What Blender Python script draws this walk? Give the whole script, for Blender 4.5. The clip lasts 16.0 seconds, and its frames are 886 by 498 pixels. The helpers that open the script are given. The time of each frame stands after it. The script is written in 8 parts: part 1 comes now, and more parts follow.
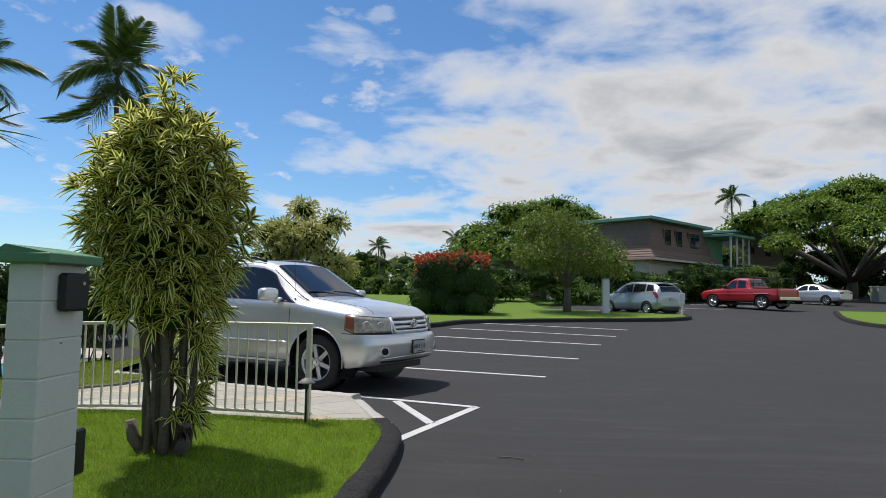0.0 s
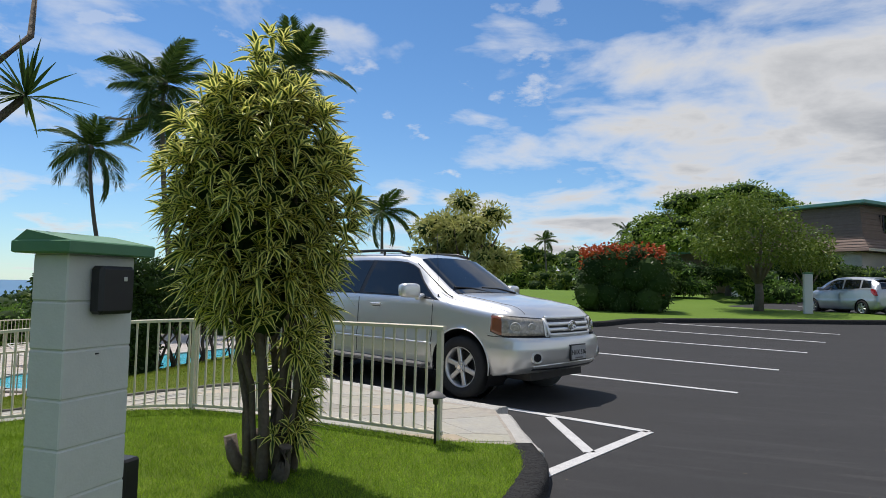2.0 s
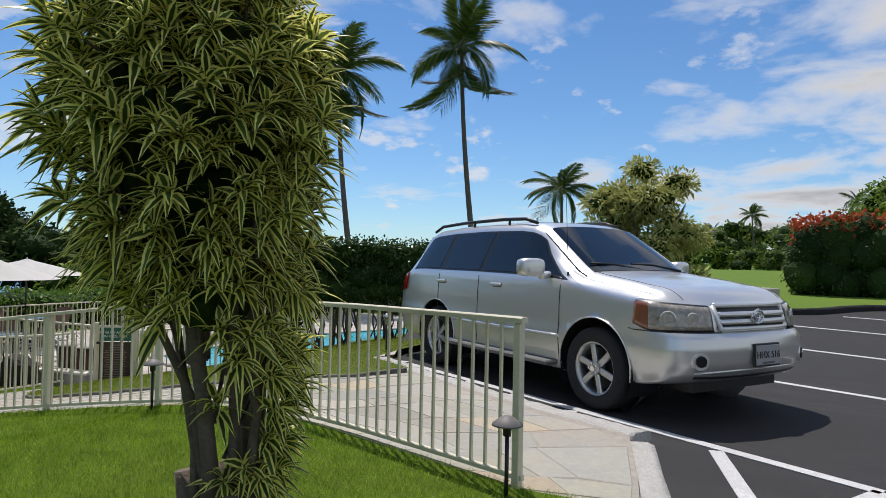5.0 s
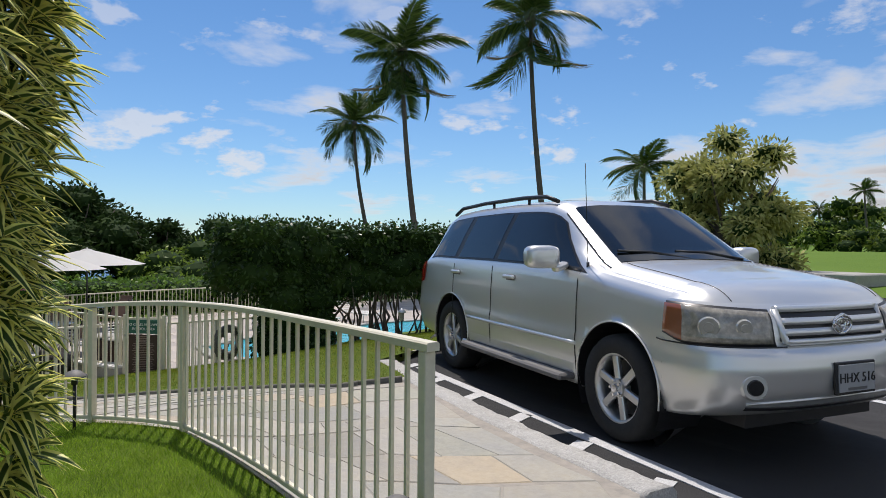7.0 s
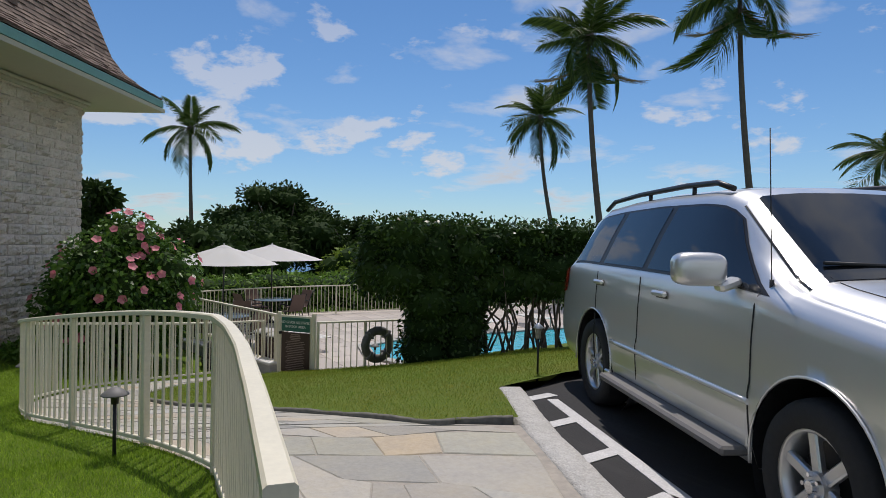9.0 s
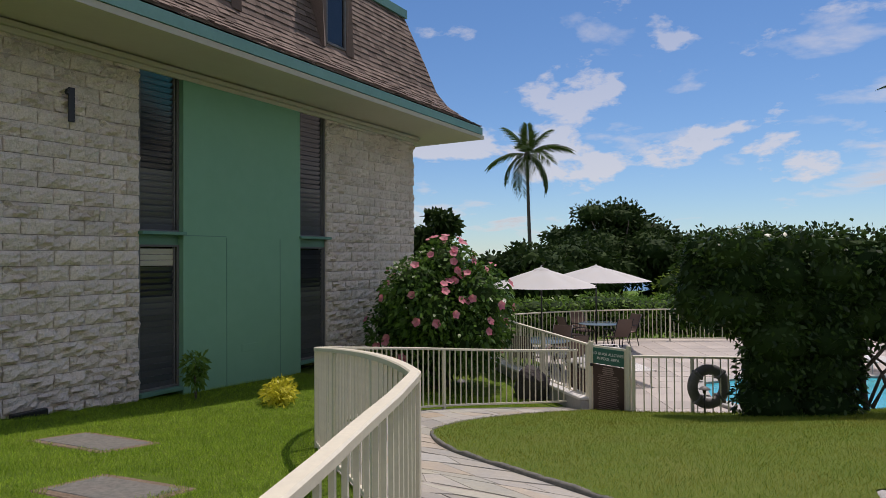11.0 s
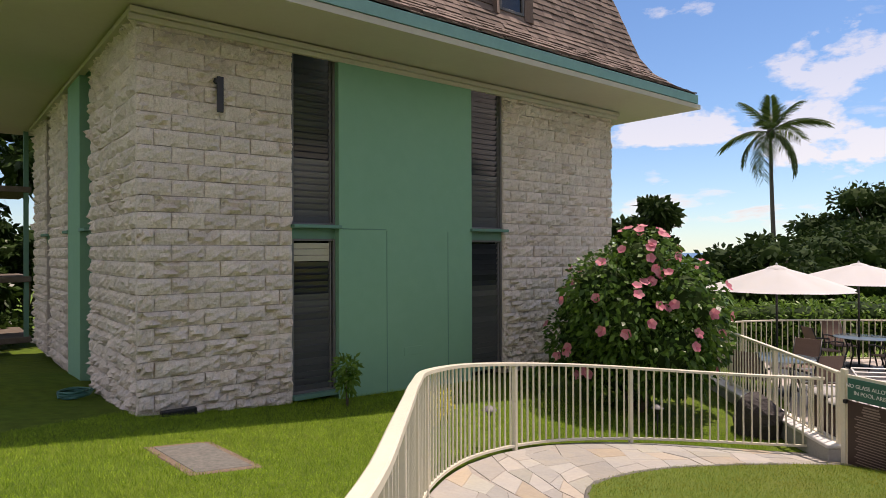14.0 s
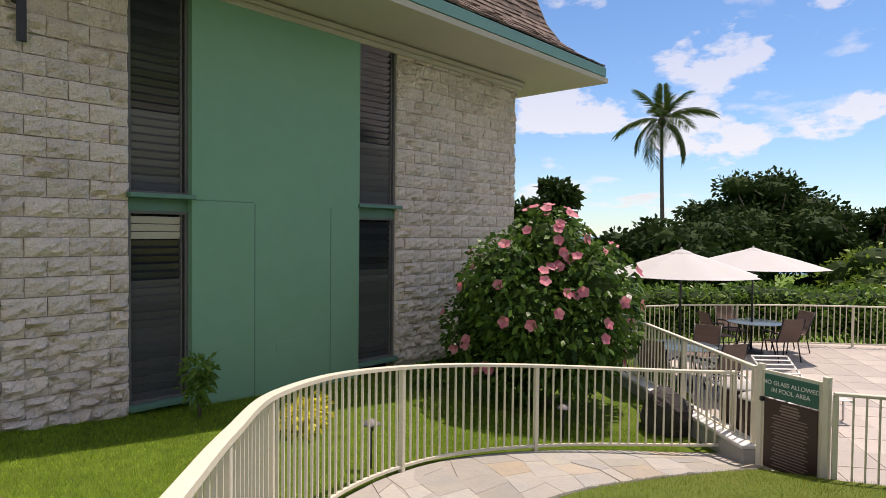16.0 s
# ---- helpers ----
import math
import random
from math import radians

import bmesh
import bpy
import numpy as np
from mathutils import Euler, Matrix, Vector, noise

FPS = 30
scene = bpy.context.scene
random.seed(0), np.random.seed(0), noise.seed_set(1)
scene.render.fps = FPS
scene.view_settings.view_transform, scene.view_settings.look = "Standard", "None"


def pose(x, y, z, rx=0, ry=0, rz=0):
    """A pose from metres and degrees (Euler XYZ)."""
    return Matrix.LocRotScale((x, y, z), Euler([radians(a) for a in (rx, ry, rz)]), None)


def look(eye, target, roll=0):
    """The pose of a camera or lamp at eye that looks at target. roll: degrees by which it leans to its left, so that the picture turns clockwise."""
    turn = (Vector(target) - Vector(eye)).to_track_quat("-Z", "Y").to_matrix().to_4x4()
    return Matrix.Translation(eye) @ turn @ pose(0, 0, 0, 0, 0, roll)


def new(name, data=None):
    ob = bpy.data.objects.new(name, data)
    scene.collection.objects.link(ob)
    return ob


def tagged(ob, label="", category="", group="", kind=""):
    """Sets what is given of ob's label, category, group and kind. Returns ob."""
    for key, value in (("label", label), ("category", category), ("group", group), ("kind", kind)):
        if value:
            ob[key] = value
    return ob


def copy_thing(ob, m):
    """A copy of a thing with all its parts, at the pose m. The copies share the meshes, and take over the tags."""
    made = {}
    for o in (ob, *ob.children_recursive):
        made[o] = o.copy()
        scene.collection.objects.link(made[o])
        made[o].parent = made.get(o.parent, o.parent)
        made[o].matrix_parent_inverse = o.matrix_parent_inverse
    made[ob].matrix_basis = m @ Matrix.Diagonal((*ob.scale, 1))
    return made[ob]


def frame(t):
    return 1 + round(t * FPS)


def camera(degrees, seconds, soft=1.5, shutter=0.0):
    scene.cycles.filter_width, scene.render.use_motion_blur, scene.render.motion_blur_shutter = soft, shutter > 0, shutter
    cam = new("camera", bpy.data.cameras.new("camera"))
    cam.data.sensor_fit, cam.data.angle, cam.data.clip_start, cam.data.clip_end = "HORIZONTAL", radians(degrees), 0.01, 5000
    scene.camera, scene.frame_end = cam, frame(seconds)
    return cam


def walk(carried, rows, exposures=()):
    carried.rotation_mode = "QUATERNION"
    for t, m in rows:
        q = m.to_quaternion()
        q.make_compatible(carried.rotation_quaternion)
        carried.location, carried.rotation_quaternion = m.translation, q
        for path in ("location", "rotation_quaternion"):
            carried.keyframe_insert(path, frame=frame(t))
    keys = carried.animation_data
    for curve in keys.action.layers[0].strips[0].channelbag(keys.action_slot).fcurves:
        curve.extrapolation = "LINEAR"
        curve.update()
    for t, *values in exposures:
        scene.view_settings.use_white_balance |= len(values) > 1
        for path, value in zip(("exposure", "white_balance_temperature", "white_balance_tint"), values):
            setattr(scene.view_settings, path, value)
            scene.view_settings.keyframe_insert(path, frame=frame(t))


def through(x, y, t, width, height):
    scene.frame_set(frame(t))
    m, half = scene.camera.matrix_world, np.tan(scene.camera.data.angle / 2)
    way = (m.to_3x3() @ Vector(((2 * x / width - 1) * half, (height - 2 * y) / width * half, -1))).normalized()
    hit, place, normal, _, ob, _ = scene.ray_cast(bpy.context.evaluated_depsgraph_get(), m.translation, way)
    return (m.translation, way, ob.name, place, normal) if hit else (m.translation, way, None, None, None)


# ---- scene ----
from math import sin, cos, pi, atan2, hypot

cam = camera(69.8, 16.0, soft=0.6)
PATH = [
    (0, (1.256, -0.651, 1.43), (1.141, 1.341, 1.572), 1.0),
    (0.5, (1.294, -0.366, 1.462), (0.927, 1.596, 1.597), 1.2),
    (1, (1.283, -0.052, 1.446), (0.79, 1.882, 1.578), 1.0),
    (1.5, (1.284, 0.254, 1.451), (0.718, 2.168, 1.581), 1.0),
    (2, (1.284, 0.575, 1.459), (0.654, 2.47, 1.574), 1.3),
    (2.5, (1.228, 0.938, 1.441), (0.504, 2.8, 1.535), 1.5),
    (3, (1.211, 1.319, 1.429), (0.346, 3.121, 1.506), 1.5),
    (3.5, (1.24, 1.669, 1.398), (0.249, 3.405, 1.469), 1.4),
    (5.8, (1.353, 3.2, 1.457), (0.135, 4.786, 1.483), 0.8),
    (6, (1.369, 3.373, 1.473), (0.132, 4.943, 1.495), 0.7),
    (6.5, (1.302, 3.76, 1.473), (0.012, 5.288, 1.484), 0.7),
    (7, (1.216, 4.161, 1.473), (-0.152, 5.621, 1.462), 0.5),
    (7.5, (1.157, 4.594, 1.505), (-0.288, 5.976, 1.474), 0.5),
    (8, (1.005, 4.951, 1.513), (-0.526, 6.237, 1.476), 0.7),
    (8.2, (0.93, 5.084, 1.514), (-0.648, 6.312, 1.475), 0.9),
    (10.3, (-0.056, 6.246, 1.553), (-2.016, 6.649, 1.566), 0.2),
    (10.5, (-0.177, 6.311, 1.562), (-2.157, 6.586, 1.577), 0.0),
    (11, (-0.453, 6.482, 1.581), (-2.452, 6.448, 1.604), -0.3),
    (11.5, (-0.7, 6.672, 1.573), (-2.681, 6.397, 1.593), -0.4),
    (12, (-0.987, 6.734, 1.542), (-2.938, 6.295, 1.56), -0.6),
    (12.5, (-1.282, 6.869, 1.558), (-3.201, 6.306, 1.569), -0.5),
    (13, (-1.559, 6.97, 1.565), (-3.451, 6.319, 1.567), -0.4),
    (13.5, (-1.869, 7.003, 1.585), (-3.739, 6.295, 1.592), -0.4),
    (14, (-2.205, 7.005, 1.61), (-4.071, 6.286, 1.614), -0.2),
    (14.5, (-2.554, 6.954, 1.613), (-4.441, 6.292, 1.6), -0.0),
    (15, (-2.897, 6.878, 1.605), (-4.808, 6.288, 1.568), 0.2),
    (15.5, (-3.229, 6.818, 1.585), (-5.164, 6.318, 1.529), 0.3),
    (16, (-3.546, 6.753, 1.579), (-5.501, 6.335, 1.525), 0.6),
]
walk(cam, [(t, look(eye, target, roll)) for t, eye, target, roll in PATH], exposures=[(0.0, -0.10, 6650, 12), (6.0, -0.2, 6600, 14), (8.2, -0.26, 6600, 15), (10.3, -0.70, 6450, 18), (12.0, 0.13, 7400, 25), (13.5, 0.13, 7500, 26), (16.0, 0.14, 7250, 23)])

# ---- light: high sun, blue sky with broken trade-wind cloud ----
SUN = Vector((-0.36, 0.25, 1.0)).normalized()
world = bpy.data.worlds.new("world")
scene.world = world
world.use_nodes = True
wt = world.node_tree
wt.nodes.clear()


def wnode(kind, **values):
    n = wt.nodes.new(kind)
    for k, v in values.items():
        n.inputs[k].default_value = v
    return n


def wmath(op, a, b=None, c=None):
    n = wt.nodes.new("ShaderNodeMath")
    n.operation = op
    for i, v in enumerate((a, b, c)):
        if v is None:
            continue
        if isinstance(v, (int, float)):
            n.inputs[i].default_value = v
        else:
            wt.links.new(v, n.inputs[i])
    return n.outputs[0]


sky = wt.nodes.new("ShaderNodeTexSky")
sky.sky_type = "NISHITA"
sky.sun_disc = False
sky.sun_elevation = math.asin(SUN.z)
sky.sun_rotation = atan2(SUN.x, SUN.y)
sky.air_density, sky.dust_density, sky.ozone_density = 1.0, 0.0, 3.0
coord = wt.nodes.new("ShaderNodeTexCoord")
sep = wt.nodes.new("ShaderNodeSeparateXYZ")
wt.links.new(coord.outputs["Generated"], sep.inputs[0])
dx, dy, dz = sep.outputs
zz = wmath("ADD", wmath("MAXIMUM", dz, 0.0), 0.16)
flat = wt.nodes.new("ShaderNodeCombineXYZ")
wt.links.new(wmath("DIVIDE", dx, zz), flat.inputs[0])
wt.links.new(wmath("DIVIDE", dy, zz), flat.inputs[1])


def cloud_noise(scale, detail, rough, shift):
    m = wt.nodes.new("ShaderNodeMapping")
    m.inputs["Location"].default_value = shift
    wt.links.new(flat.outputs[0], m.inputs["Vector"])
    n = wnode("ShaderNodeTexNoise", Scale=scale, Detail=detail, Roughness=rough, Distortion=0.25)
    wt.links.new(m.outputs[0], n.inputs["Vector"])
    return n.outputs["Fac"]


big = cloud_noise(0.55, 3.0, 0.5, (3.1, 0.4, 0.0))
mid = cloud_noise(2.3, 8.0, 0.55, (1.3, 7.7, 0.0))
# cloud gathers inland, towards +x, and thins out over the sea
bank = wmath("MULTIPLY_ADD", dx, 0.085, wmath("MULTIPLY", dy, 0.04))
cover = wmath("ADD", wmath("ADD", wmath("MULTIPLY", big, 0.55), wmath("MULTIPLY", mid, 0.62)), bank)
ramp = wt.nodes.new("ShaderNodeValToRGB")
ramp.color_ramp.elements[0].position, ramp.color_ramp.elements[0].color = 0.56, (0, 0, 0, 1)
ramp.color_ramp.elements[1].position, ramp.color_ramp.elements[1].color = 0.70, (1, 1, 1, 1)
wt.links.new(cover, ramp.inputs[0])
shade = wt.nodes.new("ShaderNodeValToRGB")
shade.color_ramp.elements[0].position, shade.color_ramp.elements[0].color = 0.62, (10.0, 10.3, 10.5, 1)
shade.color_ramp.elements[1].position, shade.color_ramp.elements[1].color = 0.82, (4.9, 5.3, 5.8, 1)
wt.links.new(cover, shade.inputs[0])
blue = wt.nodes.new("ShaderNodeMix")
blue.data_type, blue.blend_type = "RGBA", "MULTIPLY"
blue.inputs["Factor"].default_value = 1.0
blue.inputs["B"].default_value = (0.87, 1.28, 1.56, 1)
wt.links.new(sky.outputs[0], blue.inputs["A"])
# heaped fair-weather clouds low over the sea, and pale haze at the horizon
low = wt.nodes.new("ShaderNodeMapping")
low.inputs["Scale"].default_value = (1.0, 1.0, 2.2)
low.inputs["Location"].default_value = (0.37, 0.12, 0.05)
wt.links.new(coord.outputs["Generated"], low.inputs["Vector"])
heap = wnode("ShaderNodeTexNoise", Scale=6.0, Detail=10.0, Roughness=0.58, Distortion=0.1)
wt.links.new(low.outputs[0], heap.inputs["Vector"])
puff = wt.nodes.new("ShaderNodeMapRange")
puff.inputs["From Min"].default_value, puff.inputs["From Max"].default_value = 0.60, 0.655
# single heaped clouds and a thin veil over the sea: heading (x, y), height, spread, weight
heaped = heap.outputs["Fac"]
for hx, hy, hz, across, tall, weight in ((-0.951, 0.176, 0.258, 0.085, 0.038, 0.24), (-0.896, 0.325, 0.303, 0.035, 0.016, 0.15), (-0.955, 0.27, 0.13, 0.13, 0.035, 0.11), (-0.985, 0.02, 0.13, 0.16, 0.07, 0.09)):
    side = wmath("MULTIPLY_ADD", dx, -hy / hypot(hx, hy), wmath("MULTIPLY", dy, hx / hypot(hx, hy)))
    near = wmath("LESS_THAN", dx, 0.0)
    q2 = wmath("ADD", wmath("POWER", wmath("DIVIDE", side, across), 2.0), wmath("POWER", wmath("DIVIDE", wmath("SUBTRACT", dz, hz), tall), 2.0))
    heaped = wmath("ADD", heaped, wmath("MULTIPLY", wmath("MULTIPLY", wmath("POWER", 2.718, wmath("MULTIPLY", q2, -0.7)), near), weight))
wt.links.new(heaped, puff.inputs["Value"])
fade = wmath("MULTIPLY", puff.outputs[0], wmath("MULTIPLY", wmath("MINIMUM", wmath("MULTIPLY", wmath("MAXIMUM", dz, 0.0), 12.0), 1.0), wmath("MAXIMUM", wmath("SUBTRACT", 1.0, wmath("MULTIPLY", dz, 1.6)), 0.0)))
haze = wmath("MULTIPLY", wmath("POWER", 2.718, wmath("MULTIPLY", wmath("MAXIMUM", dz, 0.0), -10.0)), 0.28)
cloudy = wmath("MINIMUM", wmath("MAXIMUM", wmath("MAXIMUM", ramp.outputs[0], wmath("MULTIPLY", fade, 0.92)), haze), 1.0)
mixsky = wt.nodes.new("ShaderNodeMix")
mixsky.data_type = "RGBA"
wt.links.new(cloudy, mixsky.inputs["Factor"])
wt.links.new(blue.outputs["Result"], mixsky.inputs["A"])
wt.links.new(shade.outputs[0], mixsky.inputs["B"])
back = wnode("ShaderNodeBackground", Strength=0.086)
wt.links.new(mixsky.outputs["Result"], back.inputs["Color"])
wout = wt.nodes.new("ShaderNodeOutputWorld")
wt.links.new(back.outputs[0], wout.inputs["Surface"])

sun = new("sun", bpy.data.lights.new("sun", "SUN"))
sun.data.energy, sun.data.angle, sun.data.color = 4.75, radians(0.55), (1.0, 0.955, 0.89)
sun.matrix_basis = look(SUN * 60, (0, 0, 0))

# ---- materials ----
def material(name, base, rough=0.7, metal=0.0, vary=(), bump=(), tint=0.0, spec=0.5, coat=0.0, through=0.0):
    """base colour; vary: (scale, darker-to-lighter amount, second colour) layers; bump: (scale, strength, distance) layers;
    tint: how far each object differs in brightness; through: light let through a leaf."""
    m = bpy.data.materials.new(name)
    m.use_nodes = True
    t = m.node_tree
    b = t.nodes["Principled BSDF"]
    b.inputs["Roughness"].default_value = rough
    b.inputs["Metallic"].default_value = metal
    b.inputs["Specular IOR Level"].default_value = spec
    b.inputs["Coat Weight"].default_value = coat
    b.inputs["Coat Roughness"].default_value = 0.06
    place = t.nodes.new("ShaderNodeTexCoord").outputs["Object"]
    rgb = t.nodes.new("ShaderNodeRGB")
    rgb.outputs[0].default_value = (*base, 1)
    colour = rgb.outputs[0]
    for scale, amount, second in vary:
        n = t.nodes.new("ShaderNodeTexNoise")
        n.inputs["Scale"].default_value, n.inputs["Detail"].default_value, n.inputs["Roughness"].default_value = scale, 5.0, 0.6
        t.links.new(place, n.inputs["Vector"])
        r = t.nodes.new("ShaderNodeMapRange")
        r.inputs["From Min"].default_value, r.inputs["From Max"].default_value = 0.35, 0.68
        r.inputs["To Min"].default_value, r.inputs["To Max"].default_value = 0.0, amount
        t.links.new(n.outputs["Fac"], r.inputs["Value"])
        x = t.nodes.new("ShaderNodeMix")
        x.data_type = "RGBA"
        x.inputs["B"].default_value = (*second, 1)
        t.links.new(r.outputs[0], x.inputs["Factor"])
        t.links.new(colour, x.inputs["A"])
        colour = x.outputs["Result"]
    if tint:
        o = t.nodes.new("ShaderNodeObjectInfo")
        r = t.nodes.new("ShaderNodeMapRange")
        r.inputs["To Min"].default_value, r.inputs["To Max"].default_value = 1 - tint, 1 + tint
        t.links.new(o.outputs["Random"], r.inputs["Value"])
        h = t.nodes.new("ShaderNodeHueSaturation")
        t.links.new(r.outputs[0], h.inputs["Value"])
        t.links.new(colour, h.inputs["Color"])
        colour = h.outputs[0]
    t.links.new(colour, b.inputs["Base Color"])
    normal = None
    for scale, strength, distance in bump:
        n = t.nodes.new("ShaderNodeTexNoise")
        n.inputs["Scale"].default_value, n.inputs["Detail"].default_value = scale, 6.0
        t.links.new(place, n.inputs["Vector"])
        k = t.nodes.new("ShaderNodeBump")
        k.inputs["Strength"].default_value, k.inputs["Distance"].default_value = strength, distance
        t.links.new(n.outputs["Fac"], k.inputs["Height"])
        if normal:
            t.links.new(normal, k.inputs["Normal"])
        normal = k.outputs[0]
    if normal:
        t.links.new(normal, b.inputs["Normal"])
    if through:
        tr = t.nodes.new("ShaderNodeBsdfTranslucent")
        t.links.new(colour, tr.inputs["Color"])
        mx = t.nodes.new("ShaderNodeMixShader")
        mx.inputs[0].default_value = through
        t.links.new(b.outputs[0], mx.inputs[1])
        t.links.new(tr.outputs[0], mx.inputs[2])
        t.links.new(mx.outputs[0], t.nodes["Material Output"].inputs["Surface"])
    return m


def leaf_material(name, deep, pale, edge=None, rough=0.45, through=0.3, vein=0.5, spec=0.22, patch=None):
    """Leaves: each one its own shade between deep and pale; edge: the colour of a variegated margin."""
    m = material(name, deep, rough, spec=spec, through=0.0)
    t = m.node_tree
    b = t.nodes["Principled BSDF"]
    g = t.nodes.new("ShaderNodeNewGeometry")
    x = t.nodes.new("ShaderNodeMix")
    x.data_type = "RGBA"
    x.inputs["A"].default_value, x.inputs["B"].default_value = (*deep, 1), (*pale, 1)
    t.links.new(g.outputs["Random Per Island"], x.inputs["Factor"])
    colour = x.outputs["Result"]
    if edge:
        uv = t.nodes.new("ShaderNodeSeparateXYZ")
        t.links.new(t.nodes.new("ShaderNodeTexCoord").outputs["UV"], uv.inputs[0])
        a = t.nodes.new("ShaderNodeMath")
        a.operation = "SUBTRACT"
        a.inputs[1].default_value = 0.5
        t.links.new(uv.outputs[0], a.inputs[0])
        c = t.nodes.new("ShaderNodeMath")
        c.operation = "ABSOLUTE"
        t.links.new(a.outputs[0], c.inputs[0])
        r = t.nodes.new("ShaderNodeMapRange")
        r.inputs["From Min"].default_value, r.inputs["From Max"].default_value = vein * 0.5, vein * 0.5 + 0.08
        t.links.new(c.outputs[0], r.inputs["Value"])
        y = t.nodes.new("ShaderNodeMix")
        y.data_type = "RGBA"
        y.inputs["B"].default_value = (*edge, 1)
        t.links.new(r.outputs[0], y.inputs["Factor"])
        t.links.new(colour, y.inputs["A"])
        colour = y.outputs["Result"]
    if patch:
        n = t.nodes.new("ShaderNodeTexNoise")
        n.inputs["Scale"].default_value, n.inputs["Detail"].default_value, n.inputs["Roughness"].default_value = patch[0], 5.0, 0.65
        t.links.new(t.nodes.new("ShaderNodeTexCoord").outputs["Object"], n.inputs["Vector"])
        r = t.nodes.new("ShaderNodeMapRange")
        r.inputs["From Min"].default_value, r.inputs["From Max"].default_value = 0.36, 0.66
        t.links.new(n.outputs["Fac"], r.inputs["Value"])
        w = t.nodes.new("ShaderNodeMix")
        w.data_type, w.blend_type = "RGBA", "MULTIPLY"
        w.inputs["B"].default_value = (*patch[1], 1)
        t.links.new(r.outputs[0], w.inputs["Factor"])
        t.links.new(colour, w.inputs["A"])
        colour = w.outputs["Result"]
    t.links.new(colour, b.inputs["Base Color"])
    tr = t.nodes.new("ShaderNodeBsdfTranslucent")
    t.links.new(colour, tr.inputs["Color"])
    mx = t.nodes.new("ShaderNodeMixShader")
    mx.inputs[0].default_value = through
    t.links.new(b.outputs[0], mx.inputs[1])
    t.links.new(tr.outputs[0], mx.inputs[2])
    t.links.new(mx.outputs[0], t.nodes["Material Output"].inputs["Surface"])
    return m


ASPHALT = material("asphalt", (0.021, 0.021, 0.0215), 0.88, vary=[(0.12, 0.5, (0.034, 0.034, 0.0343)), (0.9, 0.5, (0.014, 0.014, 0.0145)), (0.35, 0.55, (0.030, 0.030, 0.0305)), (3.2, 0.45, (0.017, 0.017, 0.0175)), (14, 0.3, (0.036, 0.036, 0.037)), (45, 0.5, (0.012, 0.012, 0.0125)), (120, 0.5, (0.075, 0.075, 0.076))], bump=[(220, 0.5, 0.004), (30, 0.2, 0.006)], spec=0.25)
wear = ASPHALT.node_tree
wear_in = wear.nodes["Principled BSDF"].inputs["Base Color"]
for turn, stretch, low_, high_, tone_ in ((0.5, (0.30, 2.6, 1.0), 0.50, 0.72, (0.050, 0.050, 0.051, 1)), (-0.25, (0.5, 6.0, 1.0), 0.56, 0.70, (0.062, 0.061, 0.060, 1))):
    lay = wear.nodes.new("ShaderNodeMapping")
    lay.inputs["Rotation"].default_value, lay.inputs["Scale"].default_value = (0, 0, turn), stretch
    wear.links.new(wear.nodes.new("ShaderNodeTexCoord").outputs["Object"], lay.inputs["Vector"])
    streak = wear.nodes.new("ShaderNodeTexNoise")
    streak.inputs["Scale"].default_value, streak.inputs["Detail"].default_value, streak.inputs["Roughness"].default_value, streak.inputs["Distortion"].default_value = 1.0, 8.0, 0.68, 0.6
    wear.links.new(lay.outputs[0], streak.inputs["Vector"])
    span_ = wear.nodes.new("ShaderNodeMapRange")
    span_.inputs["From Min"].default_value, span_.inputs["From Max"].default_value, span_.inputs["To Max"].default_value = low_, high_, 0.6
    wear.links.new(streak.outputs["Fac"], span_.inputs["Value"])
    over = wear.nodes.new("ShaderNodeMix")
    over.data_type = "RGBA"
    over.inputs["B"].default_value = tone_
    wear.links.new(span_.outputs[0], over.inputs["Factor"])
    wear.links.new(wear_in.links[0].from_socket, over.inputs["A"])
    wear.links.new(over.outputs["Result"], wear_in)
KERB_BLACK = material("sealed_kerb", (0.016, 0.016, 0.0165), 0.9, vary=[(5, 0.6, (0.028, 0.027, 0.026)), (60, 0.6, (0.05, 0.05, 0.05))], bump=[(16, 0.8, 0.05), (70, 0.9, 0.02)], spec=0.2)
PAINT_WHITE = material("road_paint", (0.66, 0.66, 0.65), 0.75, vary=[(2, 0.4, (0.5, 0.5, 0.49)), (9, 0.5, (0.40, 0.40, 0.40)), (80, 0.7, (0.34, 0.34, 0.34))], bump=[(200, 0.4, 0.003)])
KERB_WHITE = material("painted_kerb", (0.54, 0.53, 0.50), 0.85, vary=[(1.6, 0.6, (0.42, 0.40, 0.36)), (7, 0.8, (0.34, 0.33, 0.30)), (34, 0.7, (0.60, 0.59, 0.56)), (90, 0.6, (0.24, 0.235, 0.22))], bump=[(18, 0.6, 0.03), (70, 0.8, 0.012)])
SOIL = material("lawn_soil", (0.090, 0.17, 0.016), 0.95, vary=[(0.7, 0.8, (0.14, 0.20, 0.022)), (6, 0.6, (0.026, 0.060, 0.007)), (60, 0.6, (0.11, 0.13, 0.03))], bump=[(90, 0.8, 0.02)], spec=0.08)
DRY_LAWN = material("dry_lawn_soil", (0.085, 0.155, 0.018), 0.95, vary=[(0.8, 0.8, (0.14, 0.165, 0.035)), (5, 0.6, (0.055, 0.115, 0.012)), (60, 0.6, (0.18, 0.18, 0.06))], bump=[(90, 0.8, 0.02)], spec=0.08)
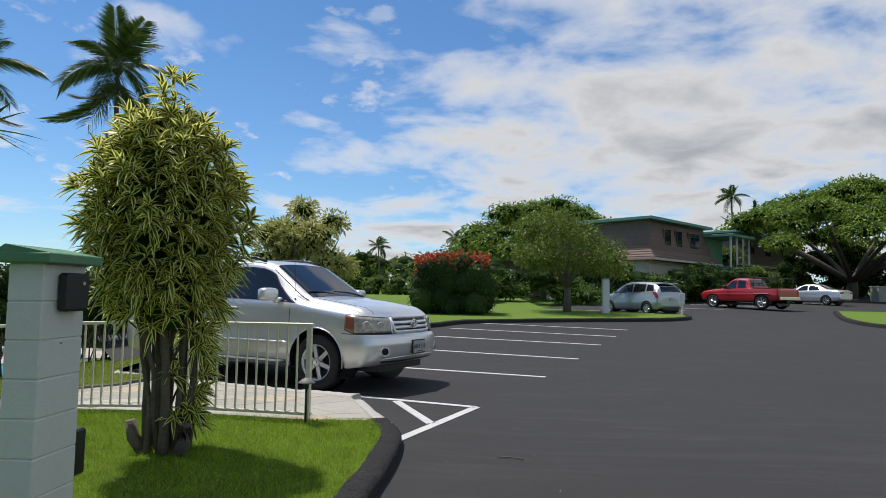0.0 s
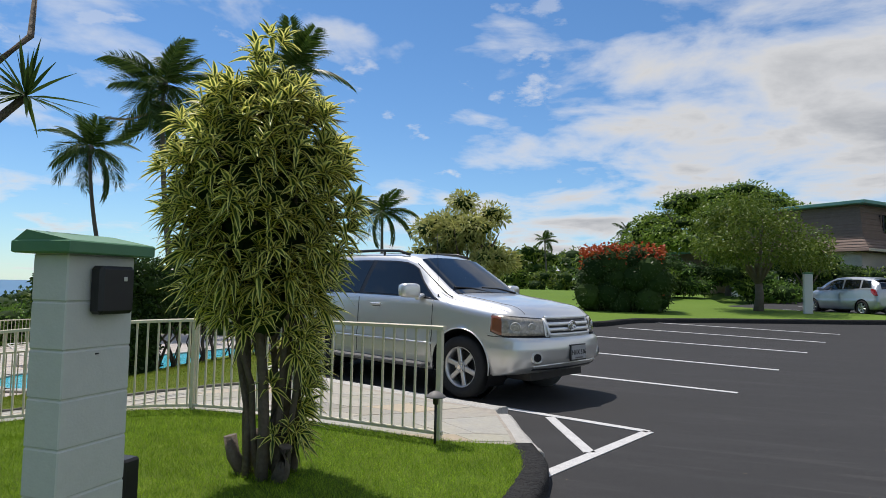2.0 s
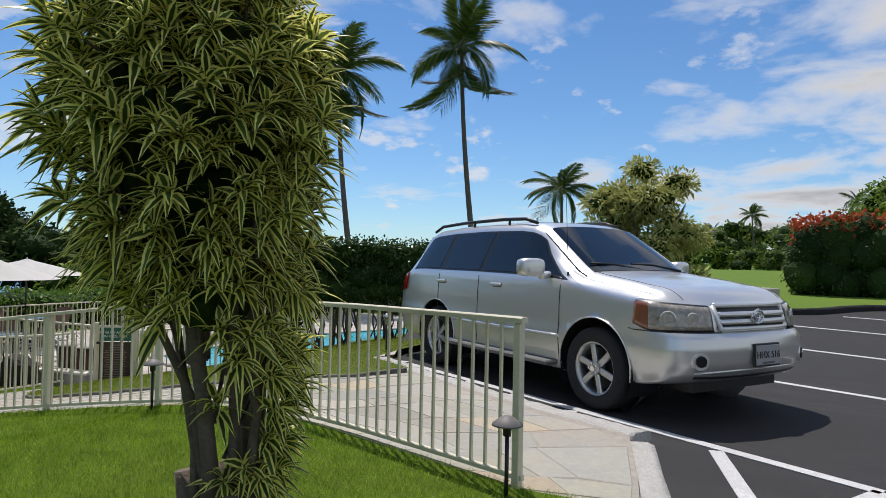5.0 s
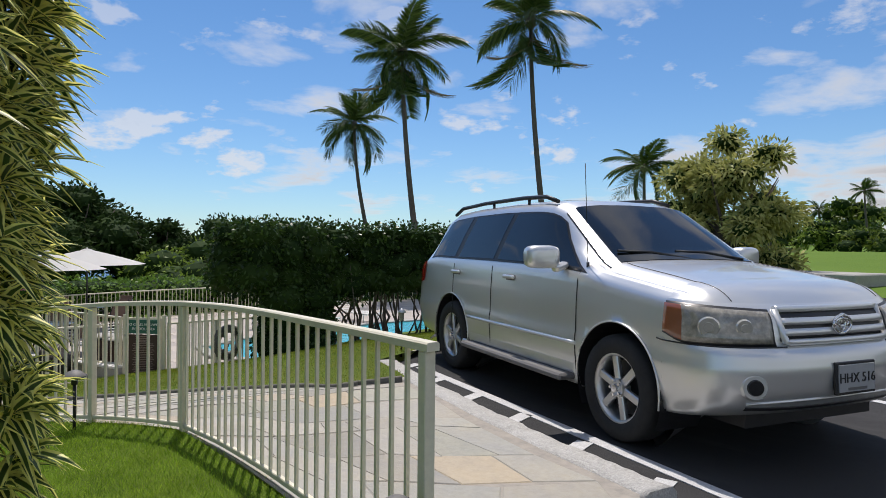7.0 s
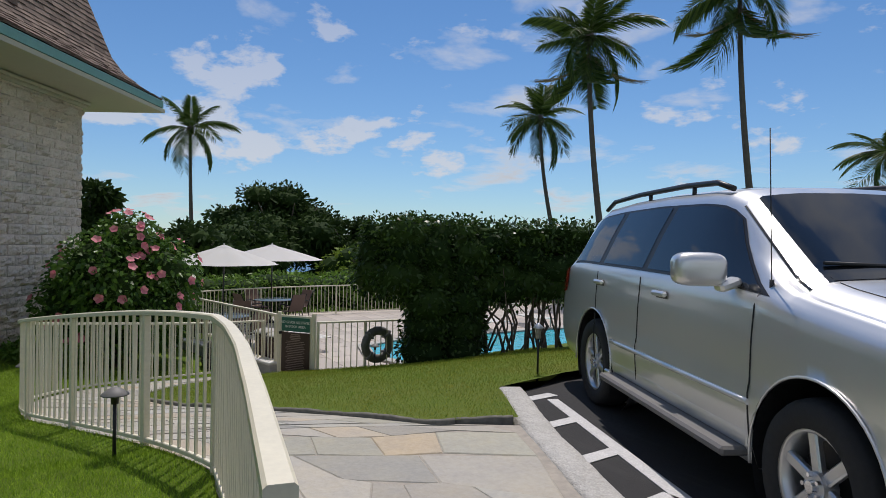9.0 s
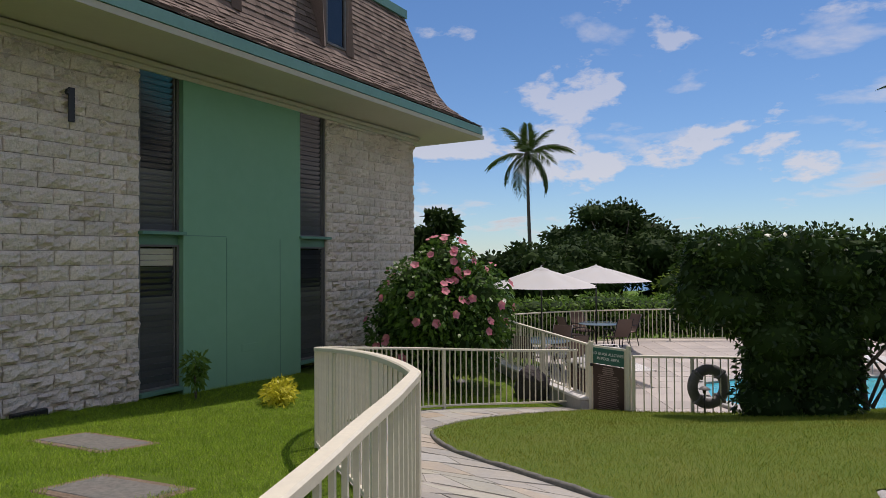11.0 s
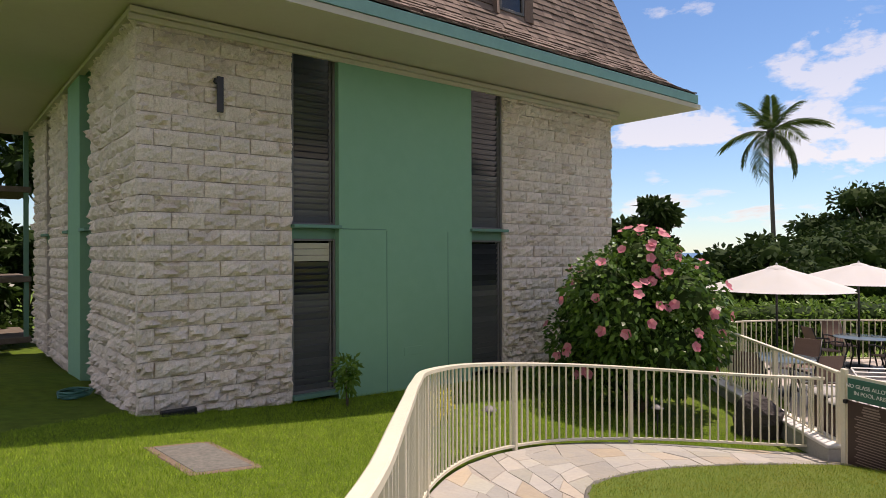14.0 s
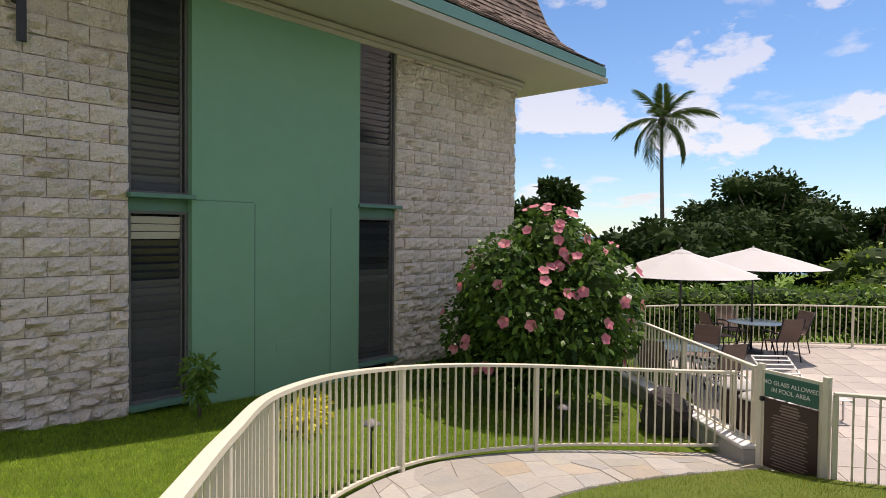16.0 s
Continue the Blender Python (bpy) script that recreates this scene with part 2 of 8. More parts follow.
EARTH = material("bare_earth", (0.16, 0.11, 0.07), 0.95, vary=[(3, 0.7, (0.10, 0.07, 0.045)), (30, 0.6, (0.22, 0.17, 0.12))], bump=[(40, 0.8, 0.02)])
FIELD = material("golf_turf", (0.10, 0.18, 0.026), 0.9, vary=[(2.2, 0.5, (0.07, 0.13, 0.018)), (14, 0.5, (0.16, 0.22, 0.04)), (0.03, 0.6, (0.15, 0.23, 0.045)), (0.3, 0.5, (0.085, 0.155, 0.025))], bump=[(8, 0.5, 0.05)], spec=0.08)
STONE = material("flagstone", (0.335, 0.32, 0.275), 0.75, vary=[(1.7, 0.7, (0.38, 0.33, 0.24)), (4.5, 0.6, (0.26, 0.255, 0.245)), (28, 0.4, (0.42, 0.395, 0.35))], bump=[(14, 0.5, 0.016), (80, 0.4, 0.005)], tint=0.14)
tones = STONE.node_tree
tone_mix = tones.nodes.new("ShaderNodeMix")
tone_mix.data_type, tone_mix.blend_type = "RGBA", "MULTIPLY"
tone_mix.inputs["Factor"].default_value = 1.0
tone = tones.nodes.new("ShaderNodeValToRGB")
tone.color_ramp.interpolation = "CONSTANT"
tone.color_ramp.elements[0].color, tone.color_ramp.elements[1].color = (1.0, 1.0, 1.0, 1), (1.12, 1.10, 1.05, 1)
for at_, shade_ in ((0.3, (0.95, 0.98, 1.0, 1)), (0.5, (1.08, 1.0, 0.90, 1)), (0.62, (1.0, 1.03, 0.98, 1)), (0.78, (0.90, 0.91, 0.91, 1)), (0.9, (1.12, 1.0, 0.84, 1))):
    tone.color_ramp.elements.new(at_).color = shade_
chance = tones.nodes.new("ShaderNodeMath")
chance.operation = "FRACT"
scatter = tones.nodes.new("ShaderNodeMath")
scatter.operation = "MULTIPLY"
scatter.inputs[1].default_value = 37.3
tones.links.new(tones.nodes.new("ShaderNodeObjectInfo").outputs["Random"], scatter.inputs[0])
tones.links.new(scatter.outputs[0], chance.inputs[0])
tones.links.new(chance.outputs[0], tone.inputs[0])
stone_in = tones.nodes["Principled BSDF"].inputs["Base Color"]
tones.links.new(stone_in.links[0].from_socket, tone_mix.inputs["A"])
tones.links.new(tone.outputs[0], tone_mix.inputs["B"])
tones.links.new(tone_mix.outputs["Result"], stone_in)
GROUT = material("path_joint", (0.36, 0.325, 0.275), 0.9, vary=[(12, 0.6, (0.2, 0.19, 0.17))], bump=[(60, 0.5, 0.006)])
BLOCK = material("split_face_block", (0.87, 0.765, 0.66), 0.95, vary=[(2.5, 0.5, (0.72, 0.615, 0.52)), (14, 0.5, (0.84, 0.74, 0.64)), (45, 0.5, (0.54, 0.455, 0.38))], bump=[(14, 1.0, 0.055), (60, 0.8, 0.016)], tint=0.08, spec=0.2)
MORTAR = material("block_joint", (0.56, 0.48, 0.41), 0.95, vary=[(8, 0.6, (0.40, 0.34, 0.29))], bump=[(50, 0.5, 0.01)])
GREEN_PANEL = material("green_stucco", (0.185, 0.385, 0.245), 0.8, vary=[(0.9, 0.5, (0.21, 0.415, 0.27)), (5, 0.35, (0.165, 0.35, 0.22))], bump=[(60, 0.25, 0.006), (3, 0.15, 0.02)])
GREEN_TRIM = material("green_trim", (0.10, 0.24, 0.175), 0.55, vary=[(3, 0.4, (0.13, 0.27, 0.2))], bump=[(40, 0.2, 0.004)])
TEAL_EDGE = material("teal_fascia", (0.13, 0.30, 0.26), 0.55, vary=[(2, 0.5, (0.18, 0.36, 0.31)), (20, 0.3, (0.10, 0.24, 0.21))], bump=[(30, 0.2, 0.004)])
SOFFIT = material("cream_soffit", (0.52, 0.49, 0.38), 0.8, vary=[(0.8, 0.5, (0.46, 0.42, 0.32)), (9, 0.3, (0.55, 0.52, 0.42))], bump=[(50, 0.15, 0.004)])
SHINGLE = material("roof_shingle", (0.185, 0.125, 0.095), 0.92, vary=[(3, 0.6, (0.25, 0.175, 0.135)), (30, 0.6, (0.12, 0.085, 0.07)), (160, 0.5, (0.26, 0.2, 0.17))], bump=[(120, 0.5, 0.006)], tint=0.22)
RAIL = material("cream_rail_paint", (0.74, 0.69, 0.53), 0.42, vary=[(5, 0.35, (0.58, 0.55, 0.43)), (45, 0.3, (0.52, 0.48, 0.37))], bump=[(70, 0.12, 0.002)])
PILLAR = material("painted_pillar", (0.56, 0.58, 0.53), 0.75, vary=[(2, 0.5, (0.50, 0.51, 0.46)), (18, 0.35, (0.62, 0.63, 0.59))], bump=[(70, 0.3, 0.005)])
CAP_GREEN = material("green_cap", (0.075, 0.20, 0.10), 0.5, vary=[(6, 0.4, (0.11, 0.26, 0.14))], bump=[(40, 0.2, 0.004)])
BLACK = material("black_plastic", (0.012, 0.012, 0.013), 0.4, vary=[(8, 0.5, (0.025, 0.025, 0.026))])
BLACK_METAL = material("black_metal", (0.02, 0.02, 0.021), 0.45, metal=0.3, vary=[(12, 0.5, (0.04, 0.038, 0.035))])
COVER = material("weathered_cover", (0.115, 0.12, 0.105), 0.92, vary=[(3, 0.7, (0.12, 0.11, 0.095)), (20, 0.5, (0.24, 0.22, 0.19))], bump=[(30, 0.5, 0.01)], spec=0.2)
CONCRETE = material("concrete", (0.38, 0.37, 0.34), 0.88, vary=[(2, 0.7, (0.27, 0.265, 0.24)), (25, 0.5, (0.46, 0.45, 0.42))], bump=[(40, 0.4, 0.008)])
DARK_ROCK = material("lava_rock", (0.035, 0.03, 0.028), 0.9, vary=[(6, 0.6, (0.07, 0.06, 0.055))], bump=[(20, 0.8, 0.04)])
BARK = material("bark", (0.13, 0.10, 0.075), 0.9, vary=[(6, 0.7, (0.20, 0.17, 0.14)), (40, 0.5, (0.07, 0.055, 0.04))], bump=[(30, 0.7, 0.02)])
PALM_BARK = material("palm_bark", (0.10, 0.085, 0.07), 0.9, vary=[(4, 0.6, (0.16, 0.14, 0.12))], bump=[(16, 0.6, 0.03)])
GLASS_DARK = material("tinted_glass", (0.008, 0.010, 0.012), 0.03, spec=0.7, vary=[(2, 0.4, (0.014, 0.016, 0.018))])
GLASS_HOUSE = material("window_glass", (0.012, 0.014, 0.018), 0.06, spec=0.6, vary=[(3, 0.4, (0.022, 0.026, 0.034))])
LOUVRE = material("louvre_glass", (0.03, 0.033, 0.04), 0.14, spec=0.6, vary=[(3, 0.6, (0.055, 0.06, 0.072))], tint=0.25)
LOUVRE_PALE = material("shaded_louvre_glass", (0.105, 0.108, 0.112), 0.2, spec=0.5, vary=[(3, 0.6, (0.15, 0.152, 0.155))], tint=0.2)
CURTAIN = material("window_shade", (0.30, 0.29, 0.27), 0.9, vary=[(5, 0.5, (0.22, 0.215, 0.2))], bump=[(30, 0.3, 0.01)])
CREAM_PANEL = material("cream_metal_slat", (0.48, 0.45, 0.35), 0.6, vary=[(6, 0.4, (0.4, 0.37, 0.28))])
SILVER = material("silver_paint", (0.74, 0.74, 0.72), 0.34, metal=0.75, coat=0.8, vary=[(0.7, 0.3, (0.68, 0.685, 0.68))])
GREY_PAINT = material("grey_blue_paint", (0.40, 0.43, 0.47), 0.3, metal=0.55, coat=0.8, vary=[(0.7, 0.3, (0.36, 0.39, 0.43))])
RED_PAINT = material("red_paint", (0.42, 0.010, 0.014), 0.3, coat=0.8, vary=[(0.7, 0.3, (0.36, 0.008, 0.012))])
CLADDING = material("grey_trim", (0.13, 0.125, 0.12), 0.6, vary=[(8, 0.4, (0.18, 0.175, 0.17))])
TYRE = material("tyre_rubber", (0.014, 0.014, 0.014), 0.8, vary=[(30, 0.4, (0.03, 0.029, 0.027))], bump=[(60, 0.3, 0.004)])
ALLOY = material("alloy_wheel", (0.62, 0.62, 0.61), 0.32, metal=0.85, vary=[(9, 0.4, (0.5, 0.5, 0.49))])
CHROME = material("chrome", (0.75, 0.75, 0.76), 0.12, metal=1.0, vary=[(9, 0.2, (0.65, 0.65, 0.66))])
LAMP_CLEAR = material("clear_lamp", (0.27, 0.245, 0.19), 0.14, spec=0.7, coat=1.0, vary=[(14, 0.7, (0.50, 0.47, 0.40)), (30, 0.6, (0.12, 0.11, 0.09))])
LAMP_GLASS = material("lamp_reflector", (0.62, 0.60, 0.52), 0.12, metal=0.5, coat=1.0, vary=[(20, 0.5, (0.45, 0.42, 0.34))])
AMBER = material("amber_lamp", (0.24, 0.075, 0.03), 0.15, coat=1.0, vary=[(14, 0.5, (0.20, 0.07, 0.03))])
RED_LAMP = material("red_lamp", (0.35, 0.012, 0.012), 0.15, coat=1.0)
WATER = material("pool_water", (0.035, 0.40, 0.47), 0.08, spec=0.5, vary=[(0.8, 0.5, (0.05, 0.48, 0.55)), (4, 0.5, (0.02, 0.33, 0.41))], bump=[(5, 0.35, 0.05)])
SEA = material("sea_water", (0.02, 0.10, 0.20), 0.35, vary=[(0.002, 0.6, (0.03, 0.13, 0.25))], bump=[(0.2, 0.4, 0.5)])
DECK = material("deck_tile", (0.35, 0.31, 0.27), 0.75, vary=[(1.2, 0.6, (0.48, 0.42, 0.35)), (6, 0.5, (0.33, 0.31, 0.28)), (40, 0.4, (0.5, 0.45, 0.4))], bump=[(30, 0.3, 0.006)], tint=0.12)
CANVAS = material("umbrella_canvas", (0.72, 0.72, 0.71), 0.85, vary=[(3, 0.3, (0.72, 0.69, 0.62))], bump=[(150, 0.2, 0.002)], through=0.35)
SLING = material("chair_sling", (0.16, 0.105, 0.085), 0.8, vary=[(40, 0.4, (0.22, 0.15, 0.12))], bump=[(200, 0.3, 0.002)])
TABLE_GLASS = material("frosted_tabletop", (0.40, 0.50, 0.52), 0.15, spec=0.6, vary=[(3, 0.4, (0.5, 0.58, 0.6))])
SIGN_GREEN = material("sign_green", (0.02, 0.12, 0.085), 0.5, vary=[(6, 0.4, (0.03, 0.14, 0.10))])
SIGN_BROWN = material("sign_brown", (0.045, 0.022, 0.016), 0.5, vary=[(6, 0.4, (0.06, 0.03, 0.022))])
SIGN_TEXT = material("sign_lettering", (0.75, 0.76, 0.72), 0.6, vary=[(20, 0.3, (0.6, 0.6, 0.58))])
FAINT_TEXT = material("faint_lettering", (0.26, 0.19, 0.16), 0.6)
PLATE = material("licence_plate", (0.36, 0.36, 0.36), 0.45, vary=[(10, 0.4, (0.28, 0.28, 0.29))])
BUOY = material("buoy_vinyl", (0.11, 0.105, 0.10), 0.6, vary=[(5, 0.6, (0.20, 0.195, 0.18)), (30, 0.4, (0.07, 0.068, 0.065))])
HOSE = material("hose_rubber", (0.03, 0.14, 0.12), 0.5, vary=[(9, 0.4, (0.05, 0.2, 0.17))])
WHITE_WALL = material("white_render", (0.66, 0.65, 0.61), 0.85, vary=[(2, 0.4, (0.58, 0.57, 0.53))], bump=[(40, 0.2, 0.005)])
PETAL = leaf_material("pink_petal", (0.68, 0.16, 0.24), (0.78, 0.33, 0.36), rough=0.6, through=0.35)
RED_PETAL = leaf_material("red_petal", (0.34, 0.045, 0.02), (0.46, 0.12, 0.04), rough=0.6, through=0.3)
VARIEGATED = leaf_material("variegated_leaf", (0.030, 0.062, 0.014), (0.13, 0.19, 0.04), edge=(0.92, 0.88, 0.27), rough=0.42, through=0.38, vein=0.40, spec=0.3)
HEDGE_LEAF = leaf_material("hedge_leaf", (0.014, 0.034, 0.008), (0.06, 0.115, 0.022), rough=0.34, through=0.25)
HIBISCUS_LEAF = leaf_material("hibiscus_leaf", (0.026, 0.07, 0.012), (0.12, 0.23, 0.036), rough=0.38, through=0.25)
IXORA_LEAF = leaf_material("ixora_leaf", (0.028, 0.06, 0.014), (0.07, 0.11, 0.03), rough=0.45, through=0.2)
PALM_LEAF = leaf_material("palm_leaflet", (0.028, 0.06, 0.014), (0.10, 0.155, 0.034), rough=0.42, through=0.25)
DRY_PALM = leaf_material("dry_palm_leaflet", (0.20, 0.15, 0.08), (0.28, 0.21, 0.11), rough=0.7, through=0.15)
# leaves of the dark trees; also colours the shade cores inside other foliage
DARK_LEAF = leaf_material("dark_leaf_and_core", (0.016, 0.036, 0.010), (0.042, 0.075, 0.018), rough=0.75, through=0.15, spec=0.08)
BRIGHT_LEAF = leaf_material("bright_shrub_leaf", (0.08, 0.17, 0.025), (0.18, 0.30, 0.05), rough=0.45, through=0.35)
TREE_LEAF = leaf_material("tree_leaf", (0.065, 0.115, 0.014), (0.19, 0.245, 0.04), rough=0.45, through=0.3)
CANOPY_LEAF = leaf_material("canopy_leaf", (0.085, 0.15, 0.018), (0.25, 0.35, 0.05), rough=0.5, through=0.3)
YELLOW_LEAF = leaf_material("yellow_green_leaf", (0.24, 0.26, 0.06), (0.60, 0.58, 0.20), rough=0.45, through=0.3)
GRASS = leaf_material("grass_blade", (0.085, 0.20, 0.010), (0.52, 0.70, 0.075), rough=0.65, through=0.3, spec=0.05, patch=(3.0, (0.66, 0.70, 0.55)))
GRASS_DRY = leaf_material("dry_grass_blade", (0.055, 0.17, 0.010), (0.42, 0.48, 0.08), rough=0.7, through=0.25, spec=0.05, patch=(1.4, (0.92, 0.70, 0.62)))

# ---- building tools ----
def part(name, bm, mat, parent=None, label=""):
    """Links a bmesh (or a ready mesh) as one mesh object under its thing."""
    if isinstance(bm, bmesh.types.BMesh):
        me = bpy.data.meshes.new(name)
        bm.to_mesh(me)
        bm.free()
    else:
        me = bm
    if mat and not me.materials:
        me.materials.append(mat)
    ob = new(name, me)
    ob.parent = parent
    return tagged(ob, label) if label else ob


def thing(name, label, category, m=None, group=""):
    ob = new(name)
    ob.empty_display_size = 0.1
    if m is not None:
        ob.matrix_basis = m
    return tagged(ob, label, category, group)


def setting(ob, label, category="structure"):
    return tagged(ob, label, category, kind="structure")


def add_box(bm, m, size, bevel=0.0):
    """A box of that size, its centre at the pose m."""
    made = bmesh.ops.create_cube(bm, size=1.0, matrix=m @ Matrix.Diagonal((*size, 1)))
    if bevel:
        edges = list({e for v in made["verts"] for e in v.link_edges})
        bmesh.ops.bevel(bm, geom=edges, offset=bevel, segments=1, affect="EDGES", profile=0.6)
    return bm


def box(size, bevel=0.0, m=None):
    return add_box(bmesh.new(), m or Matrix(), size, bevel)


def add_tube(bm, points, radii, sides=8, cap=True):
    """A tube through points; radii one for all or one each."""
    pts = [Vector(p) for p in points]
    if isinstance(radii, (int, float)):
        radii = [radii] * len(pts)
    radii = [float(r) for r in radii]
    rings = []
    for i, p in enumerate(pts):
        d = (pts[min(i + 1, len(pts) - 1)] - pts[max(i - 1, 0)]).normalized()
        a = d.cross(Vector((0, 0, 1)) if abs(d.z) < 0.92 else Vector((1, 0, 0))).normalized()
        b = d.cross(a)
        rings.append([bm.verts.new(p + radii[i] * (a * cos(2 * pi * k / sides) + b * sin(2 * pi * k / sides))) for k in range(sides)])
    for r, s in zip(rings, rings[1:]):
        for k in range(sides):
            f = bm.faces.new((r[k], r[(k + 1) % sides], s[(k + 1) % sides], s[k]))
            f.smooth = True
    if cap:
        bm.faces.new(rings[0][::-1])
        bm.faces.new(rings[-1])
    return bm


def tube(points, radii, sides=8):
    return add_tube(bmesh.new(), points, radii, sides)


def lathe(profile, sides=32, axis="z"):
    """Turns (radius, height) pairs about z, or about y."""
    bm = bmesh.new()
    rings = []
    for r, h in profile:
        ring = []
        for k in range(sides):
            a = 2 * pi * k / sides
            ring.append(bm.verts.new((r * cos(a), r * sin(a), h) if axis == "z" else (r * cos(a), h, r * sin(a))))
        rings.append(ring)
    for r, s in zip(rings, rings[1:]):
        for k in range(sides):
            f = bm.faces.new((r[k], r[(k + 1) % sides], s[(k + 1) % sides], s[k]))
            f.smooth = True
    bmesh.ops.recalc_face_normals(bm, faces=bm.faces[:])
    return bm


def prism(outline, z0, z1):
    """An upright prism over an outline of (x, y)."""
    bm = bmesh.new()
    low = [bm.verts.new((x, y, z0)) for x, y in outline]
    top = [bm.verts.new((x, y, z1)) for x, y in outline]
    n = len(low)
    for i in range(n):
        bm.faces.new((low[i], low[(i + 1) % n], top[(i + 1) % n], top[i]))
    bm.faces.new(top)
    bm.faces.new(low[::-1])
    bmesh.ops.recalc_face_normals(bm, faces=bm.faces[:])
    return bm


def region(outline, height, step=1.0, thick=0.0):
    """A ground sheet over an outline of (x, y), cut into a grid so that it follows height(x, y)."""
    bm = bmesh.new()
    bm.faces.new([bm.verts.new((x, y, 0)) for x, y in outline])
    xs, ys = [p[0] for p in outline], [p[1] for p in outline]
    for axis, values in ((0, xs), (1, ys)):
        v = math.floor(min(values) / step) * step + step
        while v < max(values):
            at, way = [0, 0, 0], [0, 0, 0]
            at[axis], way[axis] = v, 1
            bmesh.ops.bisect_plane(bm, geom=bm.verts[:] + bm.edges[:] + bm.faces[:], plane_co=at, plane_no=way)
            v += step
    for v in bm.verts:
        v.co.z = height(v.co.x, v.co.y)
    bmesh.ops.recalc_face_normals(bm, faces=bm.faces[:])
    if sum(f.normal.z for f in bm.faces) < 0:
        bmesh.ops.reverse_faces(bm, faces=bm.faces[:])
    for f in bm.faces:
        f.smooth = True
    return bm


def inside(x, y, outline):
    hit = False
    for (x0, y0), (x1, y1) in zip(outline, outline[1:] + outline[:1]):
        if (y0 > y) != (y1 > y) and x < (x1 - x0) * (y - y0) / (y1 - y0) + x0:
            hit = not hit
    return hit


def spline(points, n):
    """A smooth line of n points through the given ones (Catmull-Rom, even in length)."""
    p = np.array(points, float)
    p = np.vstack([2 * p[0] - p[1], p, 2 * p[-1] - p[-2]])
    fine = []
    for i in range(1, len(p) - 2):
        for t in np.linspace(0, 1, 24, endpoint=False):
            a, b, c, d = p[i - 1], p[i], p[i + 1], p[i + 2]
            fine.append(0.5 * (2 * b + (c - a) * t + (2 * a - 5 * b + 4 * c - d) * t * t + (3 * b - a - 3 * c + d) * t ** 3))
    fine.append(p[-2])
    fine = np.array(fine)
    run = np.r_[0, np.cumsum(np.linalg.norm(np.diff(fine, axis=0), axis=1))]
    return np.stack([np.interp(np.linspace(0, run[-1], n), run, fine[:, k]) for k in range(p.shape[1])], 1)


def unit(v):
    return v / np.maximum(np.linalg.norm(v, axis=-1, keepdims=True), 1e-9)


def sheet_mesh(name, verts, quads, uvs=None, smooth=True):
    me = bpy.data.meshes.new(name)
    n, q = len(verts), len(quads)
    me.vertices.add(n)
    me.vertices.foreach_set("co", np.asarray(verts, np.float32).ravel())
    me.loops.add(q * 4)
    me.loops.foreach_set("vertex_index", np.asarray(quads, np.int32).ravel())
    me.polygons.add(q)
    me.polygons.foreach_set("loop_start", np.arange(0, q * 4, 4, dtype=np.int32))
    me.polygons.foreach_set("use_smooth", np.full(q, smooth))
    if uvs is not None:
        layer = me.uv_layers.new(name="UVMap")
        layer.data.foreach_set("uv", np.asarray(uvs, np.float32)[np.asarray(quads).ravel()].ravel())
    me.update(calc_edges=True)
    return me


def leaves(name, at, way, length, width, droop=0.3, segs=2, fold=0.0, rng=None, tip=0.05, belly=0.45, up=None):
    """Many leaves as one mesh: at and way are N x 3; each leaf is a bent strip of segs quads (two strips if folded)."""
    at, way = np.asarray(at, float), unit(np.asarray(way, float))
    n = len(at)
    length, width = np.broadcast_to(length, n), np.broadcast_to(width, n)
    if up is None:
        up = np.tile((0.0, 0.0, 1.0), (n, 1)) + rng.normal(0, 0.35, (n, 3))
    side = unit(np.cross(way, up))
    nor = unit(np.cross(side, way))
    across = 3 if fold else 2
    verts, uvs = [], []
    for s in range(segs + 1):
        f = s / segs
        mid = at + way * (length * f)[:, None] - np.array((0, 0, 1.0)) * (droop * length * f * f)[:, None]
        shape = max(tip, (f / belly) ** 0.6 if f < belly else ((1 - f) / (1 - belly)) ** 0.8)
        half = side * (width * 0.5 * max(shape, 0.12 if s == 0 else tip))[:, None]
        lift = nor * (width * 0.5 * shape * fold)[:, None]
        for k in ((-1, 0, 1) if fold else (-1, 1)):
            verts.append(mid + half * k + (lift if k else 0))
            uvs.append(np.tile(((k + 1) / 2, f), (n, 1)))
    verts = np.stack(verts, 1).reshape(-1, 3)
    uvs = np.stack(uvs, 1).reshape(-1, 2)
    per = (segs + 1) * across
    quads = [(s * across + k, s * across + k + 1, (s + 1) * across + k + 1, (s + 1) * across + k) for s in range(segs) for k in range(across - 1)]
    quads = (np.array(quads)[None] + (np.arange(n) * per)[:, None, None]).reshape(-1, 4)
    return sheet_mesh(name, verts, quads, uvs)


def ball(rng, n):
    return unit(rng.normal(0, 1, (n, 3)))


def clump_points(rng, n, centres, radii, shell=0.6):
    """Points in and on a set of lobes, thickest near their skin, with the way out of the lobe."""
    centres, radii = np.asarray(centres, float), np.asarray(radii, float)
    if radii.ndim == 1:
        radii = np.repeat(radii[:, None], 3, 1)
    k = rng.choice(len(centres), n, p=radii.prod(1) ** 0.7 / (radii.prod(1) ** 0.7).sum())
    d = ball(rng, n)
    r = 1 - (1 - shell) * rng.random(n) ** 1.6
    return centres[k] + d * radii[k] * r[:, None], d


def text_mesh(body, size, depth=0.002):
    c = bpy.data.curves.new("lettering", "FONT")
    c.body, c.size, c.extrude, c.align_x, c.align_y = body, size, depth, "CENTER", "CENTER"
    ob = new("lettering", c)
    me = bpy.data.meshes.new_from_object(ob)
    bpy.data.objects.remove(ob)
    bpy.data.curves.remove(c)
    return me

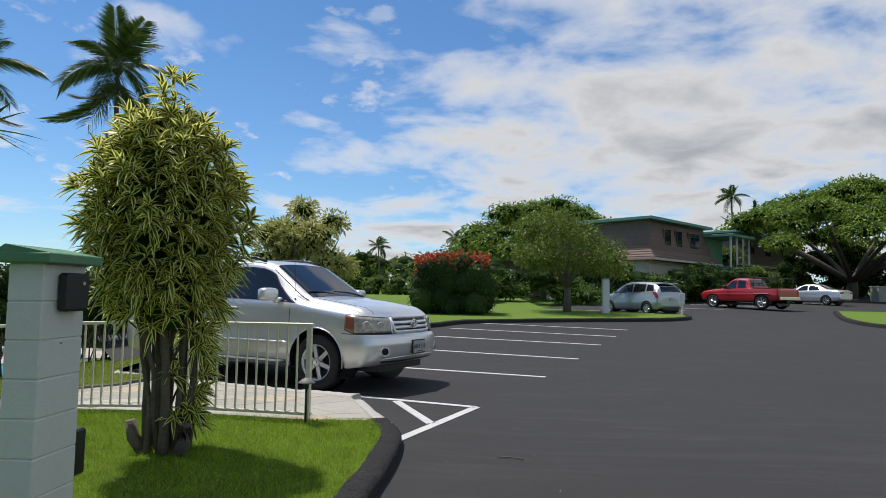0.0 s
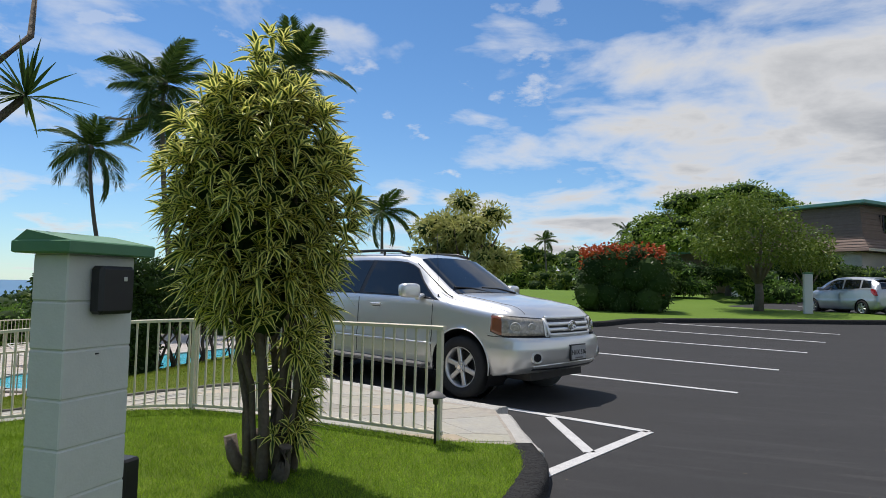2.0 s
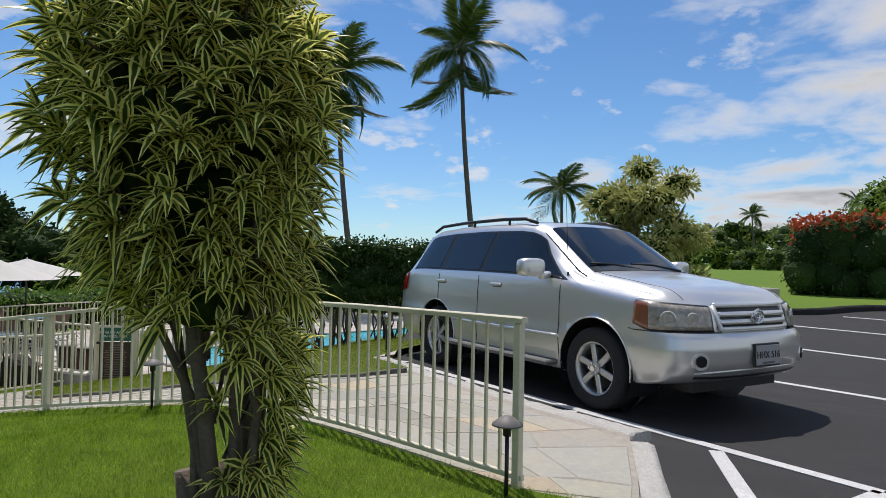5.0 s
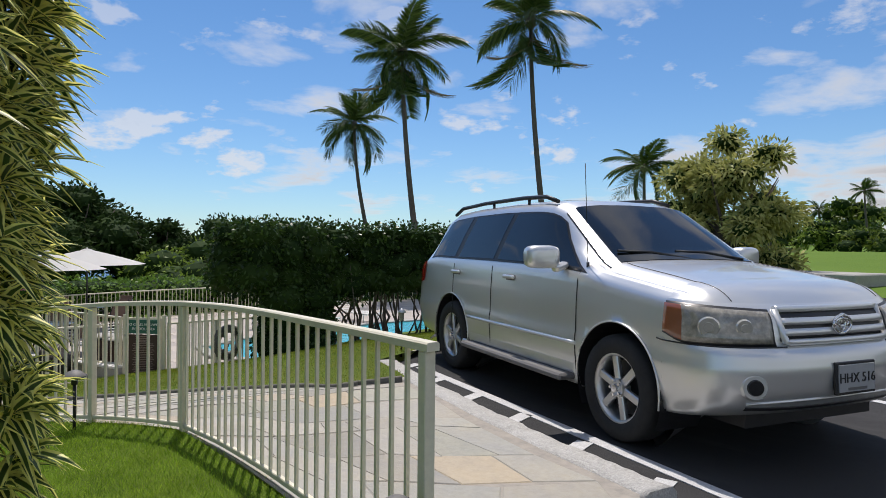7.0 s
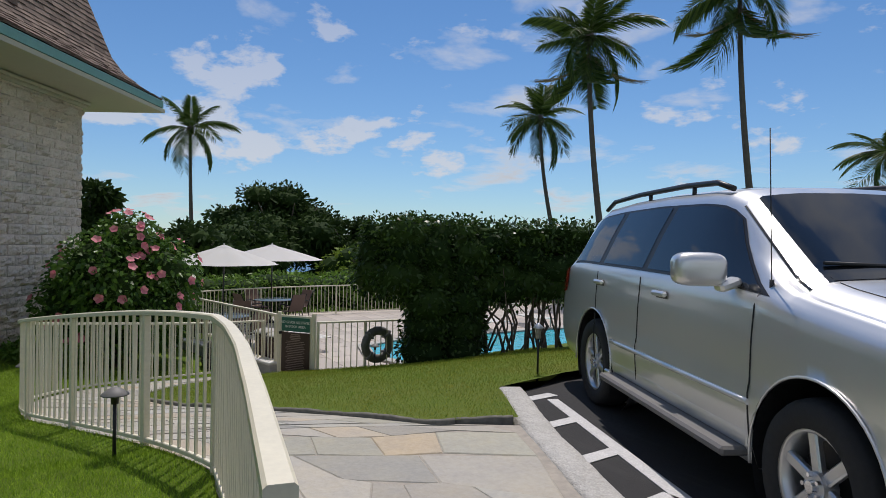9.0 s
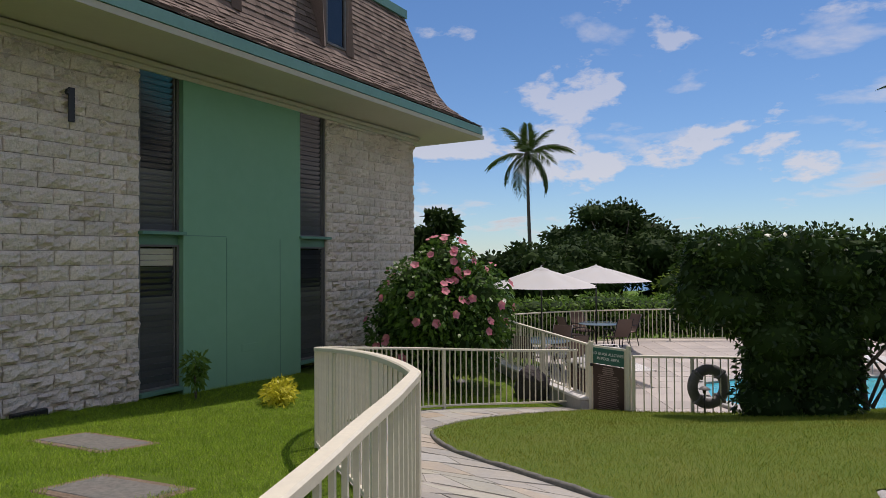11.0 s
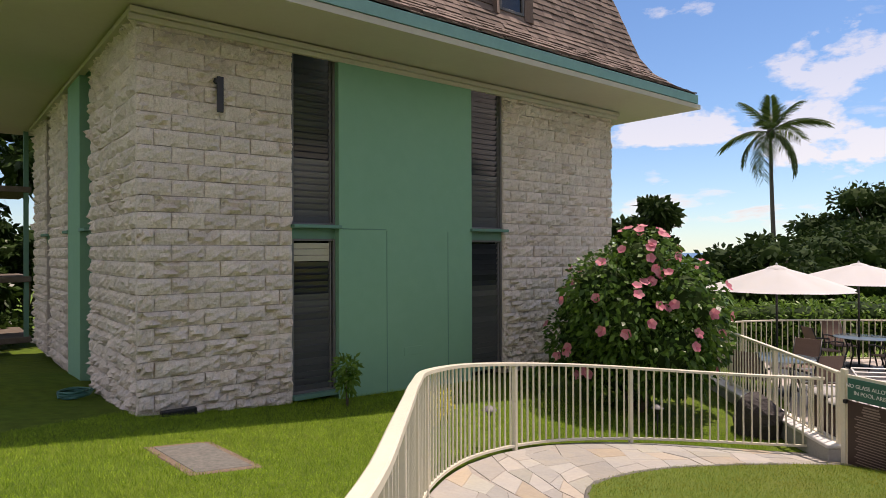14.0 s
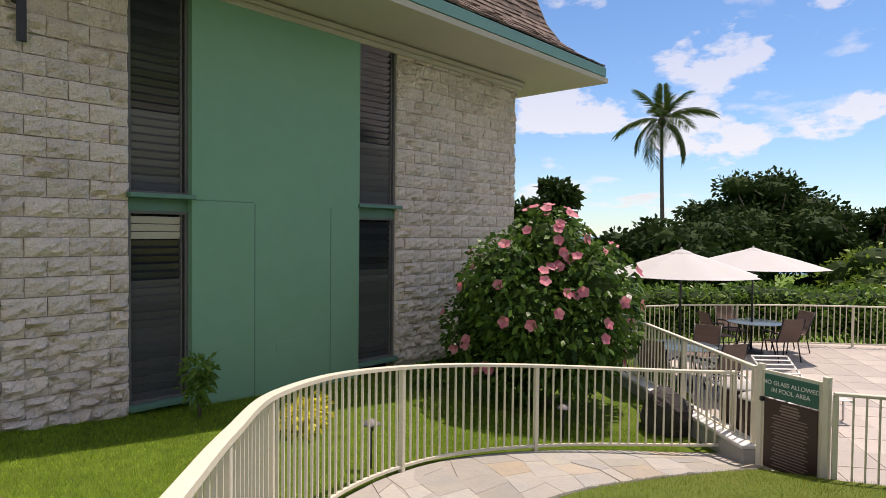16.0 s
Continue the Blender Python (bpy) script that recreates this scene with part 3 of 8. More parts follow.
# ---- ground ----
LEVELS = [(0.6, 3, 0.10), (-0.5, 5.9, 0.11), (-2.45, 6.2, 0.10), (-4.2, 5.8, 0.0), (-6.8, 5.06, -0.32), (-8.14, 4.98, -0.50), (-10.3, 5.85, -0.82), (-11.3, 6.97, -1.0), (-12.0, 8.75, -1.13),
          (-7.1, 3.4, -0.33), (-8.0, 0.9, -0.42), (-12.4, 3.7, -0.46), (-9.7, 1.9, -0.45), (-5.1, 8.25, 0.04), (-4.5, 9.2, 0.08), (-7.5, 9.5, -0.30), (-9.6, 9.3, -0.75), (-3.5, 8.0, 0.10), (-5.5, 11.5, 0.05), (-8.0, 12.5, -0.35),
          (-1.3, 4.5, 0.12), (-1.6, 3.4, 0.10), (-3.5, 3.0, 0.02), (-4.0, 0.0, 0.0), (-9.5, -4.0, -0.4), (-13.5, 6.2, -1.0), (0.4, 0.0, 0.10), (-2.0, -8.0, 0.1), (-6.0, 6.4, -0.20), (-8.0, 6.2, -0.48), (-9.9, 7.6, -0.85), (-7.6, 7.6, -0.36), (-11.0, 10.5, -1.1)]
LV = np.array(LEVELS)


SLOPE_X = [-60, -16, -12.0, -11.3, -10.3, -8.14, -6.8, -5.5, -4.2, -2.45, -0.5, 2]
SLOPE_Z = [-1.2, -1.2, -1.13, -1.0, -0.82, -0.50, -0.32, -0.14, 0.01, 0.09, 0.11, 0.11]
_fine = np.linspace(-62, 4, 661)
_soft = np.convolve(np.interp(np.r_[np.full(8, -62.0), _fine, np.full(8, 4.0)], SLOPE_X, SLOPE_Z), np.hanning(19)[1:-1] / np.hanning(19).sum(), "valid")


def path_z(x):
    return float(np.interp(x, _fine, _soft))


REST = LV[:, 2] - np.array([path_z(x) for x in LV[:, 0]])


def lawn_z(x, y):
    """The slope down to the pool, and how far the lawns rise or fall from it."""
    w = np.exp(-((LV[:, 0] - x) ** 2 + (LV[:, 1] - y) ** 2) / (2 * 1.5 ** 2)) + 1e-5
    return path_z(x) + float((w * REST).sum() / w.sum())


def road_z(x, y):
    d = y - 12.0
    return 0.0 if d < -3 else 0.035 * (d if d > 3 else (d + 3) ** 2 / 12)


DECK_Z = -1.15
RAIL_LINE = [(-0.45, 5.89), (-1.2, 6.02), (-2.0, 6.15), (-2.8, 6.25)] + spline([(-3.45, 6.30), (-3.8, 6.20), (-4.4, 5.98), (-5.0, 5.75), (-5.7, 5.48), (-6.82, 5.1), (-8.14, 5.0), (-9.4, 5.3), (-10.3, 5.9), (-11.2, 6.95), (-12.0, 8.7)], 150).tolist()
RAIL_LINE = np.array(RAIL_LINE)
LAWN_LINE = spline([(-3.6, 8.1), (-3.75, 7.9), (-4.75, 7.28), (-6.3, 6.5), (-7.35, 6.25), (-8.0, 6.3), (-9.0, 6.8), (-9.9, 7.6), (-10.9, 8.7)], 80)
KERB_LINE = [(-4.5, 9.1), (-3.3, 8.52), (-2.08, 8.03), (-1.2, 7.72), (-0.36, 7.46)]
EDGE_LINE = [(-0.36, 7.46), (0.02, 6.5), (0.24, 6.0)]
BEND = spline([(0.22, 6.05), (0.38, 5.65), (0.45, 5.2), (0.46, 4.4), (0.42, 3.5), (0.36, 1.5), (0.32, -3), (0.3, -12)], 260)

base_outline = [(-400, -300), (400, -300), (400, 600), (-400, 600)]


def land_z(x, y):
    """The wide land: falls to the sea on one side, rises inland."""
    near = -0.6 if x > -12 else -1.7
    far = hypot(x + 3, y - 6)
    k = min(1.0, max(0.0, (far - 22) / 60))
    k = k * k * (3 - 2 * k)
    inland = 0.035 * max(0.0, y - 14) * (1.0 if x > -12 else max(0.0, 1 + (x + 12) / 40))
    out = -0.055 * max(0.0, -x - 34) + min(3.2, inland) + 0.018 * max(0.0, x - 26)
    return (near + out - 0.25) * (1 - k) + (out - 0.35) * k


land = setting(part("ground", region(base_outline, land_z, 12.0), FIELD), "rolling green golf turf reaching into the distance", "ground")
sea = bmesh.new()
bmesh.ops.create_circle(sea, cap_ends=True, radius=4900, segments=96, matrix=pose(0, 0, -24))
setting(part("water", sea, SEA), "deep blue open sea under the horizon", "sea")

ASPHALT_EDGE = [(x, y) for x, y in KERB_LINE] + [(0.02, 6.5)] + [(float(x) + 0.02, float(y)) for x, y in BEND] + [(0.3, -30), (60, -30), (60, 75), (27, 75), (16, 46), (9.5, 41), (2.0, 31), (-0.5, 27), (-5.5, 29), (-9, 16), (-4.7, 9.8)]
setting(part("road", region(ASPHALT_EDGE, road_z, 1.5), ASPHALT), "dark grey sealed asphalt car park surface", "asphalt")

# lawns
front_lawn = [(float(x), float(y)) for x, y in RAIL_LINE[::4]]
front_lawn = front_lawn[::-1] + [(0.15, 6.0)] + [(float(x) - 0.08, float(y)) for x, y in BEND] + [(0.2, -14), (-24, -14), (-24, 6), (-16.5, 8.6)]
setting(part("lawn", region(front_lawn, lawn_z, 0.5), SOIL), "mown green lawn between kerb and building", "lawn")
inner_lawn = [(float(x), float(y)) for x, y in LAWN_LINE] + [(-10.65, 9.3), (-10.4, 12.0), (-9.9, 17.0), (-5.4, 17.0), (-4.8, 10.2), (-4.5, 9.12), (-3.4, 8.56)]
setting(part("lawn", region(inner_lawn, lambda x, y: lawn_z(x, y) + 0.03, 0.5), DRY_LAWN), "patchy lawn with yellowed dry grass", "lawn")

# path bed: from the rail to the inner lawn and the kerb
path_outline = [(float(x), float(y)) for x, y in RAIL_LINE[::3]] + [(-11.4, 8.95), (-10.9, 8.7)] + [(float(x), float(y)) for x, y in LAWN_LINE[::-1]] + [(-3.3, 8.50), (-2.08, 8.0), (-1.2, 7.70), (-0.36, 7.44), (0.02, 6.5), (0.2, 6.0)]
setting(part("path", region(path_outline, lambda x, y: lawn_z(x, y) - 0.004, 0.4), GROUT), "pale flagstone garden path with mortar joints", "path")

# pool deck and pool
deck_outline = [(-11.3, 8.75), (-10.6, 9.4), (-10.4, 12.0), (-9.9, 17.0), (-9.9, 26), (-21, 26), (-21.4, 12.6), (-19.6, 8.0), (-16.2, 7.3)]
POOL = [(-10.9, 12.6), (-11.4, 11.6), (-12.6, 11.2), (-14.0, 11.6), (-14.6, 12.8), (-14.8, 18.0), (-14.0, 22.0), (-11.6, 22.0), (-10.8, 18.5)]
deck = prism(deck_outline, DECK_Z - 0.3, DECK_Z)
setting(part("pavement", deck, DECK), "sunlit pale stone pool deck", "pool deck")
wat = bmesh.new()
wat.faces.new([wat.verts.new((x, y, DECK_Z + 0.012)) for x, y in POOL])
bmesh.ops.recalc_face_normals(wat, faces=wat.faces[:])
pool = thing("swimming_pool", "bright turquoise swimming pool sunk in the stone deck", "pool")
part("pool_surface", wat, WATER, pool, "turquoise rippled water")
rim = bmesh.new()
ring = POOL + POOL[:1]
for a, b in zip(ring, ring[1:]):
    d = Vector((b[0] - a[0], b[1] - a[1], 0))
    add_box(rim, Matrix.Translation(((a[0] + b[0]) / 2, (a[1] + b[1]) / 2, DECK_Z + 0.03)) @ Matrix.Rotation(atan2(d.y, d.x), 4, "Z"), (d.length + 0.1, 0.28, 0.06), 0.01)
part("coping", rim, CONCRETE, pool, "pale stone coping")


def strip(points, width, z, thick=0.006):
    """A flat painted band along a line."""
    bm = bmesh.new()
    pts = [Vector((p[0], p[1], 0)) for p in points]
    rows = []
    for i, p in enumerate(pts):
        d = (pts[min(i + 1, len(pts) - 1)] - pts[max(i - 1, 0)]).normalized()
        s = Vector((-d.y, d.x, 0)) * width / 2
        rows.append([bm.verts.new((q.x, q.y, z(q.x, q.y) + h)) for q, h in ((p + s, 0), (p + s, thick), (p - s, thick), (p - s, 0))])
    for a, b in zip(rows, rows[1:]):
        for k in range(3):
            bm.faces.new((a[k], a[k + 1], b[k + 1], b[k]))
    bmesh.ops.recalc_face_normals(bm, faces=bm.faces[:])
    return bm


def between(a, b, n=8):
    return [(a[0] + (b[0] - a[0]) * i / n, a[1] + (b[1] - a[1]) * i / n) for i in range(n + 1)]


U, V = Vector((0.954, -0.30, 0)), Vector((0.30, 0.954, 0))
paint_z = lambda x, y: road_z(x, y) + 0.002
for a, b in (((2.44, 10.7), (-2.4, 12.2)), ((3.45, 13.55), (-1.4, 15.1)), ((4.5, 16.5), (-0.5, 18.0)), ((5.4, 18.9), (0.3, 20.6)), ((6.3, 21.3), (1.2, 23.0)),
             ((1.24, 7.56), (-4.2, 9.55)), ((1.24, 7.56), (0.47, 5.6)), ((0.18, 7.85), (0.75, 6.45)),
             ((11.2, 31.2), (6.8, 32.6)), ((12.3, 34.2), (8.0, 35.6)), ((15.0, 36.0), (11.5, 37.2)), ((18.5, 40.5), (15.0, 41.7)), ((22.5, 44.0), (19.0, 45.2)), ((26, 46.5), (22.5, 47.8))):
    setting(part("parking_line", strip(between(a, b), 0.11, paint_z), PAINT_WHITE), "worn white painted line on the asphalt", "road marking")
# short bars between the kerb and the painted line
for i in range(6):
    a = Vector((-0.42 - 0.775 * i, 7.62 + 0.325 * i, 0))
    b = a + Vector((-0.06, 0.44, 0))
    setting(part("parking_line", strip(between(a, b, 2), 0.13, paint_z), PAINT_WHITE), "worn white painted bar beside the kerb", "road marking")


def kerb(points, width, z, high, mat, label):
    bm = bmesh.new()
    pts = [Vector((p[0], p[1], 0)) for p in points]
    rows = []
    for i, p in enumerate(pts):
        d = (pts[min(i + 1, len(pts) - 1)] - pts[max(i - 1, 0)]).normalized()
        s = Vector((-d.y, d.x, 0)) * width / 2
        g = z(p.x, p.y)
        n = 0.014 * noise.noise(p * 3.0) + 0.012 * noise.noise(p * 11.0)
        rows.append([bm.verts.new((q.x, q.y, g + h + (n if h > 0 else 0))) for q, h in ((p + s, -0.15), (p + s * 0.96, high * 0.7), (p + s * 0.7, high), (p - s * 0.6, high), (p - s * 0.92, high * 0.75), (p - s * 1.05, -0.15))])
    for a, b in zip(rows, rows[1:]):
        for k in range(5):
            bm.faces.new((a[k], a[k + 1], b[k + 1], b[k])).smooth = True
    bm.faces.new(rows[0])
    bm.faces.new(rows[-1][::-1])
    bmesh.ops.recalc_face_normals(bm, faces=bm.faces[:])
    return setting(part("kerb", bm, mat), label, "kerb")


kerb([(float(x) + 0.0, float(y)) for x, y in BEND], 0.24, lambda x, y: 0.0, 0.125, KERB_BLACK, "rounded black sealed kerb along the lawn")
kerb([(x + 0.05, y + 0.125) for x, y in spline(KERB_LINE, 60)], 0.28, lambda x, y: 0.0, 0.115, KERB_WHITE, "chipped white painted kerb beside the path")
kerb([tuple(p) for p in spline(EDGE_LINE, 24)], 0.38, lambda x, y: 0.0, 0.07, KERB_WHITE, "wide white painted kerb edge at the path mouth")

kerb([tuple(p) for p in LAWN_LINE], 0.05, lambda x, y: lawn_z(x, y) - 0.004, 0.04, COVER, "thin weathered edging strip along the curved lawn")
kerb(between((-3.62, 8.12), (-3.42, 8.52), 6), 0.05, lambda x, y: lawn_z(x, y) - 0.004, 0.04, COVER, "thin weathered edging strip along the curved lawn")

# planted island across the car park
ISLAND = [tuple(p) for p in spline([(-6.5, 26.5), (-3.0, 20.8), (-0.6, 20.6), (0.95, 22.8), (4.5, 24.3), (8.8, 25.8), (10.3, 27.4), (10.0, 29.2), (7.0, 30.0)], 60)]
isle = [(float(x), float(y)) for x, y in ISLAND] + [(4.5, 31.5), (4.0, 46.0), (-24, 46.0), (-24, 30)]
setting(part("lawn", region(isle, lambda x, y: road_z(x, y) + 0.13, 1.2), FIELD), "green grass verge behind a dark kerb", "lawn")
kerb(ISLAND, 0.24, road_z, 0.15, KERB_BLACK, "dark kerb round the grass verge")
EAST = [tuple(p) for p in spline([(20.0, 34.0), (17.2, 28.0), (16.6, 24.4), (18.5, 20.0), (24, 14)], 30)]
setting(part("lawn", region([(float(x), float(y)) for x, y in EAST] + [(60, 14), (60, 34)], lambda x, y: road_z(x, y) + 0.13, 2.0), FIELD), "green grass bank across the road", "lawn")
kerb(EAST, 0.24, road_z, 0.15, KERB_BLACK, "dark kerb along the grass bank")

# ---- the building beside the path ----
CORNER = Vector((-7.97, 0.86, 0))
ALONG, OUT = Vector((-0.867, 0.498, 0)).normalized(), Vector((0.498, 0.867, 0)).normalized()
LOW, TOP = -0.62, 4.53
FRAME = Matrix(((ALONG.x, OUT.x, 0, CORNER.x), (ALONG.y, OUT.y, 0, CORNER.y), (0, 0, 1, 0), (0, 0, 0, 1)))
# in this frame: x runs along the front wall, y out of it, z up; the side wall runs along -y from x = 0


def wall_box(name, x0, x1, y0, y1, z0, z1, mat, label):
    ob = part(name, box((x1 - x0, y1 - y0, z1 - z0), m=Matrix.Translation(((x0 + x1) / 2, (y0 + y1) / 2, (z0 + z1) / 2))), mat)
    ob.matrix_basis = FRAME
    return setting(ob, label, "wall")


W1, P1, P2, W2, END, DEEP = 2.02, 2.72, 5.31, 6.13, 9.35, 16.0
front_a = wall_box("wall_north", 0.06, W1, -0.30, -0.05, LOW, TOP, MORTAR, "pale split-face block wall of the building")
front_b = wall_box("wall_north", W2, END - 0.06, -0.30, -0.05, LOW, TOP, MORTAR, "pale split-face block wall of the building")
wall_box("wall_north", P1, P2, -0.26, 0.05, LOW, TOP, GREEN_PANEL, "tall green stucco panel between the windows")
for name, x, z, w, h in (("panel_joint", 3.56, 0.66, 0.012, 2.5), ("panel_joint", 4.78, 0.66, 0.012, 2.5), ("panel_joint", 3.13, 1.93, 0.84, 0.012), ("vent_cover", 4.05, 0.02, 0.34, 0.13)):
    j = setting(part(name, box((w, 0.008, h), 0.002, Matrix.Translation((x, 0.052, z))), GREEN_TRIM if name == "panel_joint" else GREEN_PANEL), "thin raised joint in the green stucco" if name == "panel_joint" else "small painted vent cover in the stucco", "trim")
    j.matrix_basis = FRAME
SIDE = [(0.0, 2.9), (4.9, 7.0), (7.7, 9.5)]
side_walls = [wall_box("wall_east", 0.05, 0.30, -b, -max(a, 0.301), LOW, TOP, MORTAR, "shaded split-face block side wall") for a, b in SIDE]
wall_box("wall_east", -0.05, 0.26, -4.45, -3.35, LOW, TOP, GREEN_PANEL, "tall green stucco panel in the side wall")
wall_box("wall_west", END - 0.30, END - 0.05, -9.5, -0.301, LOW, TOP, MORTAR, "block wall at the far end of the building")
wall_box("wall_south", 0.301, END - 0.301, -9.5, -9.2, LOW, TOP, MORTAR, "block wall at the back of the building")
slab = setting(part("ceiling", box((END + 2.5, 12.1, 0.09), m=Matrix.Translation((END / 2, -4.75, TOP + 0.047))), SOFFIT), "cream painted eave soffit with fine joints", "soffit")
slab.matrix_basis = FRAME
for y0, y1, z in ((-0.02, 0.10, TOP - 0.055), (-0.02, 0.05, TOP - 0.13)):
    t = setting(part("trim", box((END + 0.2, y1 - y0, 0.07), 0.008, Matrix.Translation((END / 2, (y0 + y1) / 2 + 0.02, z))), SOFFIT), "cream moulding under the eave", "trim")
    t.matrix_basis = FRAME
t = setting(part("trim", box((0.12, 9.5, 0.07), 0.008, Matrix.Translation((-0.03, -4.75, TOP - 0.055))), SOFFIT), "cream moulding under the eave", "trim")
t.matrix_basis = FRAME

# mansard roof: a hipped profile, eave out to 1.32, flaring up into a steep face
PROFILE = [(1.30, TOP + 0.30), (0.95, TOP + 0.50), (0.62, TOP + 0.78), (0.42, TOP + 1.10), (0.10, TOP + 2.1), (-0.20, TOP + 2.95)]


def hip(o):
    return [(-o, o), (END + o * 0.85, o), (END + o * 0.85, -9.5 - o), (-o, -9.5 - o)]


roof = bmesh.new()
rings = [[roof.verts.new((x, y, z)) for x, y in hip(o)] for o, z in PROFILE]
for a, b in zip(rings, rings[1:]):
    for k in range(4):
        roof.faces.new((a[k], a[(k + 1) % 4], b[(k + 1) % 4], b[k]))
roof.faces.new(rings[-1])
bmesh.ops.recalc_face_normals(roof, faces=roof.faces[:])
roof_ob = setting(part("roof", roof, SHINGLE), "brown shingled mansard roof flaring out over the eave", "roof")
roof_ob.matrix_basis = FRAME


def hoop(o, w, z0, z1, mat, name, label, category):
    """A band of width w that runs round the eave or the roof's top."""
    bm = bmesh.new()
    outer, inner = hip(o), hip(o - w)
    q = [[bm.verts.new((x, y, z)) for x, y in r] for r, z in ((outer, z0), (outer, z1), (inner, z1), (inner, z0))]
    for i in range(4):
        a, b = q[i], q[(i + 1) % 4]
        for k in range(4):
            bm.faces.new((a[k], a[(k + 1) % 4], b[(k + 1) % 4], b[k]))
    bmesh.ops.recalc_face_normals(bm, faces=bm.faces[:])
    ob = setting(part(name, bm, mat), label, category)
    ob.matrix_basis = FRAME
    return ob


hoop(1.32, 0.06, TOP + 0.10, TOP + 0.27, TEAL_EDGE, "trim", "teal painted fascia board along the eave", "trim")
hoop(1.28, 0.05, TOP + 0.02, TOP + 0.10, SOFFIT, "trim", "cream drip board under the fascia", "trim")
hoop(-0.12, 0.4, TOP + 2.92, TOP + 3.12, TEAL_EDGE, "trim", "teal cap band round the roof top", "trim")

# window bays: louvred jalousie windows above and below a green sill
def window_bay(n, x0, x1, lower_top, m):
    w, cx = x1 - x0, (x0 + x1) / 2
    win = setting(thing("window_%d" % n, "", "window", m), "tall bay of louvred glass windows in a green frame", "window")
    part("back", box((w, 0.02, TOP - LOW), m=Matrix.Translation((cx, -0.24, (TOP + LOW) / 2))), GLASS_HOUSE, win)
    for name, z0, z1 in (("upper_frame", 1.98, TOP - 0.10), ("lower_frame", -0.42, 1.78)):
        fr = bmesh.new()
        for x in (x0 + 0.02, x1 - 0.02):
            add_box(fr, Matrix.Translation((x, -0.10, (z0 + z1) / 2)), (0.035, 0.10, z1 - z0), 0.004)
        for z in (z0 + 0.015, z1 - 0.015):
            add_box(fr, Matrix.Translation((cx, -0.10, z)), (w - 0.075, 0.10, 0.03), 0.004)
        add_box(fr, Matrix.Translation((x1 - 0.075, -0.09, (z0 + z1) / 2)), (0.02, 0.05, z1 - z0 - 0.07), 0.003)
        part(name, fr, CLADDING, win, "dark metal frame")
        k, z = 0, z0 + 0.07
        pane = box((w - 0.10, 0.006, 0.105), m=pose(0, 0, 0, -24))
        me = bpy.data.meshes.new("louvre")
        pane.to_mesh(me)
        pane.free()
        me.materials.append(LOUVRE)
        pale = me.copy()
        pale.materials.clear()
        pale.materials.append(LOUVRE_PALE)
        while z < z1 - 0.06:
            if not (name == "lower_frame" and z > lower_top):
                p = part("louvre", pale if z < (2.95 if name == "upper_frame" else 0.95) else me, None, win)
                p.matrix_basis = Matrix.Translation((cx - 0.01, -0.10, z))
            z += 0.092
        if name == "lower_frame" and lower_top < z1:
            sl = bmesh.new()
            zz0 = lower_top + 0.03
            for i in range(3):
                add_box(sl, pose(cx, -0.10, zz0 + 0.05 + i * 0.09, -12), (w - 0.10, 0.02, 0.085), 0.006)
            part("vent_slat", sl, CREAM_PANEL, win, "cream vent slats")
    part("shade_cloth", box((w - 0.12, 0.01, 0.95), m=Matrix.Translation((cx, -0.17, 2.48))), CURTAIN, win, "grey drawn lower shade")
    part("shade_cloth", box(((w - 0.12) * 0.55, 0.01, 1.25), m=Matrix.Translation((cx + 0.1, -0.17, 0.35))), CURTAIN, win, "grey drawn lower shade")
    part("window_sill", box((w + 0.06, 0.30, 0.05), 0.006, Matrix.Translation((cx, -0.045, 1.955))), GREEN_TRIM, win, "green sill ledge")
    part("spandrel", box((w, 0.14, 0.15), 0.004, Matrix.Translation((cx, -0.14, 1.855))), GREEN_TRIM, win, "green board")
    part("window_sill", box((w + 0.02, 0.22, 0.06), 0.006, Matrix.Translation((cx, -0.05, -0.45))), GREEN_TRIM, win, "green sill ledge")
    return win


window_bay(1, W1, P1, 1.42, FRAME)
window_bay(2, P2, W2, 1.9, FRAME)
for n, a, b in ((3, 2.9, 3.35), (4, 4.45, 4.9), (5, 7.0, 7.7)):
    g = setting(thing("window_%d" % n, "", "window", FRAME), "narrow dark louvred window in the side wall", "window")
    part("back", box((0.02, b - a, TOP - LOW), m=Matrix.Translation((0.24, -(a + b) / 2, (TOP + LOW) / 2))), GLASS_HOUSE, g)
    part("window_sill", box((0.26, b - a + 0.06, 0.05), 0.005, Matrix.Translation((0.06, -(a + b) / 2, 1.955))), GREEN_TRIM, g)
    part("spandrel", box((0.16, b - a, 0.15), 0.004, Matrix.Translation((0.13, -(a + b) / 2, 1.855))), GREEN_TRIM, g)
    fr = bmesh.new()
    for z in range(46):
        if abs(-0.3 + z * 0.1 - 1.9) > 0.15:
            add_box(fr, pose(0.12, -(a + b) / 2, -0.3 + z * 0.1, 0, -24, 0), (0.006, b - a - 0.04, 0.1))
    part("louvre", fr, LOUVRE, g)

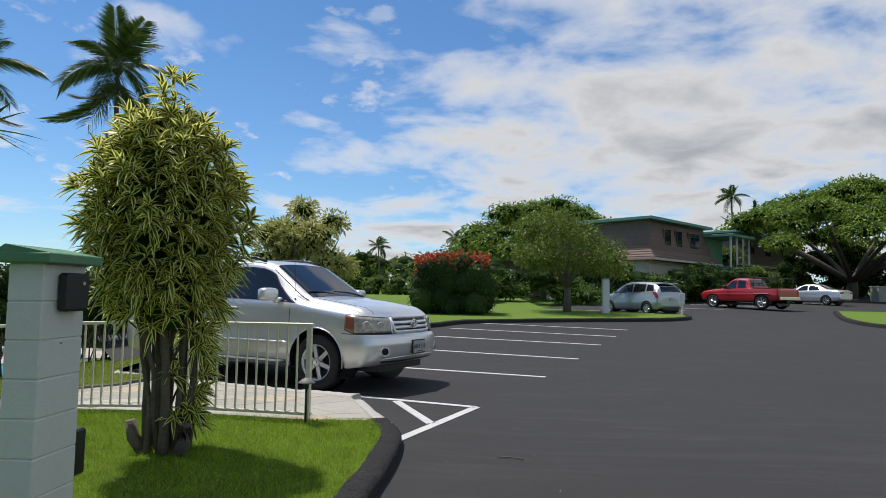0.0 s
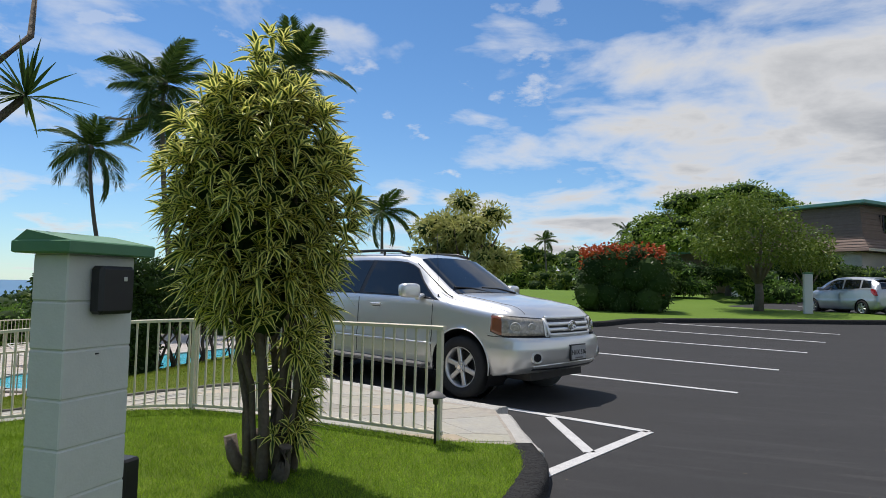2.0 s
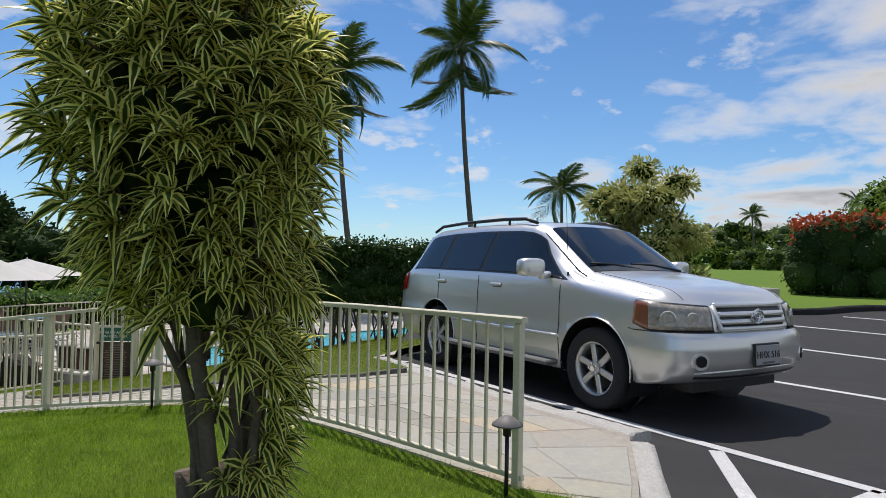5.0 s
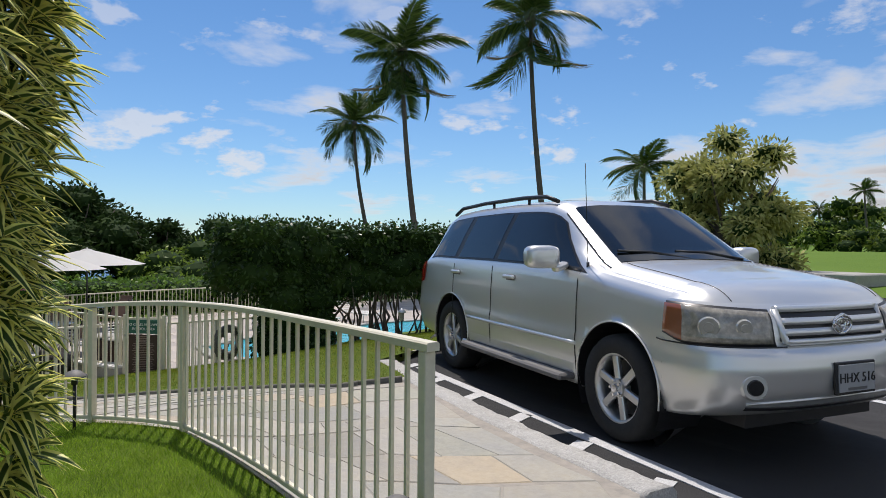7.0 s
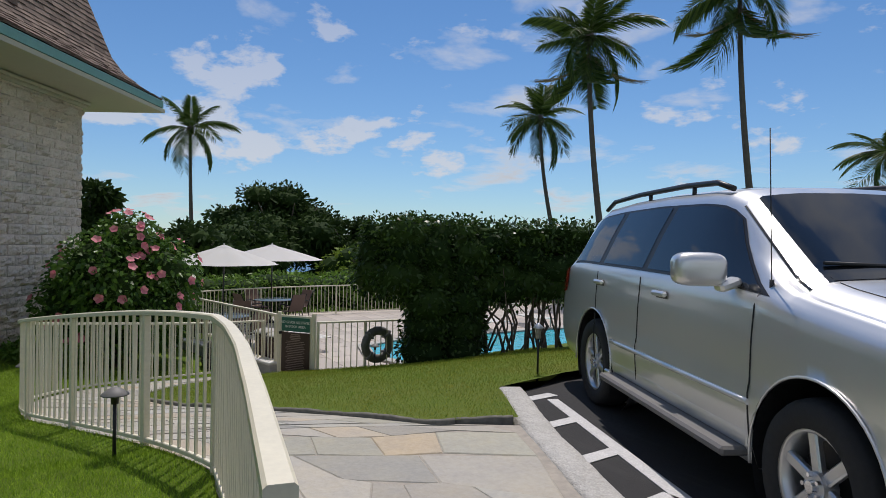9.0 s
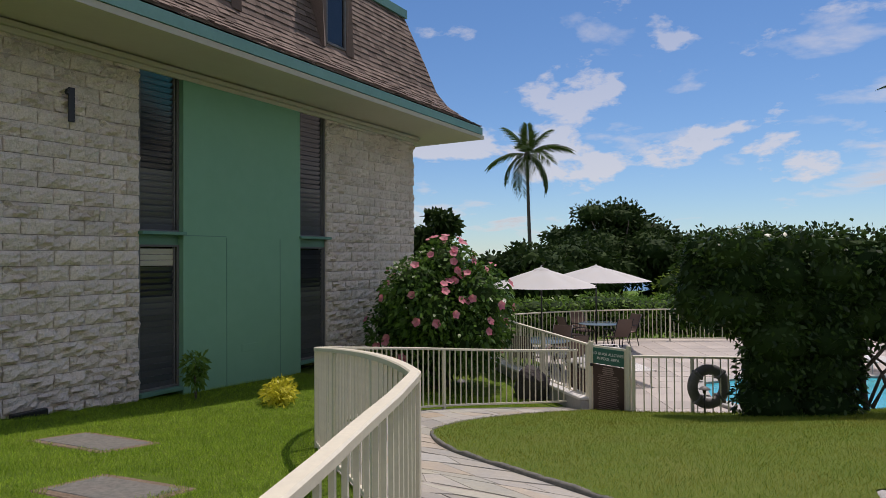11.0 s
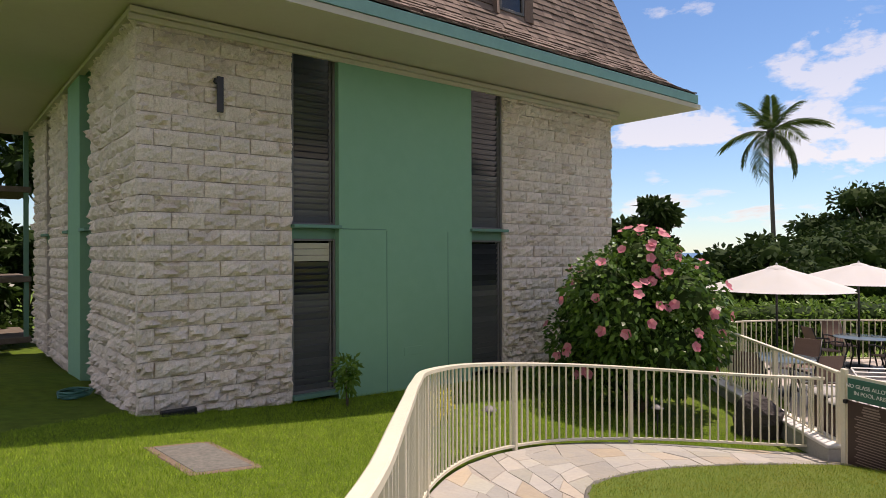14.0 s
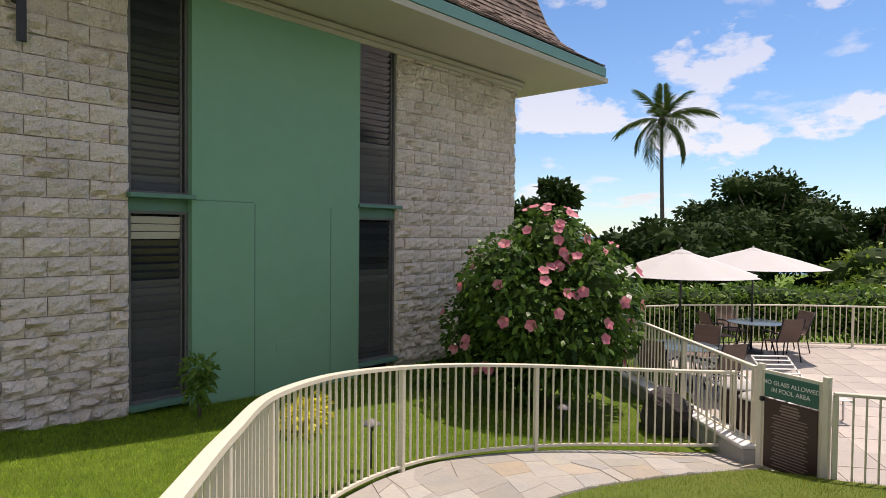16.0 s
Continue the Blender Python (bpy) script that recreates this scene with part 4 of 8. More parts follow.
# dormers set into the steep roof face
for s in (3.05, 5.95):
    d = thing("dormer", "shingled dormer recess with a dark louvred window", "dormer", FRAME, "dormers in the roof")
    w = 0.55
    part("window_pane", box((w, 0.04, 1.25), m=Matrix.Translation((s, 0.36, TOP + 1.85))), GLASS_HOUSE, d)
    fr = bmesh.new()
    for x in (s - w / 2, s + w / 2):
        add_box(fr, Matrix.Translation((x, 0.385, TOP + 1.85)), (0.05, 0.06, 1.3), 0.004)
    for z in (TOP + 1.22, TOP + 2.48):
        add_box(fr, Matrix.Translation((s, 0.385, z)), (w - 0.05, 0.06, 0.05), 0.004)
    part("window_frame", fr, CLADDING, d)
    for sign in (-1, 1):
        ck = bmesh.new()
        x0, x1 = s + sign * (w / 2 + 0.03), s + sign * (w / 2 + 0.17)
        vs = [(x0, 0.42, TOP + 1.12), (x0, 0.42, TOP + 2.6), (x0, -0.1, TOP + 2.6), (x0, 0.0, TOP + 1.12), (x1, 0.5, TOP + 1.08), (x1, 0.42, TOP + 2.62), (x1, -0.1, TOP + 2.62), (x1, 0.0, TOP + 1.08)]
        q = [ck.verts.new(v) for v in vs]
        for f in ((0, 1, 2, 3), (4, 5, 6, 7), (0, 1, 5, 4), (1, 2, 6, 5), (0, 3, 7, 4)):
            ck.faces.new([q[i] for i in f])
        bmesh.ops.recalc_face_normals(ck, faces=ck.faces[:])
        part("cheek", ck, SHINGLE, d)
    part("hood", box((w + 0.5, 0.62, 0.07), 0.01, Matrix.Translation((s, 0.17, TOP + 2.64))), SHINGLE, d)

# house number
num = thing("house_number", "black metal numeral one fixed to the block wall", "house number", FRAME @ Matrix.Translation((0.98, 0.055, 3.62)))
nm = bmesh.new()
add_box(nm, Matrix.Translation((0, 0.02, 0)), (0.085, 0.03, 0.46), 0.006)
add_box(nm, pose(-0.05, 0.02, 0.165, 0, 20, 0), (0.07, 0.03, 0.085), 0.02)
part("numeral", nm, BLACK, num)

# ---- railings ----
def fence_run(label, line, ground, high, post_at, gap=0.115, lower=0.07, rail=(0.06, 0.035), rod=0.011, group="", drop=0.0):
    """One railing along a line: posts, a flat top rail, a bottom rail and many upright rods."""
    f = thing("railing", label, "railing", group=group)
    pts = [Vector((x, y, 0)) for x, y in line]
    run = [0.0]
    for a, b in zip(pts, pts[1:]):
        run.append(run[-1] + (b - a).length)
    total = run[-1]

    def at(s):
        s = min(max(s, 0), total)
        k = min(int(np.searchsorted(run, s, "right")) - 1, len(pts) - 2)
        q = pts[k].lerp(pts[k + 1], (s - run[k]) / max(run[k + 1] - run[k], 1e-6))
        d = (pts[k + 1] - pts[k]).normalized()
        return q, d

    n = max(2, int(total / 0.16))
    for name, h, w, t in (("top_rail", high, rail[0], rail[1]), ("bottom_rail", lower, 0.03, 0.03)):
        bm = bmesh.new()
        rows = []
        for i in range(n + 1):
            q, d = at(total * i / n)
            s = Vector((-d.y, d.x, 0)) * w / 2
            z = ground(q.x, q.y) + h
            rows.append([bm.verts.new((p.x, p.y, z + k)) for p, k in ((q + s, -t / 2), (q + s, t * 0.3), (q + s * 0.75, t / 2), (q - s * 0.75, t / 2), (q - s, t * 0.3), (q - s, -t / 2))])
        for a, b in zip(rows, rows[1:]):
            for k in range(6):
                bm.faces.new((a[k], a[(k + 1) % 6], b[(k + 1) % 6], b[k]))
        bm.faces.new(rows[0])
        bm.faces.new(rows[-1][::-1])
        bmesh.ops.recalc_face_normals(bm, faces=bm.faces[:])
        part(name, bm, RAIL, f)
    post = bpy.data.meshes.new("post")
    b = box((0.05, 0.05, high - 0.02 + 0.08), 0.004, Matrix.Translation((0, 0, (high - 0.02) / 2 - 0.04)))
    b.to_mesh(post)
    b.free()
    post.materials.append(RAIL)
    rodm = bpy.data.meshes.new("baluster")
    b = box((rod * 1.55, rod * 1.55, high - lower - 0.01), 0.0, Matrix.Translation((0, 0, (high + lower) / 2)))
    b.to_mesh(rodm)
    b.free()
    rodm.materials.append(RAIL)
    stops = []
    for s in post_at:
        q, d = at(total * s)
        stops.append(total * s)
        p = part("post", post, None, f)
        p.matrix_basis = Matrix.Translation((q.x, q.y, ground(q.x, q.y))) @ Matrix.Rotation(atan2(d.y, d.x), 4, "Z")
    count = int(total / gap)
    for i in range(count):
        s = total * (i + 0.5) / count
        if min(abs(s - k) for k in stops) < 0.045:
            continue
        q, d = at(s)
        p = part("baluster", rodm, None, f)
        p.matrix_basis = Matrix.Translation((q.x, q.y, ground(q.x, q.y))) @ Matrix.Rotation(atan2(d.y, d.x), 4, "Z")
    return f


line = [(float(x), float(y)) for x, y in RAIL_LINE]
fence_run("cream painted metal railing curving along the flagstone path", line, lambda x, y: path_z(x), 0.98, (0.003, 0.22, 0.295, 0.39, 0.475, 0.655, 0.80, 0.997))
GATE_A, GATE_B = (-11.35, 8.83), (-10.78, 9.28)
deck_level = lambda x, y: DECK_Z
fence_run("cream painted metal railing on the low deck wall", between((-11.45, 8.78), (-16.4, 7.2), 30), lambda x, y: DECK_Z + 0.22 + 0.02 * (-11.4 - x), 0.98, (0.005, 0.34, 0.67, 0.995))
fence_run("cream painted metal pool fence beside the gate", between((-10.72, 9.34), (-10.35, 12.6), 20), lambda x, y: DECK_Z + 0.05, 1.06, (0.005, 0.28, 0.62, 0.995))
fence_run("cream painted metal fence along the far deck edge", [tuple(p) for p in spline([(-17.0, 7.0), (-19.4, 8.4), (-20.8, 12.4), (-20.9, 18.0), (-20.7, 25.5)], 60)], deck_level, 1.0, (0.005, 0.13, 0.26, 0.4, 0.55, 0.7, 0.85, 0.995), gap=0.14)
# ---- vehicles ----
def smoothstep(t):
    t = min(max(t, 0.0), 1.0)
    return t * t * (3 - 2 * t)


class Shell:
    """A car body given by curves along its length: x forward, y to its left, z up."""

    def __init__(self, xs, low, mid, belt, top, wide, roof, arch=()):
        self.xs, self.curves = xs, dict(low=low, mid=mid, belt=belt, top=top, wide=wide, roof=roof)

    def get(self, key, x):
        return float(np.interp(x, self.xs, self.curves[key]))

    def section(self, x):
        lo, be, to, w, r = (self.get(k, x) for k in ("low", "belt", "top", "wide", "roof"))
        mi = self.get("mid", x)
        be = min(be, to - 0.012)
        rise = to - be
        e = min(0.075, rise * 0.5)
        return [(0, lo), (w * 0.80, lo), (w * 0.955, lo + 0.03), (w * 0.985, lo + 0.13), (w, mi - 0.10), (w * 1.002, mi), (w * 0.992, mi + 0.035), (w * 0.985, (mi + be) / 2 + 0.02), (w * 0.968, be - 0.03),
                (w * 0.945, be), (w * 0.945 * 0.5 + r * 0.5 + 0.012 * smoothstep(rise), be + rise * 0.46), (r + 0.012, to - e), (r - 0.035, to - e * 0.35), (r - 0.12, to), (r * 0.5, to + 0.012 + 0.012 * smoothstep(rise)), (0, to + 0.018 + 0.014 * smoothstep(rise))]

    def body(self, wells, n=130, upto=None):
        """The closed skin with round wheel openings; wells: (x, z, radius)."""
        bm = bmesh.new()
        xs = np.unique(np.r_[np.linspace(self.xs[0], self.xs[-1], n), self.xs])
        if upto is not None:
            xs = np.r_[xs[xs < upto - 0.004], upto]
        rows = []
        for x in xs:
            sec = self.section(x)
            fine = [sec[0]]
            for i, (p, q) in enumerate(zip(sec, sec[1:])):
                k = (1, 1, 2, 5, 3, 1, 3, 3, 1, 3, 3, 1, 1, 2, 1)[i]
                fine += [(p[0] + (q[0] - p[0]) * j / k, p[1] + (q[1] - p[1]) * j / k) for j in range(1, k + 1)]
            full = fine + [(-y, z) for y, z in fine[-2:0:-1]]
            rows.append([bm.verts.new((x, y, z)) for y, z in full])
        k = len(rows[0])
        for a, b in zip(rows, rows[1:]):
            for i in range(k):
                bm.faces.new((a[i], a[(i + 1) % k], b[(i + 1) % k], b[i])).smooth = True
        bm.faces.new(rows[0])
        if upto is None:
            bm.faces.new(rows[-1][::-1])
        bmesh.ops.recalc_face_normals(bm, faces=bm.faces[:])
        for cx, cz, r in wells:
            deep = {v for v in bm.verts if abs(v.co.y) > 0.5 and hypot(v.co.x - cx, v.co.z - cz) < r and v.co.z < cz + r}
            bmesh.ops.delete(bm, geom=[f for f in bm.faces if all(v in deep for v in f.verts)], context="FACES")
            for v in bm.verts:
                d = hypot(v.co.x - cx, v.co.z - cz)
                if v in deep and d > 1e-3:
                    v.co.x, v.co.z = cx + (v.co.x - cx) * r / d, cz + (v.co.z - cz) * r / d
        return bm

    def side_point(self, x, f):
        """On the side glass: f = 0 at the belt, 1 at the roof edge."""
        s = self.section(x)
        a, m, b = s[9], s[10], s[11]
        return tuple(a[k] + (m[k] - a[k]) * f * 2 if f < 0.5 else m[k] + (b[k] - m[k]) * (f - 0.5) * 2 for k in (0, 1))

    def side_pane(self, x0, x1, f0=0.06, f1=0.95, sign=-1, out=0.006, slant0=0.0, slant1=0.0, n=8):
        bm = bmesh.new()
        grid = []
        for j in range(5):
            f = f0 + (f1 - f0) * j / 4
            row = []
            for i in range(n + 1):
                x = (x0 + slant0 * f) + ((x1 + slant1 * f) - (x0 + slant0 * f)) * i / n
                y, z = self.side_point(x, f)
                row.append(bm.verts.new((x, sign * (y + out), z)))
            grid.append(row)
        for a, b in zip(grid, grid[1:]):
            for i in range(n):
                bm.faces.new((a[i], a[i + 1], b[i + 1], b[i])).smooth = True
        for f in bm.faces:
            f.normal_update()
        bmesh.ops.recalc_face_normals(bm, faces=bm.faces[:])
        if bm.faces[:][0].normal.y * sign < 0:
            bmesh.ops.reverse_faces(bm, faces=bm.faces[:])
        return bm

    def top_pane(self, x0, x1, k0, k1, out=0.007, n=10, m=12):
        """A pane on the upper skin between two lengths, spanning a share of the width at either end."""
        bm = bmesh.new()
        grid = []
        for i in range(n + 1):
            f = i / n
            x = x0 + (x1 - x0) * f
            s = self.section(x)[11:]
            ys, zs = [p[0] for p in s][::-1], [p[1] for p in s][::-1]
            half = (k0 + (k1 - k0) * f) * ys[-1]
            row = []
            for j in range(m + 1):
                y = -half + 2 * half * j / m
                row.append(bm.verts.new((x, y, float(np.interp(abs(y), ys, zs)) + out)))
            grid.append(row)
        for a, b in zip(grid, grid[1:]):
            for j in range(m):
                bm.faces.new((a[j], a[j + 1], b[j + 1], b[j])).smooth = True
        bmesh.ops.recalc_face_normals(bm, faces=bm.faces[:])
        if bm.faces[:][0].normal.z < 0:
            bmesh.ops.reverse_faces(bm, faces=bm.faces[:])
        return bm


def well_lining(axles, r, wide, side, deep=0.36):
    """Dark drums inside the wheel openings."""
    bm = bmesh.new()
    for x, z in axles:
        for s in (side,):
            rings = [[bm.verts.new((x + q * cos(a), s * y, z + q * sin(a))) for a in np.linspace(-0.5, pi + 0.5, 26)] for q, y in ((r + 0.004, wide * 0.985), (r + 0.004, wide - deep), (0.02, wide - deep))]
            for p, q in zip(rings, rings[1:]):
                for i in range(25):
                    bm.faces.new((p[i], p[i + 1], q[i + 1], q[i]))
    return bm


def wheel(parent, x, y, z, r, sign, spokes=5, split=True, tyre_w=0.225, rim_mat=None):
    """Tyre, rim and hub; sign: which way the outer face looks."""
    w = part("wheel", lathe([(r * 0.62, -tyre_w / 2), (r * 0.93, -tyre_w / 2 - 0.004), (r * 0.985, -tyre_w * 0.38), (r, -tyre_w * 0.2), (r, tyre_w * 0.2), (r * 0.985, tyre_w * 0.38), (r * 0.93, tyre_w / 2 + 0.004), (r * 0.66, tyre_w / 2), (r * 0.62, tyre_w / 2 - 0.02)], 40, "y"), TYRE, parent, "black rubber tyre")
    w.matrix_basis = Matrix.Translation((x, y, z)) @ Matrix.Rotation(0 if sign > 0 else pi, 4, "Z")
    rim = lathe([(r * 0.64, -tyre_w * 0.4), (r * 0.58, -tyre_w * 0.3), (r * 0.56, tyre_w * 0.2), (r * 0.60, tyre_w * 0.42), (r * 0.645, tyre_w * 0.47), (r * 0.655, tyre_w * 0.44)], 40, "y")
    for k in range(spokes):
        for d in ((-0.12, 0.12) if split else (0.0,)):
            a = 2 * pi * k / spokes + 0.3
            m = Matrix.Rotation(-(a + d), 4, "Y")
            add_box(rim, m @ Matrix.Translation((r * 0.36, tyre_w * 0.30, 0)), (r * 0.50, 0.035, r * (0.095 if split else 0.155)), 0.008)
    bmesh.ops.create_cone(rim, cap_ends=True, segments=24, radius1=r * 0.2, radius2=r * 0.17, depth=0.06, matrix=pose(0, tyre_w * 0.31, 0, -90))
    part("rim", rim, rim_mat or ALLOY, w, "silver alloy rim")
    disc = bmesh.new()
    bmesh.ops.create_cone(disc, cap_ends=True, segments=32, radius1=r * 0.5, radius2=r * 0.5, depth=0.02, matrix=pose(0, 0.0, 0, 90))
    part("brake_disc", disc, BLACK_METAL, w)
    cap = bmesh.new()
    bmesh.ops.create_cone(cap, cap_ends=True, segments=24, radius1=r * 0.085, radius2=r * 0.07, depth=0.03, matrix=pose(0, tyre_w * 0.31 + 0.04, 0, -90))
    for k in range(5):
        a = 2 * pi * k / 5
        bmesh.ops.create_cone(cap, cap_ends=True, segments=8, radius1=0.012, radius2=0.01, depth=0.03, matrix=pose(r * 0.135 * cos(a), tyre_w * 0.31 + 0.035, r * 0.135 * sin(a), -90))
    part("hub_cap", cap, CHROME, w)
    return w


def skin_patch(shell, points, out=0.008, sign=-1, thick=0.0):
    """A patch on the body's flank given as (x, z) outline: finds the skin's width at each height."""
    bm = bmesh.new()

    def width(x, z):
        s = shell.section(x)[2:12]
        zs = [p[1] for p in s]
        return float(np.interp(z, zs, [p[0] for p in s]))

    vs = [bm.verts.new((x, sign * (width(x, z) + out), z)) for x, z in points]
    bm.faces.new(vs)
    bmesh.ops.triangulate(bm, faces=bm.faces[:])
    bmesh.ops.subdivide_edges(bm, edges=bm.edges[:], cuts=3, use_grid_fill=True)
    for v in bm.verts:
        v.co.y = sign * (width(v.co.x, v.co.z) + out)
    bm.normal_update()
    bmesh.ops.recalc_face_normals(bm, faces=bm.faces[:])
    if sum(f.normal.y for f in bm.faces) * sign < 0:
        bmesh.ops.reverse_faces(bm, faces=bm.faces[:])
    for f in bm.faces:
        f.smooth = True
    return bm


# the silver sport utility vehicle beside the path
suv = thing("sport_utility_vehicle", "silver sport utility vehicle with roof rails parked by the kerb", "car", Matrix.Translation((-2.10, 10.11, 0.0)) @ Matrix.Rotation(-0.416, 4, "Z") @ Matrix.Scale(1.13, 4))
suv_shell = Shell(
    [-2.41, -2.385, -2.33, -2.24, -2.12, -1.95, -1.75, -1.30, -0.60, 0.00, 0.22, 0.40, 0.70, 1.00, 1.10, 1.25, 1.60, 1.95, 2.10, 2.18, 2.235, 2.27, 2.285],
    [0.44, 0.40, 0.35, 0.32, 0.30, 0.29, 0.27, 0.26, 0.26, 0.26, 0.26, 0.26, 0.26, 0.26, 0.26, 0.26, 0.27, 0.31, 0.35, 0.375, 0.40, 0.42, 0.45],
    [0.56, 0.60, 0.66, 0.66, 0.66, 0.66, 0.66, 0.655, 0.65, 0.645, 0.645, 0.64, 0.64, 0.64, 0.64, 0.64, 0.63, 0.61, 0.60, 0.59, 0.58, 0.56, 0.54],
    [0.62, 0.72, 0.98, 1.10, 1.145, 1.165, 1.17, 1.165, 1.16, 1.15, 1.145, 1.14, 1.13, 1.11, 1.09, 1.065, 1.02, 0.98, 0.915, 0.885, 0.83, 0.76, 0.70],
    [0.68, 0.78, 1.00, 1.13, 1.34, 1.610, 1.675, 1.702, 1.712, 1.700, 1.682, 1.632, 1.44, 1.245, 1.195, 1.17, 1.125, 1.07, 0.970, 0.935, 0.875, 0.80, 0.74],
    [0.74, 0.82, 0.885, 0.90, 0.905, 0.91, 0.913, 0.913, 0.913, 0.913, 0.913, 0.913, 0.913, 0.913, 0.913, 0.913, 0.912, 0.905, 0.888, 0.865, 0.828, 0.775, 0.71],
    [0.68, 0.74, 0.77, 0.76, 0.72, 0.665, 0.655, 0.655, 0.655, 0.65, 0.65, 0.65, 0.69, 0.725, 0.74, 0.76, 0.77, 0.77, 0.76, 0.75, 0.72, 0.68, 0.62])
AXLES = [(1.3575, 0.36), (-1.3575, 0.36)]
NOSE_X = 1.80
NOSE_SECTION = suv_shell.section(NOSE_X)
NOSE_Z = [0.26, 0.33, 0.40, 0.50, 0.62, 0.70, 0.735, 0.752, 0.80, 0.90, 0.95, 0.985]
NOSE_LONG = [2.08, 2.20, 2.30, 2.352, 2.368, 2.352, 2.33, 2.272, 2.268, 2.242, 2.205, 2.15]


def nose_at(a, z, out=0.0):
    """On the rounded front end: a runs from 0 at one flank over pi / 2 at the badge to pi at the other."""
    flank = NOSE_SECTION[2:10]
    w = float(np.interp(z, [p[1] for p in flank], [p[0] for p in flank]))
    deep = float(np.interp(z, NOSE_Z, NOSE_LONG)) - NOSE_X
    c, k = cos(a), max(sin(a), 0.0)
    q = 2 / 2.75
    x, y = NOSE_X + deep * k ** q, math.copysign(w * abs(c) ** q, -c)
    n = Vector((k ** (2 - q) / deep, math.copysign(abs(c) ** (2 - q) / w, -c), 0)).normalized()
    return Vector((x + n.x * out, y + n.y * out, z))


def nose_angle(y, z):
    """The place on the front end that lies y to its side."""
    lo, hi = 0.0, pi
    for _ in range(40):
        mid = (lo + hi) / 2
        lo, hi = (mid, hi) if nose_at(mid, z).y < y else (lo, mid)
    return (lo + hi) / 2


def rim_z(a):
    return NOSE_SECTION[9][1] + (0.978 - NOSE_SECTION[9][1]) * sin(a) ** 1.5


def bonnet_at(a, f):
    """On the bonnet's front part: f from 0 at its widest section to 1 at the leading edge."""
    r = nose_at(a, rim_z(a))
    top = NOSE_SECTION[9:]
    z0 = float(np.interp(abs(r.y), [p[0] for p in top][::-1], [p[1] for p in top][::-1]))
    return Vector((NOSE_X + (r.x - NOSE_X) * f, r.y, z0 + (r.z - z0) * (0.30 * f + 0.70 * f ** 3.2)))


def grid_faces(bm, rows):
    for p, q in zip(rows, rows[1:]):
        for i in range(len(p) - 1):
            bm.faces.new((p[i], p[i + 1], q[i + 1], q[i])).smooth = True
    return bm


def nose_patch(outline_low, outline_high, a0, a1, out, n=24, m=6):
    """A skin over the front end between two heights given as functions of a share along it."""
    bm = bmesh.new()
    rows = []
    for j in range(m + 1):
        row = []
        for i in range(n + 1):
            f = i / n
            z = outline_low(f) + (outline_high(f) - outline_low(f)) * j / m
            row.append(bm.verts.new(nose_at(a0 + (a1 - a0) * f, z, out)))
        rows.append(row)
    grid_faces(bm, rows)
    edge = [e for e in bm.edges if len(e.link_faces) == 1]
    ring = bmesh.ops.extrude_edge_only(bm, edges=edge)["geom"]
    for v in ring:
        if isinstance(v, bmesh.types.BMVert):
            v.co.x -= out * 2.2 + 0.006
            v.co.y *= 0.992
    bmesh.ops.recalc_face_normals(bm, faces=bm.faces[:])
    return bm


def nose_low(a):
    return 0.31 + 0.055 * sin(a)


skin = suv_shell.body([(x, z + 0.015, 0.425) for x, z in AXLES], upto=NOSE_X)
rows = [[skin.verts.new(nose_at(a, nose_low(a) + (rim_z(a) - nose_low(a)) * h)) for a in np.linspace(0, pi, 65)] for h in np.unique(np.r_[np.linspace(0, 1, 25), (np.array([0.735, 0.752]) - 0.30) / 0.68])]
grid_faces(skin, rows)
skin.faces.new([v for v in rows[0]])
grid_faces(skin, [[skin.verts.new(bonnet_at(a, f)) for a in np.linspace(0, pi, 65)] for f in np.linspace(1, 0, 15)])
bmesh.ops.recalc_face_normals(skin, faces=skin.faces[:])
for f in skin.faces:
    if f.calc_center_median().x > NOSE_X and f.normal.dot(f.calc_center_median() - Vector((1.4, 0, 0.6))) < 0:
        f.normal_flip()
body = part("body", skin, SILVER, suv, "silver painted body")
for x, z in AXLES:
    for s in (-1, 1):
        part("wheel_well", well_lining([(x, z + 0.015)], 0.425, 0.913, s), BLACK, suv)
part("underbody", box((4.2, 1.1, 0.10), 0, Matrix.Translation((0, 0, 0.30))), BLACK, suv)
for x, z in AXLES:
    for s in (-1, 1):
        lip = tube([(x + 0.43 * cos(a), s * 0.912, z + 0.015 + 0.43 * sin(a)) for a in np.linspace(-0.15, pi + 0.15, 26)], 0.007, 6)
        part("arch_lip", lip, SILVER, suv)
for x, z in AXLES:
    for s in (-1, 1):
        wheel(suv, x, s * 0.79, 0.36, 0.36, s, 6, False)
